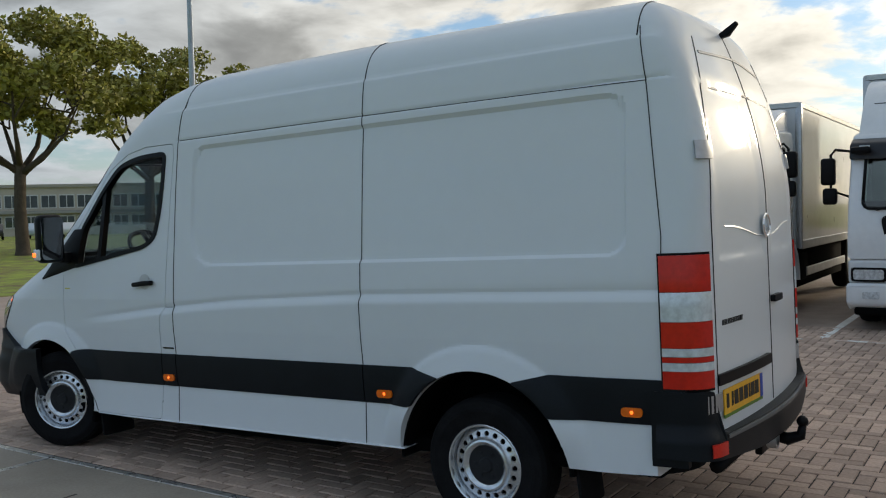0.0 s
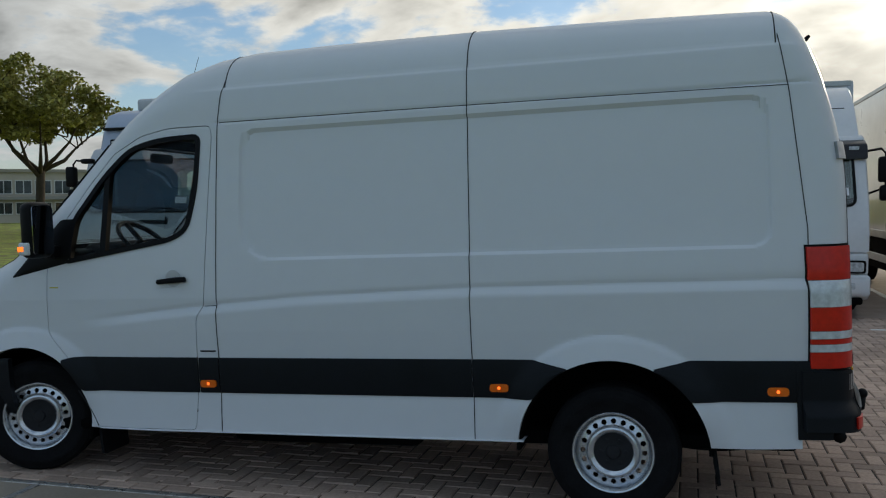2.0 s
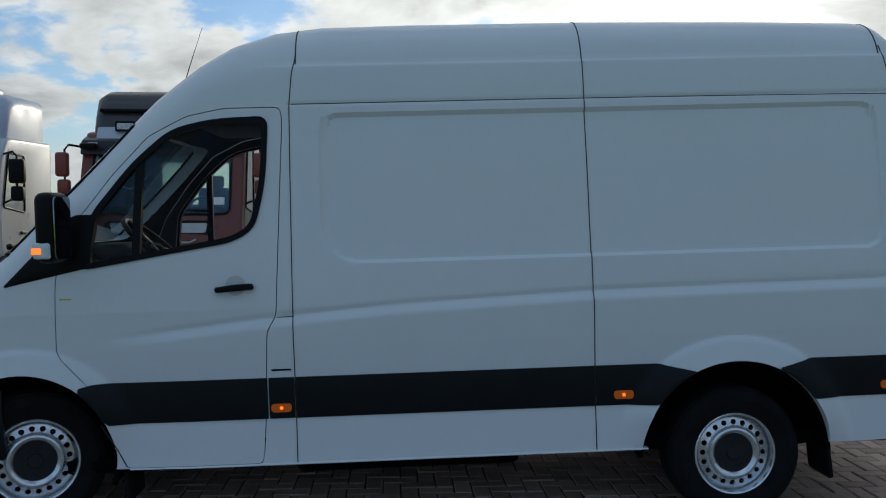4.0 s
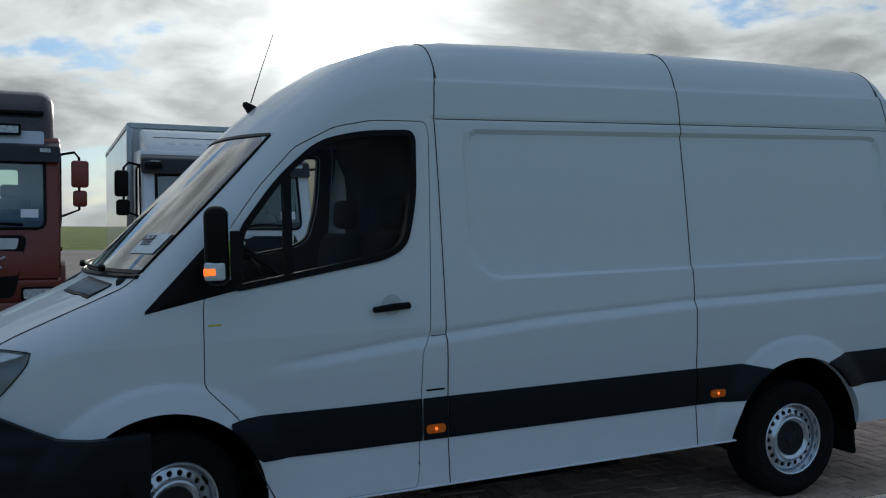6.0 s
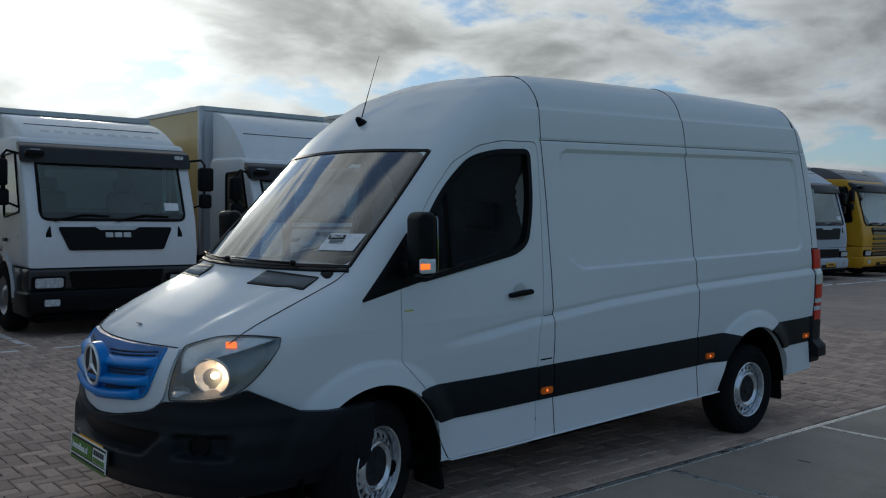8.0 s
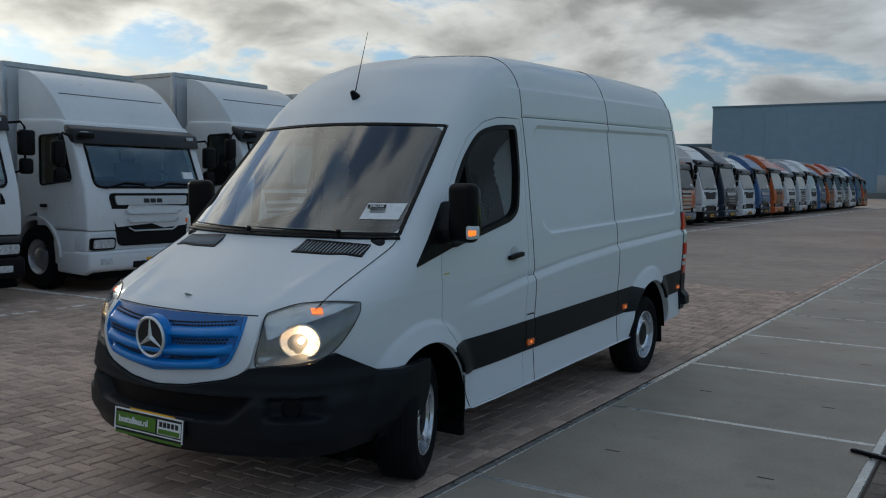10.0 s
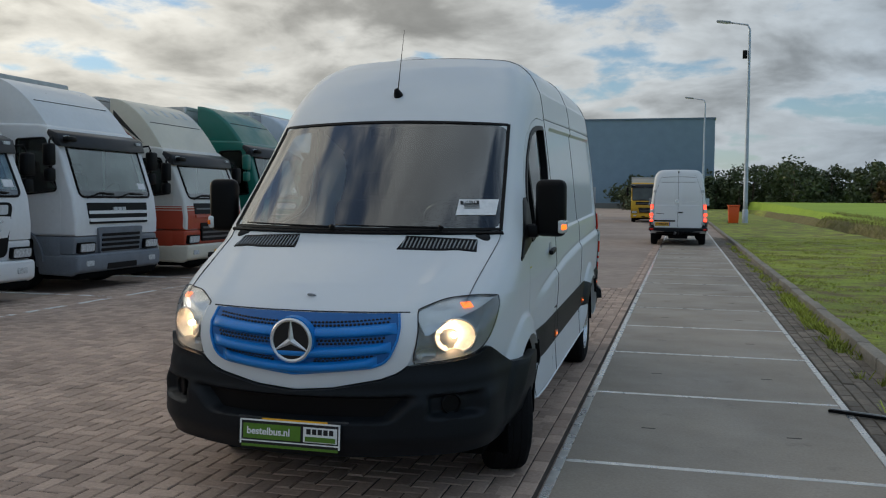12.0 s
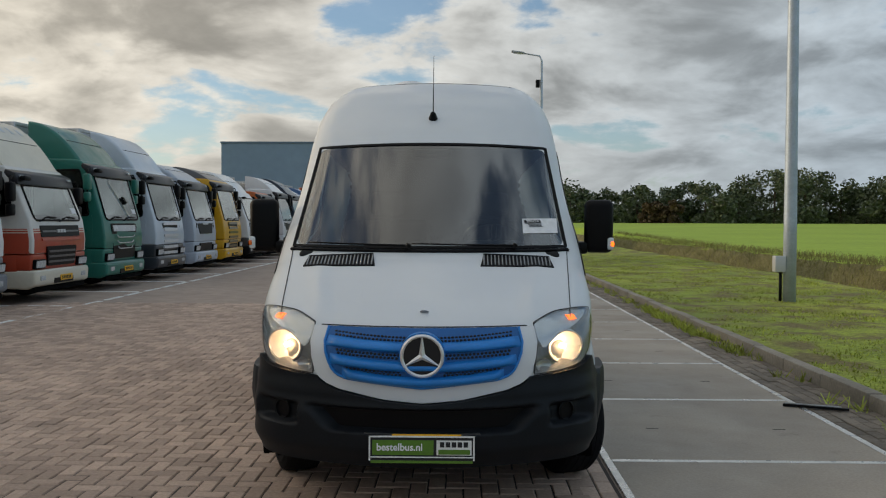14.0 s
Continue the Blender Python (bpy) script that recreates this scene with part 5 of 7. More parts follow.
M_MOULD = paint("moulding_grey", (0.12, 0.122, 0.125))
A_SIDE = 180 - math.degrees(math.atan2(0.955, 4.645 - TAIL[1]))
A_IN = fan_t(0.858)
Z_T = [1.312, 1.145, 1.012, 0.893, 0.853, 0.827, 0.787, 0.705]
for s in (1, -1):
    box_ = fan_patch(TAIL, s * A_SIDE, s * A_IN, 0.692, 1.322, 0.006, 0.02, 14, 20)
    tl = vpart("tail_lamp", box_, M_BLACK, None, "tall red and clear tail lamp cluster")
    for k in range(7):
        mat = (M_RED, M_CLEAR_LAMP, M_RED, M_CLEAR_LAMP, M_RED, M_CLEAR_LAMP, M_RED)[k]
        vpart("lamp_lens", fan_patch(TAIL, s * (A_SIDE + 0.35), s * (A_IN - 0.3), Z_T[k + 1] + 0.001, Z_T[k] - 0.001, 0.020, 0.016, 12, 6), mat, tl)
    vpart("rear_door_hinge", fan_patch(TAIL, s * (A_IN - 2.5), s * (A_IN + 3), 1.745, 1.83, 0.022, 0.03, 5, 5), M_STEEL)
    vpart("rear_door_hinge", fan_patch(TAIL, s * (A_IN - 2.5), s * (A_IN + 2.5), 0.59, 0.67, 0.022, 0.03, 5, 5), M_STEEL)
    line = [fan_point(TAIL, np.array([s * (A_IN + 1.2 + (0.0 if z < 1.5 else 3.5 * (z - 1.5)))]), np.array([z]), 0.0)[0] for z in np.linspace(0.50, 2.36, 36)]
    vpart("rear_door_joint", strip(line, np.tile((s * 0.35, 0.93, 0), (36, 1)), 0.006), M_GAP)
    arc = [fan_point(TAIL, np.array([s * a]), np.array([2.285 + 0.02 * math.cos(radians((180 - a) * 2))]), 0.001)[0] for a in np.linspace(A_IN + 6, 179.5, 20)]
    vpart("rear_door_moulding", strip(arc, np.tile((0, 0.95, 0.3), (20, 1)), 0.014, 0.006), M_MOULD)
    arc = [fan_point(TAIL, np.array([s * a]), np.array([2.10]), 0.001)[0] for a in np.linspace(A_IN + 8, 178, 20)]
    vpart("rear_door_moulding", strip(arc, np.tile((0, 0.95, 0.3), (20, 1)), 0.011, 0.006), M_MOULD)
    # thin white strip paints the highlight that runs along the doors' pressed crease
    arc = [fan_point(TAIL, np.array([s * a]), np.array([1.43 - 0.06 * float(ease(A_IN + 8, 170, a))]), 0.001)[0] for a in np.linspace(A_IN + 8, 178, 20)]
    vpart("rear_door_moulding", strip(arc, np.tile((0, 0.95, 0.3), (20, 1)), 0.007, 0.006), paint("crease_highlight", (0.70, 0.71, 0.72)))
line = [fan_point(TAIL, np.array([179.0]), np.array([z]), 0.0)[0] for z in np.linspace(0.50, 2.45, 40)]
vpart("rear_door_joint", strip(line, np.tile((0, 1, 0), (40, 1)), 0.009), M_GAP)
m = frame_at(TAIL, fan_t(0.05), 1.42, 0.004)
re = vpart("rear_emblem", lathe([(0.050, 0), (0.062, 0), (0.064, 0.006), (0.057, 0.011), (0.050, 0.006), (0.050, 0)], 36, m @ pose(0, 0, 0, 0, 0, -90)), M_CHROME, None, "chrome ring emblem")
vpart("emblem_disc", lathe([(0, 0), (0.052, 0), (0.052, 0.002), (0, 0.002)], 32, m @ pose(0, 0, 0, 0, 0, -90)), paint("recess_grey", (0.55, 0.56, 0.58)), re)
for k in range(3):
    vpart("emblem_spoke", prism([(-0.008, 0.0), (0.008, 0.0), (0.002, 0.055), (-0.002, 0.055)], 0.008, m @ pose(0, -0.009, 0, 0, -120 * k, 0)), M_CHROME, re)
m = frame_at(TAIL, fan_t(-0.08), 1.03, 0.006)
vpart("rear_door_handle", prism(rounded([(-0.09, -0.018), (0.09, -0.018), (0.09, 0.018), (-0.09, 0.018)], 0.016, 4), 0.025, m @ pose(0, -0.024, 0)), M_BLACK)
m = frame_at(TAIL, fan_t(0.62), 0.985, 0.003)
for i in range(8):
    vpart("model_name_bar", prism([(-0.13 + 0.033 * i, -0.012), (-0.106 + 0.033 * i, -0.012), (-0.102 + 0.033 * i, 0.013), (-0.126 + 0.033 * i, 0.013)], 0.004, m), M_HUBCAP)
m = frame_at(TAIL, fan_t(0.53), 0.622, 0.006)
rp = vpart("rear_plate", flat(-0.262, 0.262, -0.058, 0.058, m @ pose(0, -0.006, 0), 0.006, 0.006), M_PLATE, None, "yellow rear number plate with a blue edge")
vpart("plate_band", flat(0.225, 0.262, -0.058, 0.058, m @ pose(0, -0.008, 0), 0.004), M_EUBLUE, rp)
for x0, x1 in ((-0.235, -0.205), (-0.17, -0.148), (-0.135, -0.085), (-0.07, -0.02), (-0.005, 0.045), (0.06, 0.08), (0.09, 0.14), (0.15, 0.20)):
    vpart("plate_bar", flat(x0, x1, -0.03, 0.036, m @ pose(0, -0.008, 0), 0.003), M_INK, rp)
vpart("plate_foot", flat(-0.262, 0.262, -0.074, -0.058, m @ pose(0, -0.006, 0), 0.005), M_GREEN, rp)
vpart("plate_lamp_strip", fan_patch(TAIL, fan_t(0.82), fan_t(0.10), 0.705, 0.755, 0.022, 0.03, 14, 5), M_BLACK)


def rear_top(a):
    return 0.492 + 0.20 * ease(A_IN + 2.5, A_IN - 1.0, abs(a))


rb = vpart("rear_bumper", fan_patch(TAIL, 108, 252, lambda a: 0.345 + 0.05 * float(ease(150, 112, a if a < 180 else 360 - a)), lambda a: rear_top(a if a < 180 else 360 - a), lambda a, z: 0.022 + 0.045 * ease(0.54, 0.47, z), 0.06, 110, 24), M_TRIM, None, "charcoal plastic rear bumper", angle=45)
vpart("bumper_step", fan_patch(TAIL, A_IN + 3, 357 - A_IN, 0.470, 0.486, 0.074, 0.08, 40, 4), paint("step_grey", (0.10, 0.105, 0.11), 0.6), rb)
for s in (1, -1):
    vpart("rear_reflector", fan_patch(TAIL, s * fan_t(0.93), s * fan_t(0.80), 0.405, 0.462, 0.080, 0.02, 6, 5), M_RED, rb)
corner = flank_patch(4.595, 4.76, 0.345, 0.742, 0.016, 0.03, 10, 10)
both("bumper_corner", corner, M_TRIM, [rb, rb])

# towing hitch
hitch = vpart("tow_bar", box(-0.05, 0.05, 4.70, 4.93, 0.27, 0.34, 0.012), M_BLACK, None, "black detachable tow bar")
vpart("tow_plate", box(-0.14, 0.14, 4.84, 4.88, 0.22, 0.36, 0.01), M_BLACK, hitch)
vpart("tow_neck", tube([(0, 4.90, 0.305), (0, 4.98, 0.285), (0, 5.045, 0.31), (0, 5.055, 0.365)], [0.030, 0.034, 0.028, 0.020], 12), M_BLACK, hitch)
ball = bmesh.new()
bmesh.ops.create_uvsphere(ball, u_segments=16, v_segments=12, radius=0.030, matrix=pose(0, 5.055, 0.385))
vpart("tow_ball", ball, M_BLACK, hitch)
vpart("tow_socket", lathe([(0.03, 0), (0.045, 0), (0.045, 0.05), (0.03, 0.05)], 18, pose(0.10, 4.90, 0.30, 0, 0, 90)), M_STEEL, hitch)
vpart("tow_beam", tube([(0.75, 4.82, 0.31), (-0.75, 4.82, 0.31)], 0.035, 8), M_BLACK, hitch)

# roof things
vpart("rear_roof_fin", prism([(0.0, 0.0), (0.01, 0.03), (0.06, 0.06), (0.10, 0.085), (0.11, 0.07), (0.06, 0.012)], 0.04, pose(0.03, 4.70, 2.425, 0, 0, 90), 0.006), M_BLACK, None, "black rear camera housing")
ant = vpart("aerial_base", lathe([(0, 0), (0.034, 0.0), (0.03, 0.03), (0.016, 0.075), (0, 0.085)], 18, pose(0, 0.655, 2.255, 0, 0, 0) @ Matrix.Rotation(radians(50), 4, "X") @ pose(0, 0, 0, 0, -90, 0)), M_BLACK)
vpart("aerial_rod", tube([(0, 0.635, 2.31), (0, 0.70, 2.50), (0, 0.78, 2.72)], [0.004, 0.0026, 0.0015], 6), M_BLACK, ant)
vent_top = lathe([(0, 0.0), (0.14, 0.0), (0.13, 0.02), (0.07, 0.045), (0, 0.05)], 24, pose(-0.22, 1.75, 2.612, 0, -90, 0))
vpart("roof_vent", vent_top, paint("roof_vent_white", (0.7, 0.7, 0.71)))

# -- wheels
def rim_disc():
    prof = [(0.100, 0.010), (0.112, 0.024), (0.124, 0.030), (0.134, 0.027), (0.142, 0.012), (0.150, 0.006), (0.178, 0.0), (0.188, -0.004), (0.188, -0.022), (0.166, -0.014), (0.146, -0.006), (0.128, 0.010), (0.11, 0.0), (0.100, -0.006), (0.100, 0.010)]
    d = lathe(prof, 64)
    bmesh.ops.remove_doubles(d, verts=d.verts[:], dist=1e-5)
    for k in range(20):
        a = TAU * k / 20
        c = lathe([(0, -0.05), (0.0145, -0.05), (0.0145, 0.08), (0, 0.08)], 12, pose(0, 0.163 * math.cos(a), 0.163 * math.sin(a)))
        d = boolean(d, c, "DIFFERENCE")
    return d


def build_wheel(name="wheel"):
    w = new(name)
    part("tyre", lathe([(0.205, -0.11), (0.225, -0.118), (0.290, -0.122), (0.335, -0.108), (0.352, -0.085), (0.354, -0.05), (0.350, -0.046), (0.354, -0.042), (0.354, -0.002), (0.350, 0.0),
                        (0.354, 0.004), (0.354, 0.042), (0.350, 0.046), (0.354, 0.05), (0.352, 0.085), (0.335, 0.108), (0.305, 0.118), (0.30, 0.1215), (0.285, 0.122), (0.28, 0.119), (0.235, 0.116), (0.212, 0.106), (0.205, 0.10)], 72), M_RUBBER, w)
    part("rim_barrel", lathe([(0.219, 0.108), (0.214, 0.113), (0.206, 0.110), (0.203, 0.098), (0.199, 0.055), (0.186, 0.048), (0.184, 0.03), (0.184, -0.10), (0.20, -0.11), (0.205, -0.10)], 64), M_RIM, w)
    d = rim_disc()
    d.transform(pose(0.072, 0, 0))
    part("rim_disc", d, M_RIM, w, "painted steel disc with round holes", angle=40)
    part("hub_cap", lathe([(0.108, 0.060), (0.108, 0.084), (0.102, 0.088), (0.075, 0.084), (0.040, 0.086), (0.034, 0.096), (0, 0.098)], 40), M_HUBCAP, w, "dark hub cap")
    for k in range(6):
        a = TAU * k / 6
        part("wheel_nut", lathe([(0, 0.07), (0.012, 0.07), (0.012, 0.088), (0, 0.09)], 6, pose(0, 0.066 * math.cos(a), 0.066 * math.sin(a))), M_HUBCAP, w)
    part("brake_drum", lathe([(0, -0.09), (0.15, -0.09), (0.15, 0.02), (0, 0.02)], 24), M_DARK, w)
    return w


wheel = build_wheel()
STEER = 21.0
spots = [(0.845, 3.665, 0.352, 0), (0.845, 0.0, 0.352, STEER), (-0.845, 3.665, 0.352, 180), (-0.845, 0.0, 0.352, 180 + STEER)]
for k, (x, y, z, a) in enumerate(spots):
    w = wheel if k == 0 else copy_thing(wheel, Matrix())
    w.parent = van
    w.matrix_basis = pose(x, y, z, 37 * k, 0, a) if k == 0 else pose(x, y, z, 0, 0, a) @ pose(0, 0, 0, 23 * k, 0, 0)
# mud flaps
for y, z0 in ((0.50, 0.13), (4.20, 0.20)):
    f = prism(rounded([(-0.13, 0), (0.13, 0), (0.13, 0.34), (-0.13, 0.34)], 0.02, 3), 0.02, pose(0.80, y, z0 - 0.03 * y, 6, 0, 0), 0.004)
    both("mud_flap", f, M_RUBBER)

# -- underside
# chassis widened and three unseen boxes added to keep light off the ground
vpart("chassis", box(-0.86, 0.86, -0.6, 4.6, 0.25, 0.33, 0.02), M_DARK)
vpart("gearbox", box(-0.30, 0.22, -0.5, 1.5, 0.17, 0.30, 0.05), M_DARK)
vpart("fuel_tank", box(0.30, 0.80, 1.35, 2.55, 0.19, 0.30, 0.04), M_DARK)
vpart("sill_rail", box(-0.86, -0.76, 0.55, 3.15, 0.20, 0.30, 0.02), M_DARK)
vpart("rear_axle", tube([(0.75, 3.68, 0.25), (-0.75, 3.68, 0.25)], 0.05, 10), M_DARK)
vpart("spare_wheel", lathe([(0.2, -0.1), (0.33, -0.1), (0.35, 0), (0.33, 0.1), (0.2, 0.1)], 32, pose(0, 4.2, 0.20, 0, 90, 0)), M_RUBBER)
vpart("exhaust", tube([(0.35, 0.8, 0.22), (0.35, 2.4, 0.20), (0.45, 3.0, 0.22)], 0.045, 10), M_STEEL)

# -- cab inside
db = box(-0.80, 0.80, -0.02, 0.42, 0.95, 1.36, 0.08, 3)
vpart("dashboard", db, M_DASH)
vpart("instrument_hood", box(0.20, 0.62, 0.20, 0.46, 1.30, 1.44, 0.05, 3), M_DASH)
vpart("dashboard_top", box(-0.80, 0.80, -0.16, 0.30, 1.30, 1.40, 0.03, 3), M_DASH)
sw = lathe([(0.185, -0.014), (0.20, -0.018), (0.215, -0.010), (0.218, 0.004), (0.205, 0.014), (0.190, 0.010), (0.185, -0.014)], 40, Matrix.Translation((0.42, 0.55, 1.43)) @ Matrix.Rotation(radians(-42), 4, "X") @ pose(0, 0, 0, 0, -90, 0))
wheel_hub = vpart("steering_wheel", sw, M_BLACK)
for a in (0, 120, 240):
    q = Matrix.Translation((0.42, 0.55, 1.43)) @ Matrix.Rotation(radians(-42), 4, "X")
    vpart("wheel_spoke", tube([q @ Vector((0, 0, -0.02)), q @ Vector((0.19 * math.cos(radians(a + 30)), 0.19 * math.sin(radians(a + 30)), 0))], 0.018, 8), M_BLACK, wheel_hub)
vpart("steering_column", tube([(0.42, 0.54, 1.41), (0.42, 0.30, 1.26)], 0.05, 10), M_BLACK, wheel_hub)
for x0, x1 in ((0.18, 0.68), (-0.72, -0.02)):
    seat = vpart("seat_cushion", box(x0, x1, 0.62, 1.16, 0.78, 0.95, 0.06, 3), M_SEAT, None, "dark cloth cab seat")
    back = box(x0 + 0.02, x1 - 0.02, -0.07, 0.07, 0, 0.66, 0.06, 3)
    back.transform(pose(0, 1.16, 0.90, -10, 0, 0))
    vpart("seat_back", back, M_SEAT, seat)
    hd = box((x0 + x1) / 2 - 0.13, (x0 + x1) / 2 + 0.13, -0.05, 0.05, 0, 0.18, 0.04, 3)
    hd.transform(pose(0, 1.275, 1.58, -6, 0, 0))
    vpart("head_rest", hd, M_SEAT, seat)
    vpart("seat_base", box(x0 + 0.04, x1 - 0.04, 0.66, 1.12, 0.42, 0.80, 0.02), M_DARK, seat)
vpart("bulkhead", box(-0.79, 0.79, 1.385, 1.398, 0.45, 2.28), paint("bulkhead_grey", (0.02, 0.02, 0.021), 0.9, 0))
vpart("roof_lining", box(-0.60, 0.60, 0.76, 1.38, 2.10, 2.14, 0.015), paint("lining_grey", (0.10, 0.10, 0.095), 0.9, 0))
vpart("cab_floor", box(-0.84, 0.84, 0.0, 1.38, 0.42, 0.46), M_DARK)
vpart("rear_view_mirror", box(-0.13, 0.13, 0.42, 0.46, 1.98, 2.05, 0.02), M_BLACK)
for s in (1, -1):
    card = [(0.36, 1.33), (1.08, 1.44), (1.18, 1.0), (1.15, 0.48), (0.55, 0.48), (0.36, 0.8)]
    x0, x1 = (0.855, 0.87) if s > 0 else (-0.87, -0.855)
    vpart("door_card", side_prism(card, x0, x1), M_DASH, DOORS[0 if s > 0 else 1])
# ---- the row of parked lorries; local axes: +x forward from the front, y across, z up ----
M_TGLASS = Mat("dark_cab_glass", (0.045, 0.056, 0.054), 0.03, spec=0.7).mottle(1.2, 0.3).m
M_TCLEAR = thin_glass("lorry_screen_glass", (0.74, 0.84, 0.79), 0.13, 2.2)
M_TSIDE_CLEAR = thin_glass("lorry_door_glass", (0.40, 0.45, 0.43), 0.05, 3.0)
M_TRIMGREY = Mat("grey_cab_lining", (0.16, 0.16, 0.15), 0.9, spec=0.1).mottle(4, 0.15).m
M_TSIDE = Mat("dark_side_glass", (0.012, 0.014, 0.015), 0.05, spec=0.5).m
M_VISOR = Mat("smoked_visor", (0.030, 0.030, 0.034), 0.30, spec=0.3).mottle(3, 0.15).m
M_TLAMP = Mat("lorry_headlamp", (0.50, 0.53, 0.55), 0.1, coat=0.8).mottle(25, 0.35).m
M_ALU = Mat("aluminium_profile", (0.50, 0.51, 0.52), 0.38, metal=0.6).mottle(6, 0.1).m
M_GREYP = Mat("grey_bumper_plastic", (0.16, 0.18, 0.21), 0.5).mottle(5, 0.1).m


def lorry_wheel():
    w = new("wheel")
    part("tyre", lathe([(0.28, -0.14), (0.32, -0.15), (0.44, -0.15), (0.49, -0.12), (0.505, -0.06), (0.505, 0.06), (0.49, 0.12), (0.44, 0.15), (0.32, 0.15), (0.28, 0.14)], 40, pose(0, 0, 0, 0, 0, 90)), M_RUBBER, w)
    part("rim", lathe([(0.285, 0.12), (0.27, 0.13), (0.25, 0.09), (0.20, 0.05), (0.16, 0.05), (0.14, 0.10), (0.08, 0.13), (0, 0.135)], 32, pose(0, 0, 0, 0, 0, 90)), M_STEEL, w)
    return w


LORRY_WHEEL = lorry_wheel()


def front_slab(x_at, y0, y1, z0, z1, proud, deep, r, taper=0.0, seg=4):
    """A rounded panel on the cab's front, which leans by x_at(z); y0 < y1; taper narrows its foot."""
    pts = rounded([(y0 + taper, z0), (y1 - taper, z0), (y1, z1), (y0, z1)], r, seg)
    b = bmesh.new()
    f = [b.verts.new((x_at(z) + proud, y, z)) for y, z in pts]
    k = [b.verts.new((x_at(z) - deep, y, z)) for y, z in pts]
    b.faces.new(f)
    b.faces.new(k[::-1])
    n = len(pts)
    for i in range(n):
        b.faces.new((f[i], k[i], k[(i + 1) % n], f[(i + 1) % n]))
    bmesh.ops.recalc_face_normals(b, faces=b.faces[:])
    return b


def lorry(y, label, c, front=-7.75, roof=2.78, sleeper=1.72, low=None, bumper=None, visor=True, deflector=3.4, defl_c=None, box_h=3.7, box_c=(0.62, 0.63, 0.64),
          box_front=(0.60, 0.61, 0.62), grille="slots", slat_c=(0.05, 0.05, 0.055), screen0=1.60, mirror_c=None, box_len=6.5, plate=True, header=None, stripes=None, face=None, name_bars=None, belt=None, high_roof=False, roof_box=False, hollow=False):
    t = empty("lorry", label, "lorry", "lorries parked in a row")
    body_m = paint("lorry_%02d%02d%02d" % tuple(int(99 * v) for v in c), c)
    low_m = body_m if low is None else paint("lorry_%02d%02d%02d" % tuple(int(99 * v) for v in low), low)
    bump_m = low_m if bumper is None else (M_GREYP if bumper == "grey" else M_BLACK if bumper == "black" else paint("lorry_%02d%02d%02d" % tuple(int(99 * v) for v in bumper), bumper))
    mir_m = M_BLACK if mirror_c is None else paint("lorry_%02d%02d%02d" % tuple(int(99 * v) for v in mirror_c), mirror_c)
    W, zs0, zs1 = 1.19, screen0, roof - 0.28
    rake = 0.30

    def xf(z):
        return float(np.interp(z, [0.3, 0.75, 1.2, zs0, zs1, roof, roof + 1], [-0.10, -0.02, 0.0, -0.05, -0.05 - rake, -0.05 - rake - 0.12, -0.7]))
    prof = [(xf(0.95), 0.95), (xf(1.2), 1.2), (xf(zs0), zs0), (xf(zs1), zs1), (xf(roof) - 0.06, roof - 0.03), (xf(roof) - 0.22, roof), (-sleeper + 0.05, roof + 0.03), (-sleeper, roof - 0.05),
            (-sleeper, 1.02), (-1.62, 1.02), (-1.54, 1.12), (-1.25, 1.2), (-0.95, 1.14), (-0.82, 0.95)]
    cab = bmesh.new()
    prism(prof, 2 * W, pose(0, -W, 0), bm=cab)
    bmesh.ops.bevel(cab, geom=[e for e in cab.edges if abs(e.verts[0].co.y - e.verts[1].co.y) < 0.01 and e.verts[0].co.x + e.verts[1].co.x > -1.4 or (abs(e.verts[0].co.z - e.verts[1].co.z) < 0.12 and min(v.co.z for v in e.verts) > roof - 0.2)],
                    offset=0.21, segments=6, profile=0.5, affect="EDGES", clamp_overlap=True)
    side_glass = [(-0.30 - 0.05, zs0 + 0.10), (-1.12, zs0 + 0.02), (-1.12, zs1 + 0.03), (-0.56, zs1 + 0.05)]
    if hollow:
        back = -sleeper + 0.08
        room = prism([(xf(1.3) - 0.20, 1.30), (xf(zs0) - 0.09, zs0 - 0.05), (xf(zs1) - 0.09, zs1), (xf(roof) - 0.32, roof - 0.10), (back, roof - 0.10), (back, 1.30)], 2 * W - 0.16, pose(0, -W + 0.08, 0))
        cab = boolean(cab, room, "DIFFERENCE")
        through_x = Matrix(((0, 1, 0, -0.8), (1, 0, 0, 0), (0, 0, 1, 0), (0, 0, 0, 1)))
        cab = boolean(cab, prism(rounded([(-0.99, zs0 + 0.02), (0.99, zs0 + 0.02), (0.97, zs1 + 0.01), (-0.97, zs1 + 0.01)], 0.10, 4), 1.2, through_x), "DIFFERENCE")
        cab = boolean(cab, prism(rounded(side_glass, 0.06, 4), 3.2, pose(0, -1.6, 0)), "DIFFERENCE")
        through_x.translation.x = -sleeper - 0.1
        cab = boolean(cab, prism(rounded([(-0.50, zs0 + 0.16), (0.62, zs0 + 0.16), (0.62, zs1 - 0.10), (-0.50, zs1 - 0.10)], 0.05, 3), 0.4, through_x), "DIFFERENCE")
        for f in cab.faces:
            c0 = f.calc_center_median()
            if abs(c0.y) < W - 0.07 and c0.x < xf(c0.z) - 0.08 and 1.29 < c0.z < roof - 0.09 and c0.x > back - 0.01:
                f.material_index = 1
    part("cab", cab, [body_m, M_TRIMGREY], t, angle=38)
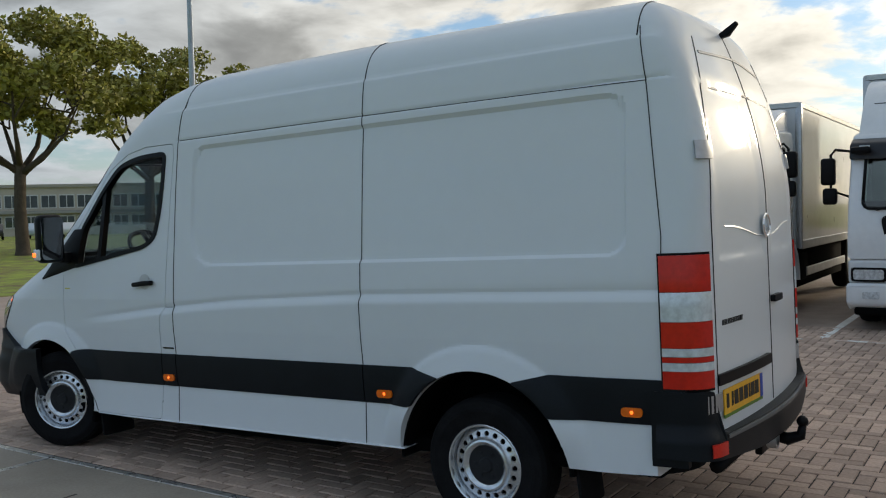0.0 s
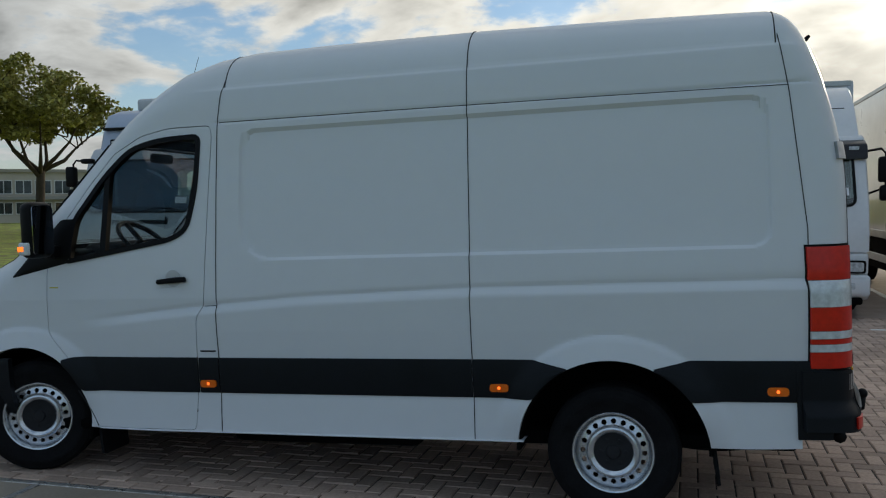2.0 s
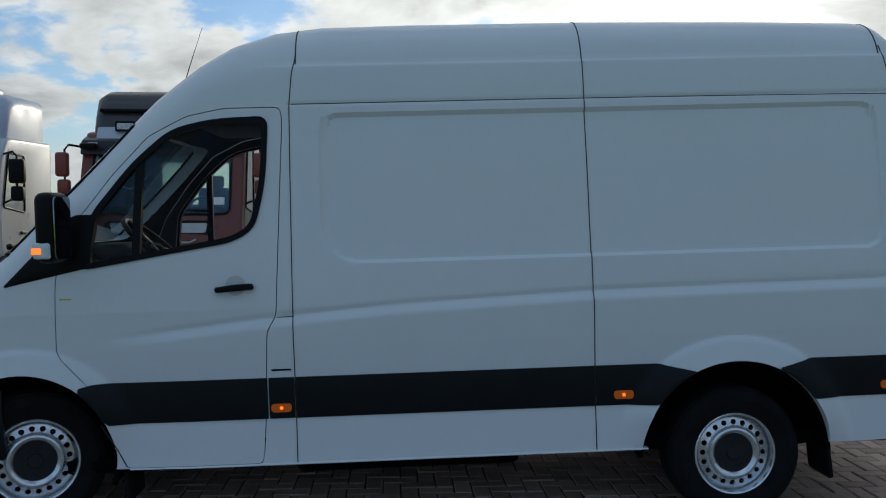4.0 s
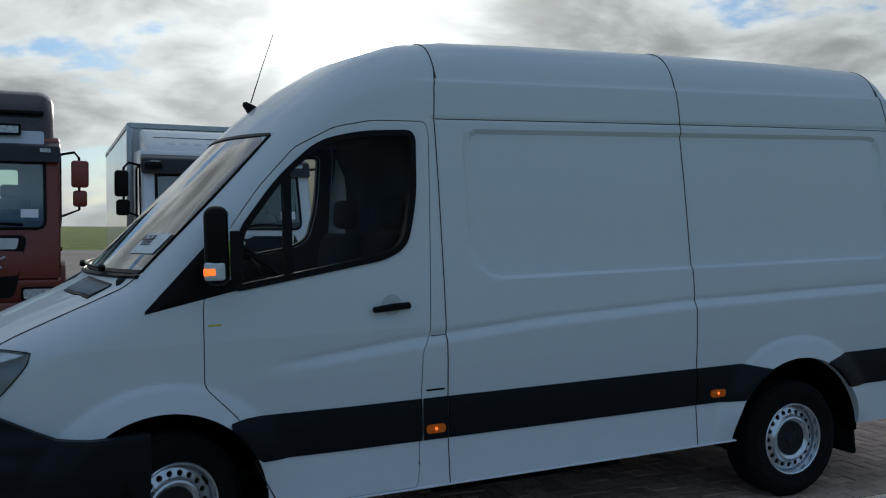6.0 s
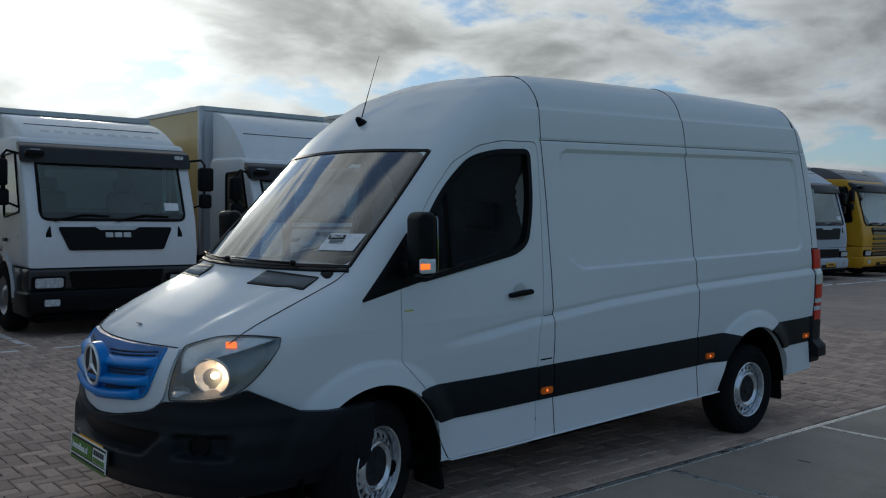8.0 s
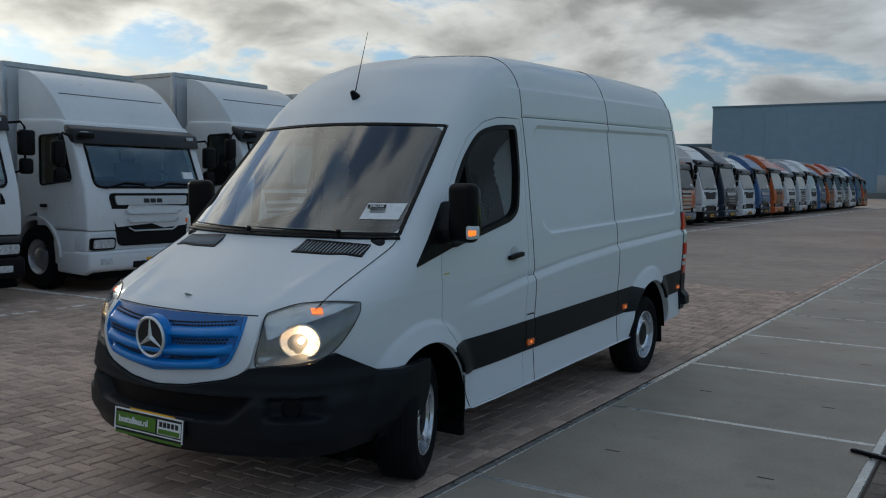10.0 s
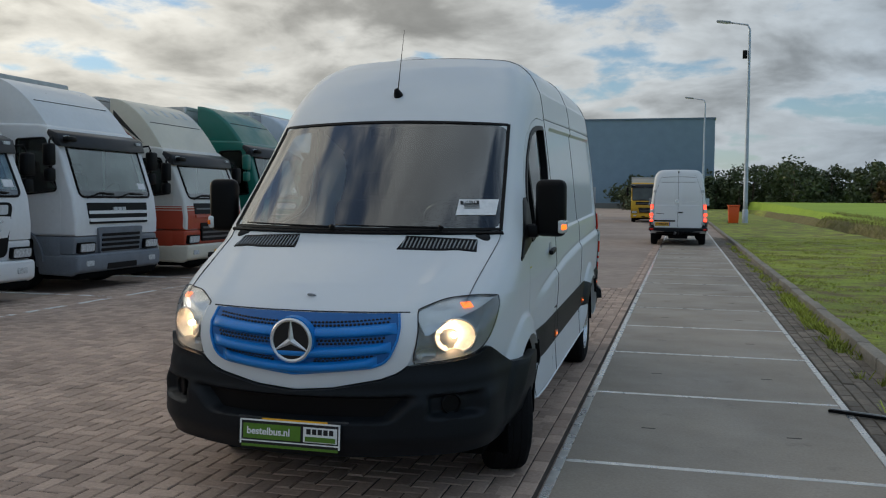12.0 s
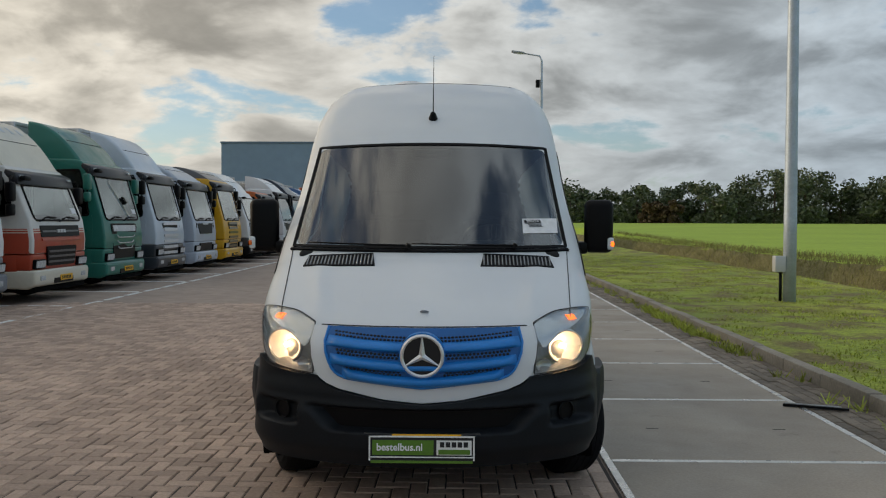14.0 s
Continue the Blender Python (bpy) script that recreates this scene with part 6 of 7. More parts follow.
    if hollow:
        for y0, y1 in ((0.30, 0.82), (-0.82, -0.30)):
            sb = box(-0.08, 0.08, y0, y1, 0.0, 0.72, 0.06, 3)
            box(-0.05, 0.07, (y0 + y1) / 2 - 0.14, (y0 + y1) / 2 + 0.14, 0.72, 0.92, 0.05, 3, bm=sb)
            sb.transform(pose(-1.22, 0, 1.30, 0, -8, 0))
            part("seat", sb, M_SEAT, t, "dark cab seat")
        dash = box(xf(zs0) - 0.50, xf(zs0) - 0.11, -1.08, 1.08, 1.31, zs0 - 0.01, 0.05, 2)
        part("dashboard", dash, M_DASH, t)
        ring = [Matrix.Translation((xf(zs0) - 0.52, 0.56, zs0 + 0.06)) @ pose(0, 0, 0, 0, -58, 0) @ Vector((0.23 * math.cos(TAU * q / 24), 0.23 * math.sin(TAU * q / 24), 0)) for q in range(25)]
        part("steering_wheel", tube(ring, 0.018, 6), M_BLACK, t)
    if belt is not None:
        zb = zs0 - 0.16
        bl = bmesh.new()
        prism([(xf(0.95) + 0.006, 0.955), (xf(1.2) + 0.006, 1.2), (xf(zb) + 0.006, zb), (-sleeper - 0.004, zb), (-sleeper - 0.004, 1.025), (-1.62, 1.025), (-1.54, 1.125), (-1.25, 1.205), (-0.95, 1.145), (-0.82, 0.955)], 2 * W + 0.014, pose(0, -W - 0.007, 0), bm=bl)
        bmesh.ops.bevel(bl, geom=[e for e in bl.edges if abs(e.verts[0].co.y - e.verts[1].co.y) < 0.01 and e.verts[0].co.x + e.verts[1].co.x > -0.4 and abs(e.verts[0].co.z - e.verts[1].co.z) > 0.1], offset=0.11, segments=4, profile=0.5, affect="EDGES", clamp_overlap=True)
        part("cab_belt", bl, paint("lorry_%02d%02d%02d" % tuple(int(99 * v) for v in belt), belt), t, "painted lower cab", angle=38)
        for z in (zb - 0.035, zb - 0.085):
            ln = bmesh.new()
            prism([(xf(z) + 0.010, z), (xf(z) + 0.010, z + 0.016), (-sleeper + 0.02, z + 0.016), (-sleeper + 0.02, z)], 2 * W + 0.022, pose(0, -W - 0.011, 0), bm=ln)
            bmesh.ops.bevel(ln, geom=[e for e in ln.edges if abs(e.verts[0].co.z - e.verts[1].co.z) > 0.01 and e.verts[0].co.x > -0.5], offset=0.11, segments=4, profile=0.5, affect="EDGES", clamp_overlap=True)
            part("belt_line", ln, paint("cream_line", (0.66, 0.62, 0.54)), t)
    # lower front and bumper
    lowp = [(xf(0.62), 0.62), (xf(0.94), 0.945), (-0.86, 0.945), (-0.80, 0.62)]
    lo = bmesh.new()
    prism(lowp, 2 * W - 0.01, pose(0, -W + 0.005, 0), 0.05, 3, bm=lo)
    part("lower_cab", lo, low_m, t)
    bmp = prism([(-0.75, 0.30), (-0.12, 0.28), (0.045, 0.36), (0.055, 0.60), (0.02, 0.64), (-0.75, 0.64)], 2 * W + 0.02, pose(0, -W - 0.01, 0), 0.05, 3)
    bp = part("bumper", bmp, bump_m, t)
    # dark box added for the black shade at the bumper's foot
    part("bumper_lip", box(-0.72, 0.0, -W + 0.08, W - 0.08, 0.22, 0.32, 0.03, 2), M_DARK, bp)
    part("bumper_slot", front_slab(lambda z: 0.052, -0.42, 0.42, 0.36, 0.46, 0.006, 0.02, 0.02), M_BLACK, bp)
    if plate:
        pl = part("number_plate", front_slab(lambda z: 0.056, -0.26 + 0.1, 0.26 + 0.1, 0.40, 0.51, 0.012, 0.01, 0.006), M_PLATE, bp, "yellow number plate")
        for i in range(6):
            part("plate_bar", front_slab(lambda z: 0.070, -0.11 + 0.07 * i, -0.07 + 0.07 * i, 0.425, 0.485, 0.002, 0.01, 0), M_INK, pl)
    for s in (1, -1):
        h = part("headlamp", front_slab(lambda z: xf(z) + 0.03, *sorted((s * 0.72, s * 1.14)), 0.66, 0.84, 0.025, 0.05, 0.04), M_BLACK, t, "clear lorry headlamp")
        part("lamp_lens", front_slab(lambda z: xf(z) + 0.05, *sorted((s * 0.75, s * 1.11)), 0.685, 0.815, 0.015, 0.02, 0.035), M_TLAMP, h)
        part("fog_lamp", front_slab(lambda z: 0.055, *sorted((s * 0.80, s * 1.0)), 0.44, 0.53, 0.008, 0.02, 0.02), M_TLAMP, bp)
    # windscreen with wipers
    ws = part("windscreen", front_slab(xf, -1.02 if hollow else -1.10, 1.02 if hollow else 1.10, zs0 + 0.01, zs1 + 0.02, 0.012, 0.000 if hollow else 0.02, 0.10, 0.02), M_TCLEAR if hollow else M_TGLASS, t)
    ws.visible_shadow = not hollow
    if hollow:
        rim = rounded([(-1.01, zs0 + 0.0), (1.01, zs0 + 0.0), (1.0, zs1 + 0.03), (-1.0, zs1 + 0.03)], 0.11, 4)
        part("screen_rubber", tube([(xf(z) + 0.006, q, z) for q, z in rim + rim[:1]], 0.022, 6), M_BLACK, ws)
        part("screen_shade", front_slab(xf, -1.0, 1.0, zs0 + 0.01, zs0 + 0.10, 0.006, 0.006, 0.01), M_BLACK, ws, "black printed lower band")
    else:
        part("screen_rubber", front_slab(xf, -1.125, 1.125, zs0 - 0.02, zs1 + 0.05, 0.006, 0.02, 0.12, 0.02), M_BLACK, ws)
    for y0, y1 in ((-0.85, -0.1), (0.0, 0.75)):
        part("wiper", tube([(xf(zs0) + 0.03, y0, zs0 - 0.02), (xf(zs0 + 0.05) + 0.03, (y0 + y1) / 2, zs0 + 0.07), (xf(zs0 + 0.05) + 0.03, y1, zs0 + 0.05)], 0.014, 6), M_BLACK, ws)
    part("screen_card", front_slab(xf, 0.72, 0.93, zs0 + 0.14, zs0 + 0.25, 0.016, 0.01, 0), M_PAPER, ws)
    # grille
    g0, g1 = 0.98, zs0 - 0.12
    xg = lambda z: xf(z) + 0.004
    if grille == "slots":
        gr = part("grille", front_slab(xg, -0.85, 0.85, g1 - 0.20, g1 + 0.02, 0.014, 0.02, 0.02), M_BLACK, t)
        part("grille_slat", front_slab(xg, -0.80, 0.80, g1 - 0.11, g1 - 0.075, 0.026, 0.02, 0.01), paint("slat_grey", (0.10, 0.10, 0.105)), gr)
        part("grille_slat", front_slab(xg, -0.84, 0.84, g1 - 0.27, g1 - 0.22, 0.024, 0.02, 0.01), body_m if low is None else low_m, gr)
        g2 = part("lower_grille", front_slab(xg, -0.66, 0.66, 0.70, g0 + 0.10, 0.03, 0.02, 0.05, 0.08), M_BLACK, t)
        for i in range(3):
            part("grille_slat", front_slab(xg, -0.58, 0.58, 0.76 + 0.10 * i, 0.80 + 0.10 * i, 0.042, 0.02, 0.012), bump_m if bumper == "grey" else paint("slat_grey", (0.10, 0.10, 0.105)), g2)
    elif grille == "wide":
        gr = part("grille", front_slab(xg, -0.86, 0.86, g1 - 0.34, g1 + 0.02, 0.014, 0.02, 0.02, 0.03), M_BLACK, t)
        for z in (g1 - 0.17, g1 - 0.30):
            part("grille_slat", front_slab(xg, -0.84, 0.84, z, z + 0.055, 0.032, 0.02, 0.012), body_m, gr)
        g2 = part("lower_grille", front_slab(xg, -0.64, 0.64, 0.62, g1 - 0.40, 0.045, 0.02, 0.06, 0.08), M_GREYP, t)
        for i in range(4):
            part("grille_slat", front_slab(xg, -0.54, 0.54, 0.67 + 0.085 * i, 0.72 + 0.085 * i, 0.056, 0.02, 0.012), M_BLACK, g2)
    elif grille == "smile":
        gr = part("grille", front_slab(xg, -0.80, 0.80, 0.70, g1 + 0.03, 0.014, 0.02, 0.10, 0.16), M_BLACK, t)
        part("badge_bar", front_slab(xg, -0.70, 0.70, g1 - 0.15, g1 - 0.01, 0.026, 0.02, 0.03, 0.03), paint("silver_bar", (0.52, 0.53, 0.54), 0.25), gr)
        for i, w in enumerate((0.54, 0.50, 0.46)):
            z = g1 - 0.29 - 0.13 * i
            part("grille_slat", tube([(xf(z) + 0.035, -w, z + 0.045), (xf(z) + 0.04, -w + 0.09, z), (xf(z) + 0.04, w - 0.09, z), (xf(z) + 0.035, w, z + 0.045)], 0.014, 6), paint("silver_bar", (0.52, 0.53, 0.54), 0.25), gr)
    elif grille == "wing":
        gr = part("grille", front_slab(xg, -0.80, 0.80, g1 - 0.30, g1 + 0.02, 0.014, 0.02, 0.04, 0.14), M_BLACK, t)
        part("badge_wing", front_slab(xg, -0.34, 0.34, g1 - 0.02, g1 + 0.04, 0.024, 0.02, 0.02, 0.1), M_ALU, gr)
        for s in (1, -1):
            part("air_slot", prism(rounded([(s * 0.86, g1 - 0.28), (s * 0.98, g1 - 0.32), (s * 0.95, g1 - 0.06), (s * 0.90, g1 + 0.04)], 0.01, 2), 0.02, Matrix(((0, 1, 0, xf(g1) - 0.005), (1, 0, 0, 0), (0, 0, 1, 0), (0, 0, 0, 1)))), M_BLACK, gr)
        part("lower_grille", front_slab(xg, -0.66, 0.66, 0.66, 0.90, 0.03, 0.02, 0.05, 0.05), M_BLACK, t)
    else:
        gr = part("grille", front_slab(xg, -0.62, 0.62, 0.62, g1 + 0.03, 0.010, 0.02, 0.04, 0.05), M_BLACK, t)
        sm = paint("slat_%02d%02d%02d" % tuple(int(99 * v) for v in slat_c), slat_c)
        n = 6
        for i in range(n):
            z = 0.68 + (g1 - 0.70) * i / (n - 1)
            part("grille_slat", front_slab(xg, -0.57, 0.57, z, z + 0.075, 0.030, 0.02, 0.02), sm, gr)
    if name_bars is not None:
        m = M_ALU if name_bars == "silver" else M_INK
        for i in range(3):
            part("badge_letter_bar", front_slab(xg, -0.17 + 0.125 * i, -0.07 + 0.125 * i, g1 - 0.12, g1 - 0.055, 0.034, 0.01, 0.008), m, gr)
    # visor
    if visor:
        v = prism([(-0.02, zs1 - 0.08), (0.10, zs1 - 0.10), (0.04, zs1 + 0.12), (-0.16, zs1 + 0.20), (-0.19, zs1 + 0.12)], 2 * W + 0.02, pose(xf(zs1), -W - 0.01, 0), 0.03, 2)
        part("sun_visor", v, M_VISOR, t, "smoked sun visor")
        for s in (1, -1):
            part("marker_lamp", front_slab(lambda z: xf(zs1) + 0.065, *sorted((s * 0.95, s * 1.08)), zs1 + 0.04, zs1 + 0.09, 0.012, 0.02, 0.01), M_TLAMP, t)
    if header is not None:
        part("header_sign", front_slab(lambda z: xf(z), -1.0, 1.0, zs1 + 0.12, roof + 0.05, 0.02, 0.05, 0.04), paint("header_%02d%02d%02d" % tuple(int(99 * v) for v in header), header), t)
    # doors and side windows on both sides
    for s in (1, -1):
        mm = pose(0, s * (W + 0.006) - (0.012 if s > 0 else 0), 0)
        skin = prism(rounded([(-0.27, zs0 - 0.02), (-0.30, 1.0), (-1.22, 1.0), (-1.22, zs1 + 0.10), (-0.58, zs1 + 0.12)], 0.04, 3), 0.010, pose(0, s * (W + 0.004) - (0.008 if s > 0 else 0), 0))
        if hollow:
            skin = boolean(skin, prism(rounded(side_glass, 0.06, 4), 3.2, pose(0, -1.6, 0)), "DIFFERENCE")
        dr = part("door_seam", skin, body_m, t)
        sw_ = part("side_window", prism(rounded(side_glass, 0.06, 4), 0.012, mm), M_TSIDE_CLEAR if hollow else M_TSIDE, dr)
        sw_.visible_shadow = not hollow
        edge = rounded(side_glass, 0.06, 4)
        part("window_seal", tube([(q, s * (W + 0.006), z) for q, z in edge + edge[:1]], 0.018, 6), M_BLACK, dr)
        part("door_handle", box(-1.12, -0.95, s * (W + 0.02) - 0.012, s * (W + 0.02) + 0.012, 1.28, 1.33, 0.008), M_BLACK, dr)
        part("step_panel", box(-0.84, -0.30, s * (W - 0.03) - 0.03, s * (W - 0.03) + 0.035, 0.42, 0.94, 0.03), low_m if bumper != "grey" else M_GREYP, t)
        # mirrors on arms
        mx = xf(zs1) + 0.02
        arm = tube([(mx - 0.1, s * (W - 0.02), zs1 + 0.02), (mx + 0.04, s * (W + 0.18), zs1 + 0.05), (mx + 0.04, s * (W + 0.24), zs1 - 0.02), (mx + 0.04, s * (W + 0.24), zs0 + 0.25), (mx - 0.02, s * (W + 0.02), zs0 + 0.16)], 0.018, 6)
        am = part("mirror_arm", arm, M_BLACK, t)
        part("mirror_housing", box(mx - 0.02, mx + 0.13, s * (W + 0.16) - 0.11 * 0 - 0.02, s * (W + 0.16) + s * 0.20, zs1 - 0.42, zs1 - 0.06, 0.04, 3), mir_m, am)
        part("wide_mirror", box(mx - 0.02, mx + 0.11, s * (W + 0.16), s * (W + 0.16) + s * 0.18, zs1 - 0.68, zs1 - 0.46, 0.04, 3), mir_m, am)
    part("kerb_mirror", box(xf(zs1) + 0.10, xf(zs1) + 0.22, -W + 0.02, -W + 0.26, zs1 - 0.02, zs1 + 0.07, 0.03, 2), M_BLACK, t)
    # roof deflector
    if deflector:
        dm = body_m if defl_c is None else paint("lorry_%02d%02d%02d" % tuple(int(99 * v) for v in defl_c), defl_c)
        x0 = xf(roof) - 0.12
        run = x0 + sleeper + 0.05
        pr = [(x0 + 0.06, roof - 0.06)] + [(x0 - run * u, roof + (deflector - roof) * (1 - (1 - u) ** 2.0)) for u in (0.0, 0.09, 0.18, 0.28, 0.39, 0.51, 0.64, 0.78, 0.92, 1.0)] + [(-sleeper - 0.05, roof - 0.02)]
        if high_roof:
            pr = [(x0 + 0.08, roof - 0.05), (x0 - 0.02, roof + 0.4 * (deflector - roof)), (x0 - 0.16, deflector - 0.10), (x0 - 0.45, deflector), (-sleeper, deflector + 0.03), (-sleeper, roof - 0.05)]
            for s in (1, -1):
                sp = part("spot_lamp", front_slab(lambda z: x0 + 0.16, *sorted((s * 0.42, s * 0.72)), roof - 0.02, roof + 0.13, 0.05, 0.08, 0.02), M_BLACK, t)
                part("lamp_lens", front_slab(lambda z: x0 + 0.20, *sorted((s * 0.45, s * 0.69)), roof + 0.01, roof + 0.10, 0.02, 0.02, 0.015), M_TLAMP, sp)
            part("roof_seam", box(x0 - 0.08, x0 + 0.035, -1.0, 1.0, roof + 0.44 * (deflector - roof), roof + 0.44 * (deflector - roof) + 0.05, 0.01, 1), M_BLACK, t)
        if roof_box:
            part("roof_cooler", box(-sleeper + 0.25, x0 - 0.35, -0.55, 0.55, deflector - 0.03, deflector + 0.20, 0.06, 3), body_m, t, "roof-mounted cooling unit")
        d = bmesh.new()
        prism(pr, 2.24, pose(0, -1.12, 0), bm=d)
        bmesh.ops.bevel(d, geom=[e for e in d.edges if abs(e.verts[0].co.y - e.verts[1].co.y) < 0.01 and min(v.co.x for v in e.verts) > -sleeper - 0.1 and max(v.co.z for v in e.verts) > roof], offset=0.20, segments=5, profile=0.5, affect="EDGES", clamp_overlap=True)
        df = part("roof_deflector", d, dm, t, angle=50)
        if not high_roof:
            part("deflector_seam", tube([(x0 - 0.30 * run, -0.98, roof + 0.51 * (deflector - roof)), (x0 - 0.30 * run, 0.98, roof + 0.51 * (deflector - roof))], 0.008, 6), M_GAP, df)
        if stripes:
            rise = deflector - roof
            for i, col in enumerate(stripes):
                hi, lo = 0.76 - 0.24 * i, 0.58 - 0.24 * i
                for s in (1, -1):
                    part("deflector_stripe", prism([(x0 - (0.34 + 0.05 * i) * run, roof + 0.07), (x0 - 0.93 * run, roof + hi * rise), (x0 - 0.93 * run, roof + lo * rise)], 0.012, pose(0, s * 1.121 - 0.006, 0)), paint("stripe%d" % int(99 * col[0]), col), df)
        if face is not None:
            for i in range(face):
                yy = -0.75 + 1.5 * i / max(face - 1, 1)
                part("faded_letter_bar", front_slab(lambda z: x0 - run * (1 - math.sqrt(max(0.0, 1 - (z - roof) / (deflector - roof)))), yy - 0.055, yy + 0.055, deflector - 0.30, deflector - 0.17, 0.006, 0.02, 0), paint("faded_ink", (0.47, 0.50, 0.52)), df)
    # box body
    if box_h:
        bx0, bx1 = -sleeper - 0.28, -sleeper - 0.28 - box_len
        bm_ = paint("box_%02d%02d%02d" % tuple(int(99 * v) for v in box_c), box_c, 0.34, 0.8)
        bf = paint("boxf_%02d%02d%02d" % tuple(int(99 * v) for v in box_front), box_front, 0.45, 0.2)
        bb = part("box_body", box(bx1, bx0, -1.25, 1.25, 1.02, box_h, 0.02, 1), bm_, t, "box body")
        part("box_front", box(bx0 - 0.005, bx0 + 0.02, -1.22, 1.22, 1.06, box_h - 0.05), bf, bb)
        for s in (1, -1):
            part("corner_post", box(bx0 - 0.06, bx0 + 0.03, s * 1.22 - 0.05, s * 1.22 + 0.05, 1.0, box_h + 0.01, 0.02, 2), M_ALU, bb)
            part("roof_rail", box(bx1, bx0, s * 1.235 - 0.03, s * 1.235 + 0.03, box_h - 0.06, box_h + 0.025, 0.01, 1), M_ALU, bb)
            part("floor_rail", box(bx1, bx0, s * 1.24 - 0.03, s * 1.24 + 0.03, 0.98, 1.12, 0.01, 1), M_ALU, bb)
            part("side_guard", box(bx1 + 2.2, bx0 - 0.7, s * 1.18 - 0.02, s * 1.18 + 0.02, 0.52, 0.66, 0.01, 1), M_ALU, t)
            part("fuel_tank", box(bx0 - 0.9, bx0 + 0.1, s * 1.0 - 0.2, s * 1.0 + 0.18, 0.45, 0.92, 0.06, 2), M_DARK, t)
        part("front_rail", box(bx0 - 0.03, bx0 + 0.035, -1.24, 1.24, box_h - 0.06, box_h + 0.028, 0.01, 1), M_ALU, bb)
        rear_x = bx1 + 1.6
    else:
        rear_x = -sleeper - 1.9
        part("fifth_wheel", box(-sleeper - 2.3, -sleeper - 1.3, -0.5, 0.5, 0.95, 1.08, 0.04), M_DARK, t)
    for s in (1, -1):
        part("chassis_rail", box(rear_x - 1.0, -0.5, s * 0.42 - 0.05, s * 0.42 + 0.05, 0.62, 0.92, 0.01, 1), M_DARK, t)
        for x in (-1.24, rear_x):
            w = copy_thing(LORRY_WHEEL, pose(x, s * 1.05, 0.505, 0, 0, 0 if s > 0 else 180))
            w.parent = t
        ar = lathe([(0.56, -0.12), (0.62, -0.13), (0.62, 0.16), (0.56, 0.15), (0.56, -0.12)], 36, pose(-1.24, s * 1.10, 0.52, 0, 0, 90))
        bmesh.ops.delete(ar, geom=[v for v in ar.verts if v.co.z < 0.50], context="VERTS")
        part("mudguard", ar, body_m if bumper != "grey" else M_GREYP, t)
    # added dark boxes fill the underside so that it reads as deep shade
    for s in (1, -1):
        part("chassis_locker", box(rear_x + 0.75, -sleeper - 0.15, s * 0.98 - 0.18, s * 0.98 + 0.18, 0.36, 0.99, 0.04, 2), M_DARK, t, "black box filling the shaded underside")
    part("under_tray", box(-1.9, -0.2, -0.85, 0.85, 0.55, 1.0), M_DARK, t)
    t.matrix_basis = pose(front, y, -0.006)
    return t


WHITE, RED, CREAM = (0.70, 0.71, 0.72), (0.42, 0.058, 0.026), (0.62, 0.58, 0.48)
def bay_y(k):
    return 1.85 + BAY * k


lorry(bay_y(-2) - 0.2, "silver high-roof tractor lorry with a dark windscreen", (0.50, 0.52, 0.55), front=-7.75, roof=2.75, deflector=3.45, defl_c=(0.40, 0.46, 0.58), high_roof=True, roof_box=True, box_h=0, grille="bars", slat_c=(0.48, 0.5, 0.52), bumper=(0.46, 0.48, 0.5), visor=False, sleeper=2.25, name_bars=None, hollow=True)
lorry(bay_y(-1) - 0.03, "dark red tractor lorry with brown lower cab and red mirrors", (0.16, 0.028, 0.016), front=-7.7, roof=2.85, deflector=3.5, defl_c=(0.035, 0.03, 0.032), high_roof=True, box_h=0, grille="smile", bumper=(0.15, 0.04, 0.02), visor=True, sleeper=2.25, mirror_c=(0.20, 0.035, 0.02), header=(0.50, 0.54, 0.60), hollow=True)
lorry(bay_y(0), "white box lorry with smoked visor and black bumper", WHITE, bumper="black", low=(0.03, 0.03, 0.032), deflector=3.12, box_h=3.22, grille="wing", face=9, roof=2.74, box_c=(0.60, 0.61, 0.62), name_bars="silver", plate=False, hollow=True)
lorry(bay_y(1), "white lorry with a yellow box body and smoked visor", WHITE, roof=2.62, deflector=3.42, box_h=3.53, box_c=(0.52, 0.36, 0.09), grille="smile", name_bars="ink", hollow=True)
lorry(bay_y(2), "white box lorry with a grey bumper and tall deflector", WHITE, roof=2.80, deflector=3.62, box_h=3.72, bumper="grey", low=(0.16, 0.18, 0.21), grille="wide", name_bars="silver", plate=False, hollow=True)
lorry(bay_y(3), "red and white box lorry with a cream striped deflector", (0.62, 0.61, 0.58), low=RED, belt=RED, roof=2.62, deflector=3.62, defl_c=CREAM, bumper=CREAM, box_h=3.62, box_c=CREAM, stripes=((0.02, 0.02, 0.02), (0.30, 0.03, 0.02)), grille="slots", face=5, name_bars="silver", screen0=1.58, hollow=True)
lorry(bay_y(4), "dark green lorry with a smoked visor", (0.012, 0.15, 0.115), roof=2.95, deflector=3.8, box_h=3.75, box_c=(0.62, 0.63, 0.64), grille="smile", mirror_c=(0.012, 0.15, 0.115), hollow=True)
lorry(bay_y(5), "pale blue lorry with white grille slats and a dark bumper", (0.52, 0.58, 0.66), roof=2.95, deflector=3.9, box_h=3.95, grille="bars", slat_c=(0.62, 0.63, 0.65), bumper=(0.03, 0.035, 0.045), low=(0.03, 0.035, 0.045), visor=True, hollow=True)
lorry(bay_y(6), "silver blue lorry with a smoked visor", (0.42, 0.47, 0.55), roof=2.9, deflector=3.35, box_h=3.4, grille="wing", hollow=True)
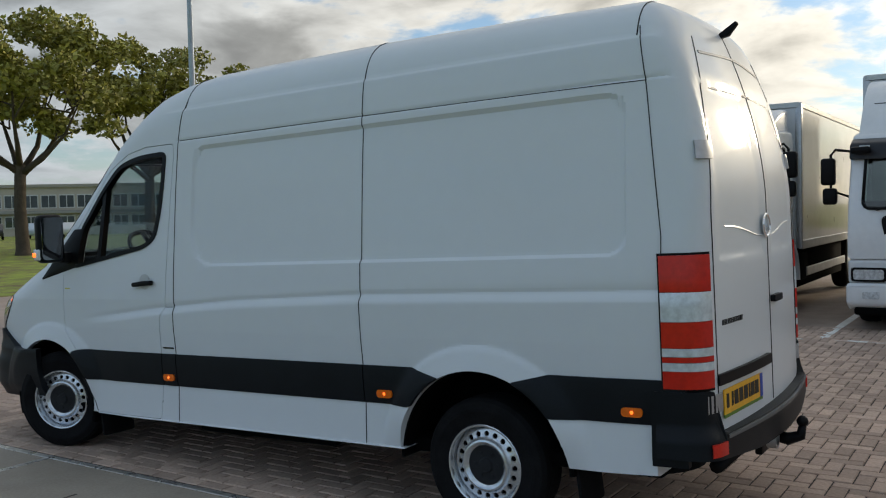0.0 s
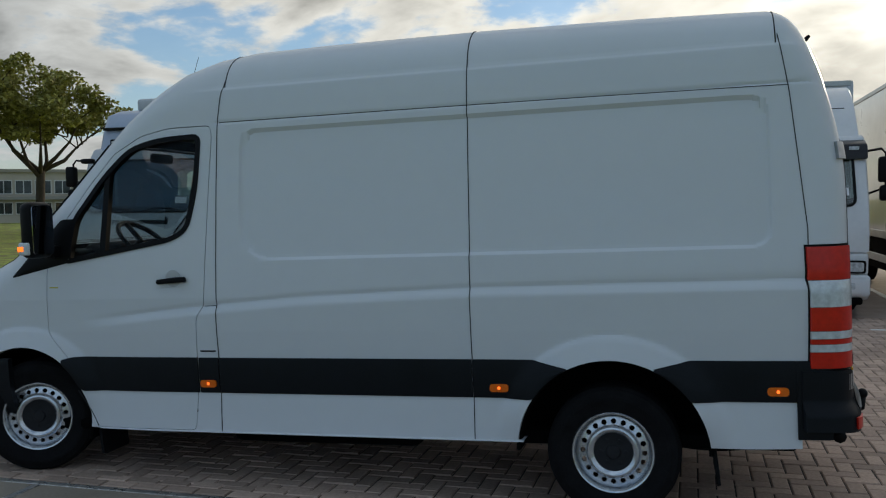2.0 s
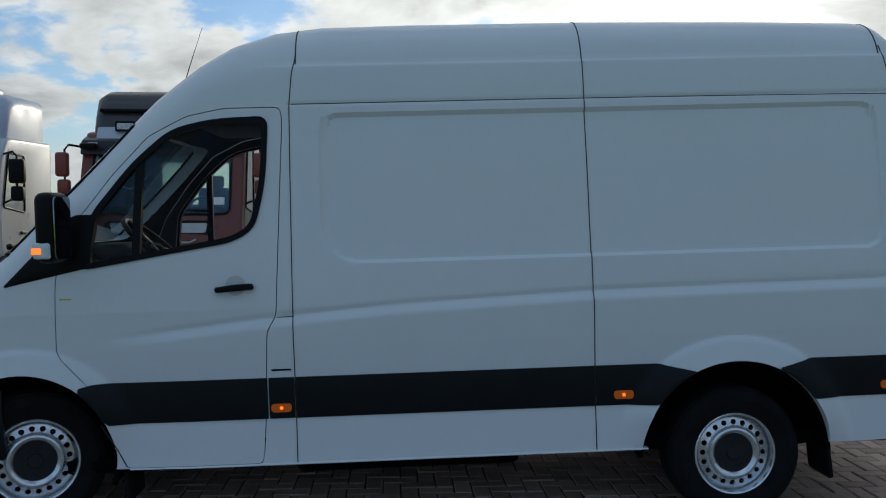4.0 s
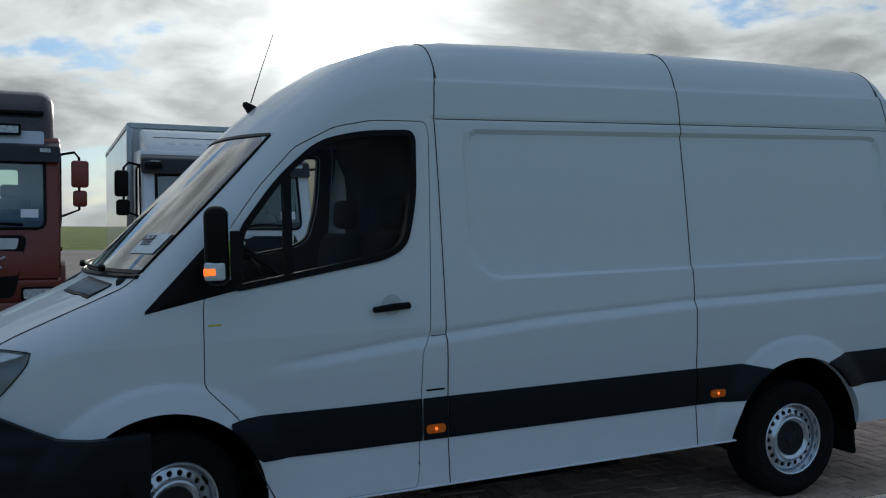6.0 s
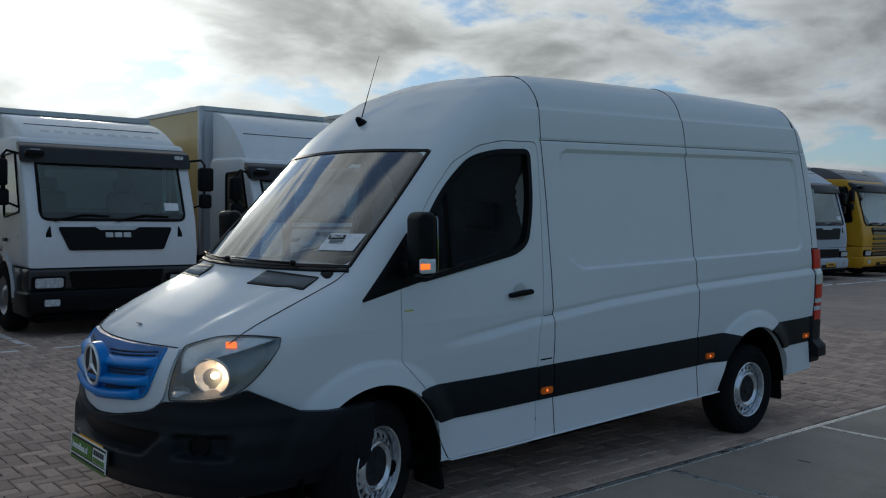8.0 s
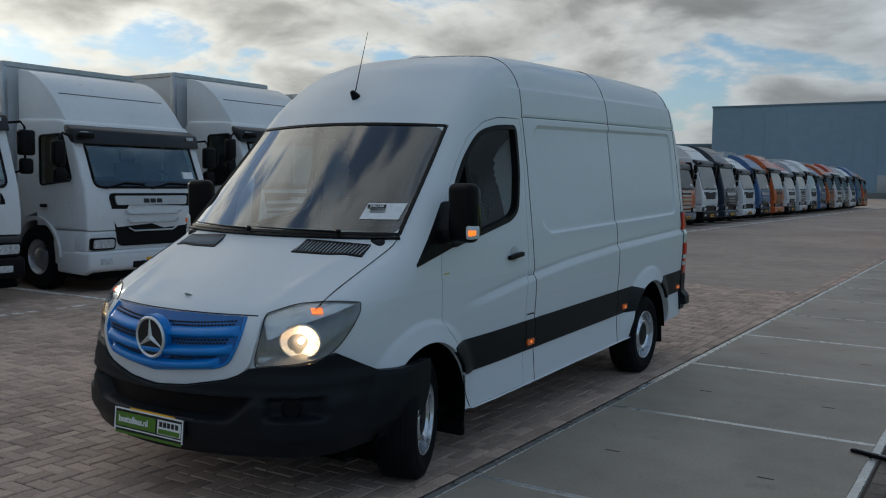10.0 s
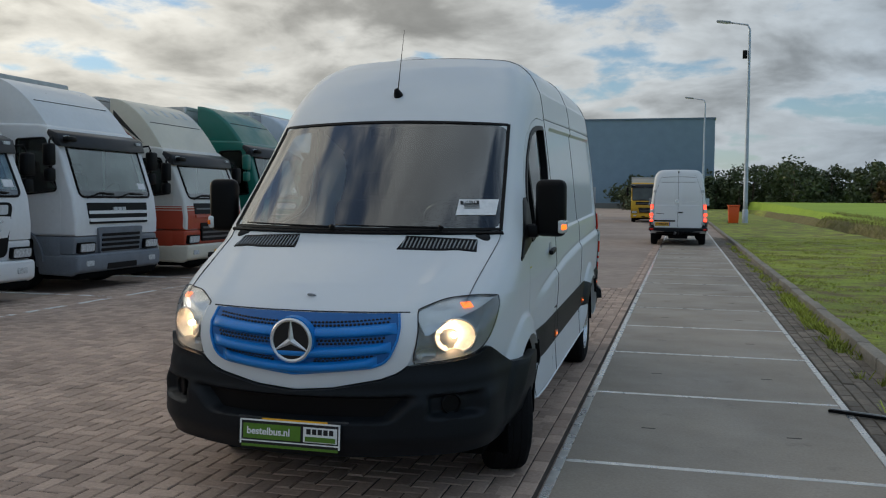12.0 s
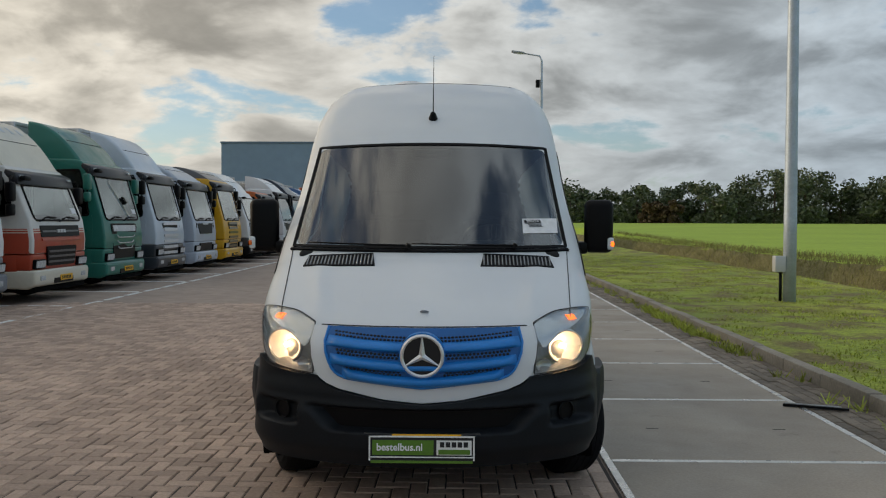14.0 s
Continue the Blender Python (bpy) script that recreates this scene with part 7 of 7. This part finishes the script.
lorry(bay_y(7), "yellow lorry with a tall smoked visor", (0.62, 0.33, 0.012), roof=3.0, deflector=3.4, box_h=3.4, grille="bars", slat_c=(0.10, 0.07, 0.02), defl_c=(0.12, 0.12, 0.13), hollow=True)
lorry(bay_y(8), "white lorry with a rounded roof deflector", WHITE, roof=2.7, deflector=3.45, box_h=3.4, grille="wing", bumper="black", low=(0.04, 0.04, 0.045), visor=False, hollow=True)
lorry(bay_y(9), "orange tipper lorry with pale grille slats", (0.50, 0.11, 0.02), roof=2.8, deflector=None, box_h=3.45, box_c=(0.28, 0.12, 0.06), box_front=(0.28, 0.12, 0.06), grille="bars", slat_c=(0.40, 0.40, 0.36), bumper="grey")
lorry(bay_y(10), "white lorry with a high roof", WHITE, roof=3.0, deflector=3.6, box_h=3.3, grille="wing", bumper="black")
lorry(bay_y(11), "dark blue lorry with a high roof deflector", (0.018, 0.028, 0.05), roof=3.0, deflector=3.65, box_h=3.5, grille="smile")
FAR = [("white lorry with a red roof deflector", WHITE, (0.40, 0.05, 0.03), "slots"), ("white lorry with a black bumper", WHITE, None, "wing"),
       ("orange lorry with a smoked visor", (0.48, 0.10, 0.02), None, "bars"), ("silver lorry with pale grille slats", (0.45, 0.48, 0.52), None, "bars"),
       ("blue lorry with a box body", (0.05, 0.12, 0.28), None, "smile")]
for k in range(12, 25):
    lab, col, dc, gr = FAR[(k * 3) % 5]
    lorry(bay_y(k), lab, col, roof=2.75 + 0.1 * (k % 3), deflector=3.3 + 0.15 * (k % 3), defl_c=dc, box_h=3.5 + 0.1 * (k % 2), grille=gr, bumper="black" if k % 2 else None, box_len=5.0)
# ---- round the yard ----
_b = Mat("bark", (0.075, 0.058, 0.042), 0.9)
M_BARK = _b.mottle(2.5, 0.25, 18, 0.25).bump(25, 0.8, 0.03, stretch=(1, 1, 0.25)).m


def leaf_mat(name, col, amount=0.4):
    b = Mat(name, col, 0.6)
    return b.mottle(0.35, 0.25, 3, 0.2, vec=b.world()).per_island(amount).m


M_LEAF = leaf_mat("olive_leaves", (0.30, 0.285, 0.065))
# dark green lightened, so distance haze sits in the leaf colour
M_LEAF_FAR = leaf_mat("hazed_green_leaves", (0.075, 0.098, 0.046), 0.25)
M_LEAF_RUST = leaf_mat("rusty_leaves", (0.085, 0.055, 0.022))


def leaves_mesh(name, clumps, size, rnd, mat, per):
    """Many small bent leaf sprays scattered through round clumps."""
    g = np.random.RandomState(rnd.randrange(1 << 30))
    c = np.repeat(np.array([p for p, _, _ in clumps], float), per, 0)
    r = np.repeat(np.array([(q, q, q * k) for _, q, k in clumps], float), per, 0)
    n = len(c)
    d = g.normal(size=(n, 3))
    d *= (g.uniform(0.15 ** 3, 1, n) ** (1 / 3) / np.linalg.norm(d, axis=1))[:, None]
    a = g.normal(size=(n, 3)) * (1, 1, 0.7)
    a /= np.linalg.norm(a, axis=1)[:, None]
    b = np.cross(a, g.normal(size=(n, 3)))
    b *= (0.55 / np.linalg.norm(b, axis=1))[:, None]
    p, q = c + d * r, (size * g.uniform(0.5, 1.3, n))[:, None]
    vs = np.stack([p - a * q, p + b * q, p + a * q, p - b * q], 1).reshape(-1, 3)
    me = bpy.data.meshes.new(name)
    me.from_pydata(vs.tolist(), [], np.arange(4 * n).reshape(-1, 4).tolist())
    me.materials.append(mat)
    return me


def tree(x, y, h, spread, seed, label, fork=0.30, leaf=0.20, per=70, mat=None, trunk_r=0.32):
    rnd = random.Random(seed)
    t = empty("tree", label, "tree", "trees along the road", (x, y, 0.0))
    b = bmesh.new()
    f = h * fork
    tube([(0, 0, -0.3), (0.02, 0.03, 0.3), (0.05, -0.03, f * 0.5), (0.0, 0.05, f)], [trunk_r * 1.5, trunk_r * 1.1, trunk_r * 0.92, trunk_r * 0.85], 12, b)
    part("trunk", b, M_BARK, t, angle=80)
    clumps = []
    for k in range(7):
        a = TAU * k / 7 + rnd.uniform(-0.3, 0.3)
        out = spread * rnd.uniform(0.55, 0.95)
        top = h * rnd.uniform(0.62, 0.92)
        p0, p3 = Vector((0, 0.02, f * rnd.uniform(0.86, 1.0))), Vector((math.cos(a) * out, math.sin(a) * out, top))
        p1 = p0 + Vector((math.cos(a) * out * 0.35, math.sin(a) * out * 0.35, (top - f) * 0.22))
        p2 = p0.lerp(p3, 0.62) + Vector((0, 0, -0.04 * h)) + Vector((rnd.uniform(-0.4, 0.4), rnd.uniform(-0.4, 0.4), 0))
        limb = tube([p0, p1, p2, p3], [trunk_r * 0.55, trunk_r * 0.40, trunk_r * 0.22, 0.03], 7)
        for _ in range(6):
            q0 = p1.lerp(p3, rnd.uniform(0.30, 0.95))
            q1 = q0 + Vector((rnd.uniform(-1, 1), rnd.uniform(-1, 1), rnd.uniform(0.1, 0.9))) * spread * 0.42
            tube([q0, q0.lerp(q1, 0.5) + Vector((0, 0, 0.15)), q1], [trunk_r * 0.17, trunk_r * 0.10, 0.015], 5, limb)
            clumps.append((tuple(q1), spread * rnd.uniform(0.16, 0.26), 0.7))
            clumps.append((tuple(q0.lerp(q1, 0.7) + Vector((rnd.gauss(0, 0.3), rnd.gauss(0, 0.3), 0.2))), spread * rnd.uniform(0.10, 0.18), 0.7))
        clumps.append((tuple(p3), spread * rnd.uniform(0.2, 0.3), 0.75))
        part("limb", limb, M_BARK, t, angle=80)
    for _ in range(9):
        a, r = rnd.uniform(0, TAU), spread * math.sqrt(rnd.random()) * 0.75
        clumps.append(((math.cos(a) * r, math.sin(a) * r, h * (0.97 - 0.16 * (r / spread) ** 2) - 0.5), spread * rnd.uniform(0.16, 0.26), 0.6))
    cr = new("crown", leaves_mesh("crown", clumps, leaf, rnd, mat or M_LEAF, per))
    cr.parent = t
    return t


def polar(x, y, az, d):
    """The place at a distance d from (x, y) in the direction az, degrees from +y towards -x."""
    return x - d * math.sin(radians(az)), y + d * math.cos(radians(az))


for x, y, h, sp, seed in ((-21.5, -36.4, 12.6, 5.4, 1), (-31.8, -39.3, 12.9, 5.4, 2), (-37.0, -38.6, 10.6, 4.3, 3), (-45.2, -37.9, 11.4, 4.8, 4), (-19.5, -49.5, 13.0, 6.4, 5)):
    tree(x, y, h, sp, seed, "broad roadside tree with thin olive autumn foliage", 0.36, 0.17, 210)

# -- far woods behind the field
def woods(name, label, rows, mat, seed):
    rnd = random.Random(seed)
    clumps, trunks = [], bmesh.new()
    for x, y, h, w in rows:
        tube([(x, y, 0), (x, y, h * 0.6)], [0.3, 0.15], 5, trunks)
        for _ in range(13):
            a, r = rnd.uniform(0, TAU), w * math.sqrt(rnd.random()) * 0.75
            z = h * rnd.uniform(0.10, 0.88)
            clumps.append(((x + r * math.cos(a), y + r * math.sin(a), z), w * rnd.uniform(0.30, 0.50) * (1.25 - 0.5 * z / h), 0.85))
    ob = tagged(new(name, leaves_mesh(name, clumps, 0.34, rnd, mat, 95)), label, "trees", kind="stuff")
    part("far_trunks", trunks, M_BARK, ob)["kind"] = "stuff"
    return ob


wr = random.Random(8)
rows = []
for i in range(74):
    az = 3 - 40 * i / 73 + wr.uniform(-0.4, 0.4)
    d = 172 + wr.uniform(-12, 14)
    x, y = polar(0.2, -5.7, az, d)
    # clumps and dips of the wood's top along its length
    hump = float(np.interp(-az, (7, 8.5, 10, 12, 14.5, 15.7, 16.4, 17.2, 21, 22.5, 25, 27.5, 29, 40), (8.6, 9.0, 7.6, 8.6, 9.2, 9.4, 6.4, 11.2, 12.2, 10.6, 10.2, 8.6, 7.0, 8.5))) + 1.3 * noise.noise((az * 0.9, 8.0, 0))
    if x < 9 and y > 150:
        hump = 5.5
        y = 168
    rows.append((x, y, max(4.2, hump + wr.uniform(-0.8, 0.8)), wr.uniform(3.2, 5.4)))
woods("far_woods", "dark line of trees behind the green field", rows, M_LEAF_FAR, 4)
rows = []
for i in range(12):
    az = -11.5 - 0.35 * wr.uniform(0, 6)
    x, y = polar(0.2, -5.7, az, 160)
    rows.append((x, y, 5.4, 2.4))
woods("rusty_trees", "small rust-brown trees before the woods", rows[:5], M_LEAF_RUST, 6)
# dense understorey hedge so that no light shows beneath the crowns
hd = []
for i in range(90):
    az = 0 - 36 * i / 89
    x, y = polar(0.2, -5.7, az, 178 + wr.uniform(-3, 3))
    if y > 60:
        hd.append((x, y, 3.6, 3.2))
woods("hedge", "low dark hedge at the far edge of the field", hd, M_LEAF_FAR, 7)
rows = []
for i in range(46):
    az = 122 + 44 * i / 45 + wr.uniform(-0.4, 0.4)
    x, y = polar(5.0, 5.0, az, 190 + wr.uniform(-10, 25))
    rows.append((x, y, wr.uniform(3.6, 6.0), wr.uniform(4, 6)))
woods("far_woods", "pale far line of low trees", rows, M_LEAF, 9)
rows = [(-3.2 + wr.uniform(-3, 6), 150 + wr.uniform(-4, 10), wr.uniform(3.5, 5.0), 2.6) for _ in range(7)]
woods("bushes", "dark bushes before the blue hall", rows, M_LEAF_FAR, 10)


# -- blue hall
def material_cladding(name, col):
    m = Mat(name, col, 0.5)
    return m.mottle(0.05, 0.06, 0.6, 0.05, vec=m.world()).m


M_HALL, M_HALL_EDGE = material_cladding("blue_grey_cladding", (0.20, 0.295, 0.385)), paint("hall_trim", (0.10, 0.16, 0.22))
hall = empty("warehouse", "large windowless blue-grey metal-clad warehouse", "building", at=(0, 0, 0))
hx0, hx1, hy, hh = -48.0, 7.6, 175.0, 17.2
part("wall", box(hx0, hx1, hy, hy + 60, -0.3, hh), M_HALL, hall, soft=False)
part("roof_edge", box(hx0 - 0.15, hx1 + 0.15, hy - 0.15, hy + 60.1, hh, hh + 0.35), M_HALL_EDGE, hall)
for k in range(14):
    x = hx0 + (hx1 - hx0) * (k + 0.5) / 14
    part("cladding_joint", box(x - 0.03, x + 0.03, hy - 0.03, hy + 0.01, 0, hh), M_HALL, hall)
part("plinth", box(hx0 + 0.1, hx1 - 0.1, hy - 0.06, hy + 0.01, -0.2, 1.0), paint("plinth_grey", (0.16, 0.17, 0.18)), hall)
for k in range(4):
    x = hx0 + 8 + 11 * k
    part("dock_door", box(x, x + 3.2, hy - 0.10, hy + 0.02, 1.0, 4.2, 0.02), paint("door_grey", (0.35, 0.37, 0.39)), hall)
low_hall = tagged(new("side_hall"), "low dark flat-roofed annexe beside the blue warehouse", "building")
part("wall", box(-86, hx0 - 0.5, 178, 215, -0.3, 10.0), paint("annexe_grey", (0.14, 0.15, 0.16)), low_hall)
part("roof_edge", box(-86.2, hx0 - 0.5, 177.8, 215.2, 10.0, 10.4), M_HALL_EDGE, low_hall)

# -- low office block beyond the road
office = empty("office_block", "long low brick office with a band of white-framed windows", "building")
M_OBRICK, M_OFRAME, M_OGLASS = paint("office_brick", (0.52, 0.47, 0.39), 0.8, 0), paint("white_frame", (0.66, 0.66, 0.64)), M_TGLASS
L, Hh = 74.0, 5.6
part("wall", box(-L / 2, L / 2, 0, 14, -0.2, Hh), M_OBRICK, office, soft=False)
part("roof", box(-L / 2 - 0.3, L / 2 + 0.3, -0.3, 14.3, Hh, Hh + 0.35), paint("roof_felt", (0.36, 0.33, 0.28)), office)
for k in range(36):
    x = -L / 2 + 1.2 + 2.0 * k
    for z0, z1 in ((3.15, 4.75), (0.9, 2.3)):
        w = part("window", box(x, x + 1.75, -0.10, 0.02, z0, z1), M_OFRAME, office)
        for i in range(2):
            part("pane", box(x + 0.10 + 0.82 * i, x + 0.82 + 0.82 * i, -0.13, -0.02, z0 + 0.12, z1 - 0.12), M_OGLASS, w)
part("canopy", box(-L / 2 - 0.2, L / 2 + 0.2, -0.7, 0.05, 2.55, 2.9), paint("canopy_grey", (0.30, 0.29, 0.27)), office)
ox, oy = polar(5.0, 5.5, 141.0, 112)
office.matrix_basis = pose(ox, oy, 0, 0, 0, 141 - 8)

# parked cars by the office: low shapes with glass and wheels
def parked_car(x, y, rz, col, label):
    c = empty("car", label, "car", "cars parked by the office")
    pr = rounded([(-2.1, 0.35), (2.1, 0.35), (2.15, 0.75), (1.3, 0.92), (0.7, 1.42), (-1.1, 1.45), (-1.9, 0.98), (-2.15, 0.85)], 0.15, 3)
    part("body", prism(pr, 1.7, pose(0, -0.85, 0), 0.06), paint("car_%02d%02d%02d" % tuple(int(99 * v) for v in col), col), c)
    part("glass", prism(rounded([(1.1, 0.96), (0.64, 1.36), (-1.05, 1.39), (-1.6, 0.99)], 0.06, 3), 1.72, pose(0, -0.86, 0)), M_TSIDE, c)
    for x0 in (-1.3, 1.35):
        for s in (1, -1):
            part("wheel", lathe([(0, -0.1), (0.31, -0.1), (0.31, 0.1), (0, 0.1)], 20, pose(x0, 0.78 * s, 0.31, 0, 0, 90)), M_RUBBER, c)
    c.matrix_basis = pose(x, y, 0.06, 0, 0, rz)


for i, (az, col, lab) in enumerate(((149.4, (0.03, 0.03, 0.035), "black car parked by the office"), (147, (0.45, 0.52, 0.58), "pale blue car parked by the office"), (145.2, (0.6, 0.6, 0.6), "white car parked by the office"),
                                    (135.6, (0.5, 0.5, 0.52), "silver car parked far off"), (134.6, (0.08, 0.1, 0.14), "dark car parked far off"))):
    x, y = polar(5.0, 5.5, az, 92 if i < 3 else 120)
    parked_car(x, y, az + 90, col, lab)


# -- street lamps
M_POLE = Mat("galvanised_pole", (0.42, 0.48, 0.56), 0.5, metal=0.35).mottle(3, 0.12, 30, 0.08).m


def street_lamp(x, y, h, arm, label, r0=0.115, cabinet=False, box_at=0.0, sleeve=False):
    t = empty("street_lamp", label, "street lamp", "street lamps", (x, y, 0.03))
    ca, sa = math.cos(radians(arm)), math.sin(radians(arm))
    part("pole", tube([(0, 0, -0.1), (0, 0, 1.6), (0, 0, h - 0.4), (0.15 * ca, 0.15 * sa, h - 0.08), (1.3 * ca, 1.3 * sa, h + 0.12)], [r0, r0, r0 * 0.55, r0 * 0.4, r0 * 0.35], 16), M_POLE, t, angle=60)
    hd = box(0, 0.95, -0.16, 0.16, -0.07, 0.08, 0.05, 3)
    hd.transform(pose(1.25 * ca, 1.25 * sa, h + 0.13, 0, -8, arm))
    head = part("lamp_head", hd, paint("lamp_head_grey", (0.33, 0.35, 0.37)), t)
    gl = box(0.2, 0.85, -0.12, 0.12, -0.10, -0.05, 0.02)
    gl.transform(pose(1.25 * ca, 1.25 * sa, h + 0.13, 0, -8, arm))
    part("lamp_glass", gl, M_CLEAR_LAMP, head)
    if sleeve:
        part("base_sleeve", lathe([(r0 * 1.35, 0.0), (r0 * 1.35, 0.9), (r0, 1.0)], 18, pose(0, 0, 0, 0, -90, 0)), M_POLE, t)
    if cabinet:
        cb = part("cabinet", box(-0.30, -0.10, -0.09, 0.09, 0.62, 0.92, 0.015), paint("cabinet_grey", (0.50, 0.51, 0.52)), t)
        part("conduit", tube([(-0.17, 0, 0.0), (-0.17, 0, 0.64)], 0.03, 8), M_BLACK, cb)
    if box_at:
        part("camera_box", box(-0.5 * 0 - 0.42, -0.12, -0.15, 0.15, box_at, box_at + 0.55, 0.03), M_BLACK, t)
    return t


street_lamp(6.40, 11.35, 13.2, 160, "tall galvanised lamp post with a small grey cabinet", 0.118, True)
street_lamp(6.05, 60.0, 13.65, 178, "tall galvanised lamp post with a dark box near its top", 0.15, False, 11.3, True)
street_lamp(4.1, 101.0, 13.0, 178, "tall galvanised lamp post beside the hall", 0.13)
px, py = polar(4.92, 6.02, 138.3, 30)
street_lamp(px, py, 13.0, 60, "tall galvanised lamp post at the yard corner", 0.115)
px, py = polar(5.76, 2.92, 117.4, 58)
street_lamp(px, py, 9.6, 26, "street lamp with a single outreach arm", 0.09)


# -- far van, bin, far yellow lorry
far_van = copy_thing(van, pose(1.72, 32.6, 0.0, 0, 0, 180))
tagged(far_van, "white high-roof panel van driving off with red tail lamps lit")
for o in far_van.children_recursive:
    if o.name.startswith("lamp_lens") and o.data.materials[0] == M_RED:
        o.data = o.data.copy()
        o.data.materials[0] = M_RED_LIT
binn = empty("wheelie_bin", "orange plastic wheelie bin standing on the grass", "bin", at=(5.15, 57.5, 0.06))
M_ORANGE = paint("orange_plastic", (0.72, 0.10, 0.015), 0.5, 0.1)
bb = box(-0.36, 0.36, -0.40, 0.40, 0.08, 1.18, 0.04)
for v in bb.verts:
    k = 0.82 + 0.18 * (v.co.z / 1.18)
    v.co.x, v.co.y = v.co.x * k, v.co.y * k
part("bin_body", bb, M_ORANGE, binn)
part("bin_lid", box(-0.39, 0.39, -0.44, 0.42, 1.18, 1.28, 0.04), M_ORANGE, binn)
for s in (1, -1):
    part("bin_wheel", lathe([(0, -0.03), (0.12, -0.03), (0.12, 0.03), (0, 0.03)], 16, pose(0.3 * s, 0.34, 0.12)), M_RUBBER, binn)
part("bin_bar", tube([(-0.3, 0.44, 1.14), (0.3, 0.44, 1.14)], 0.02, 6), M_BLACK, binn)
fy = lorry(0, "yellow lorry standing far down the yard", (0.62, 0.36, 0.012), roof=2.9, deflector=None, box_h=3.3, box_c=(0.5, 0.3, 0.05), grille="slots")
fy.matrix_basis = pose(-0.6, 62, -0.006, 0, 0, -90)
for o in list(LORRY_WHEEL.children):
    bpy.data.objects.remove(o)
bpy.data.objects.remove(LORRY_WHEEL)
lay_bricks()
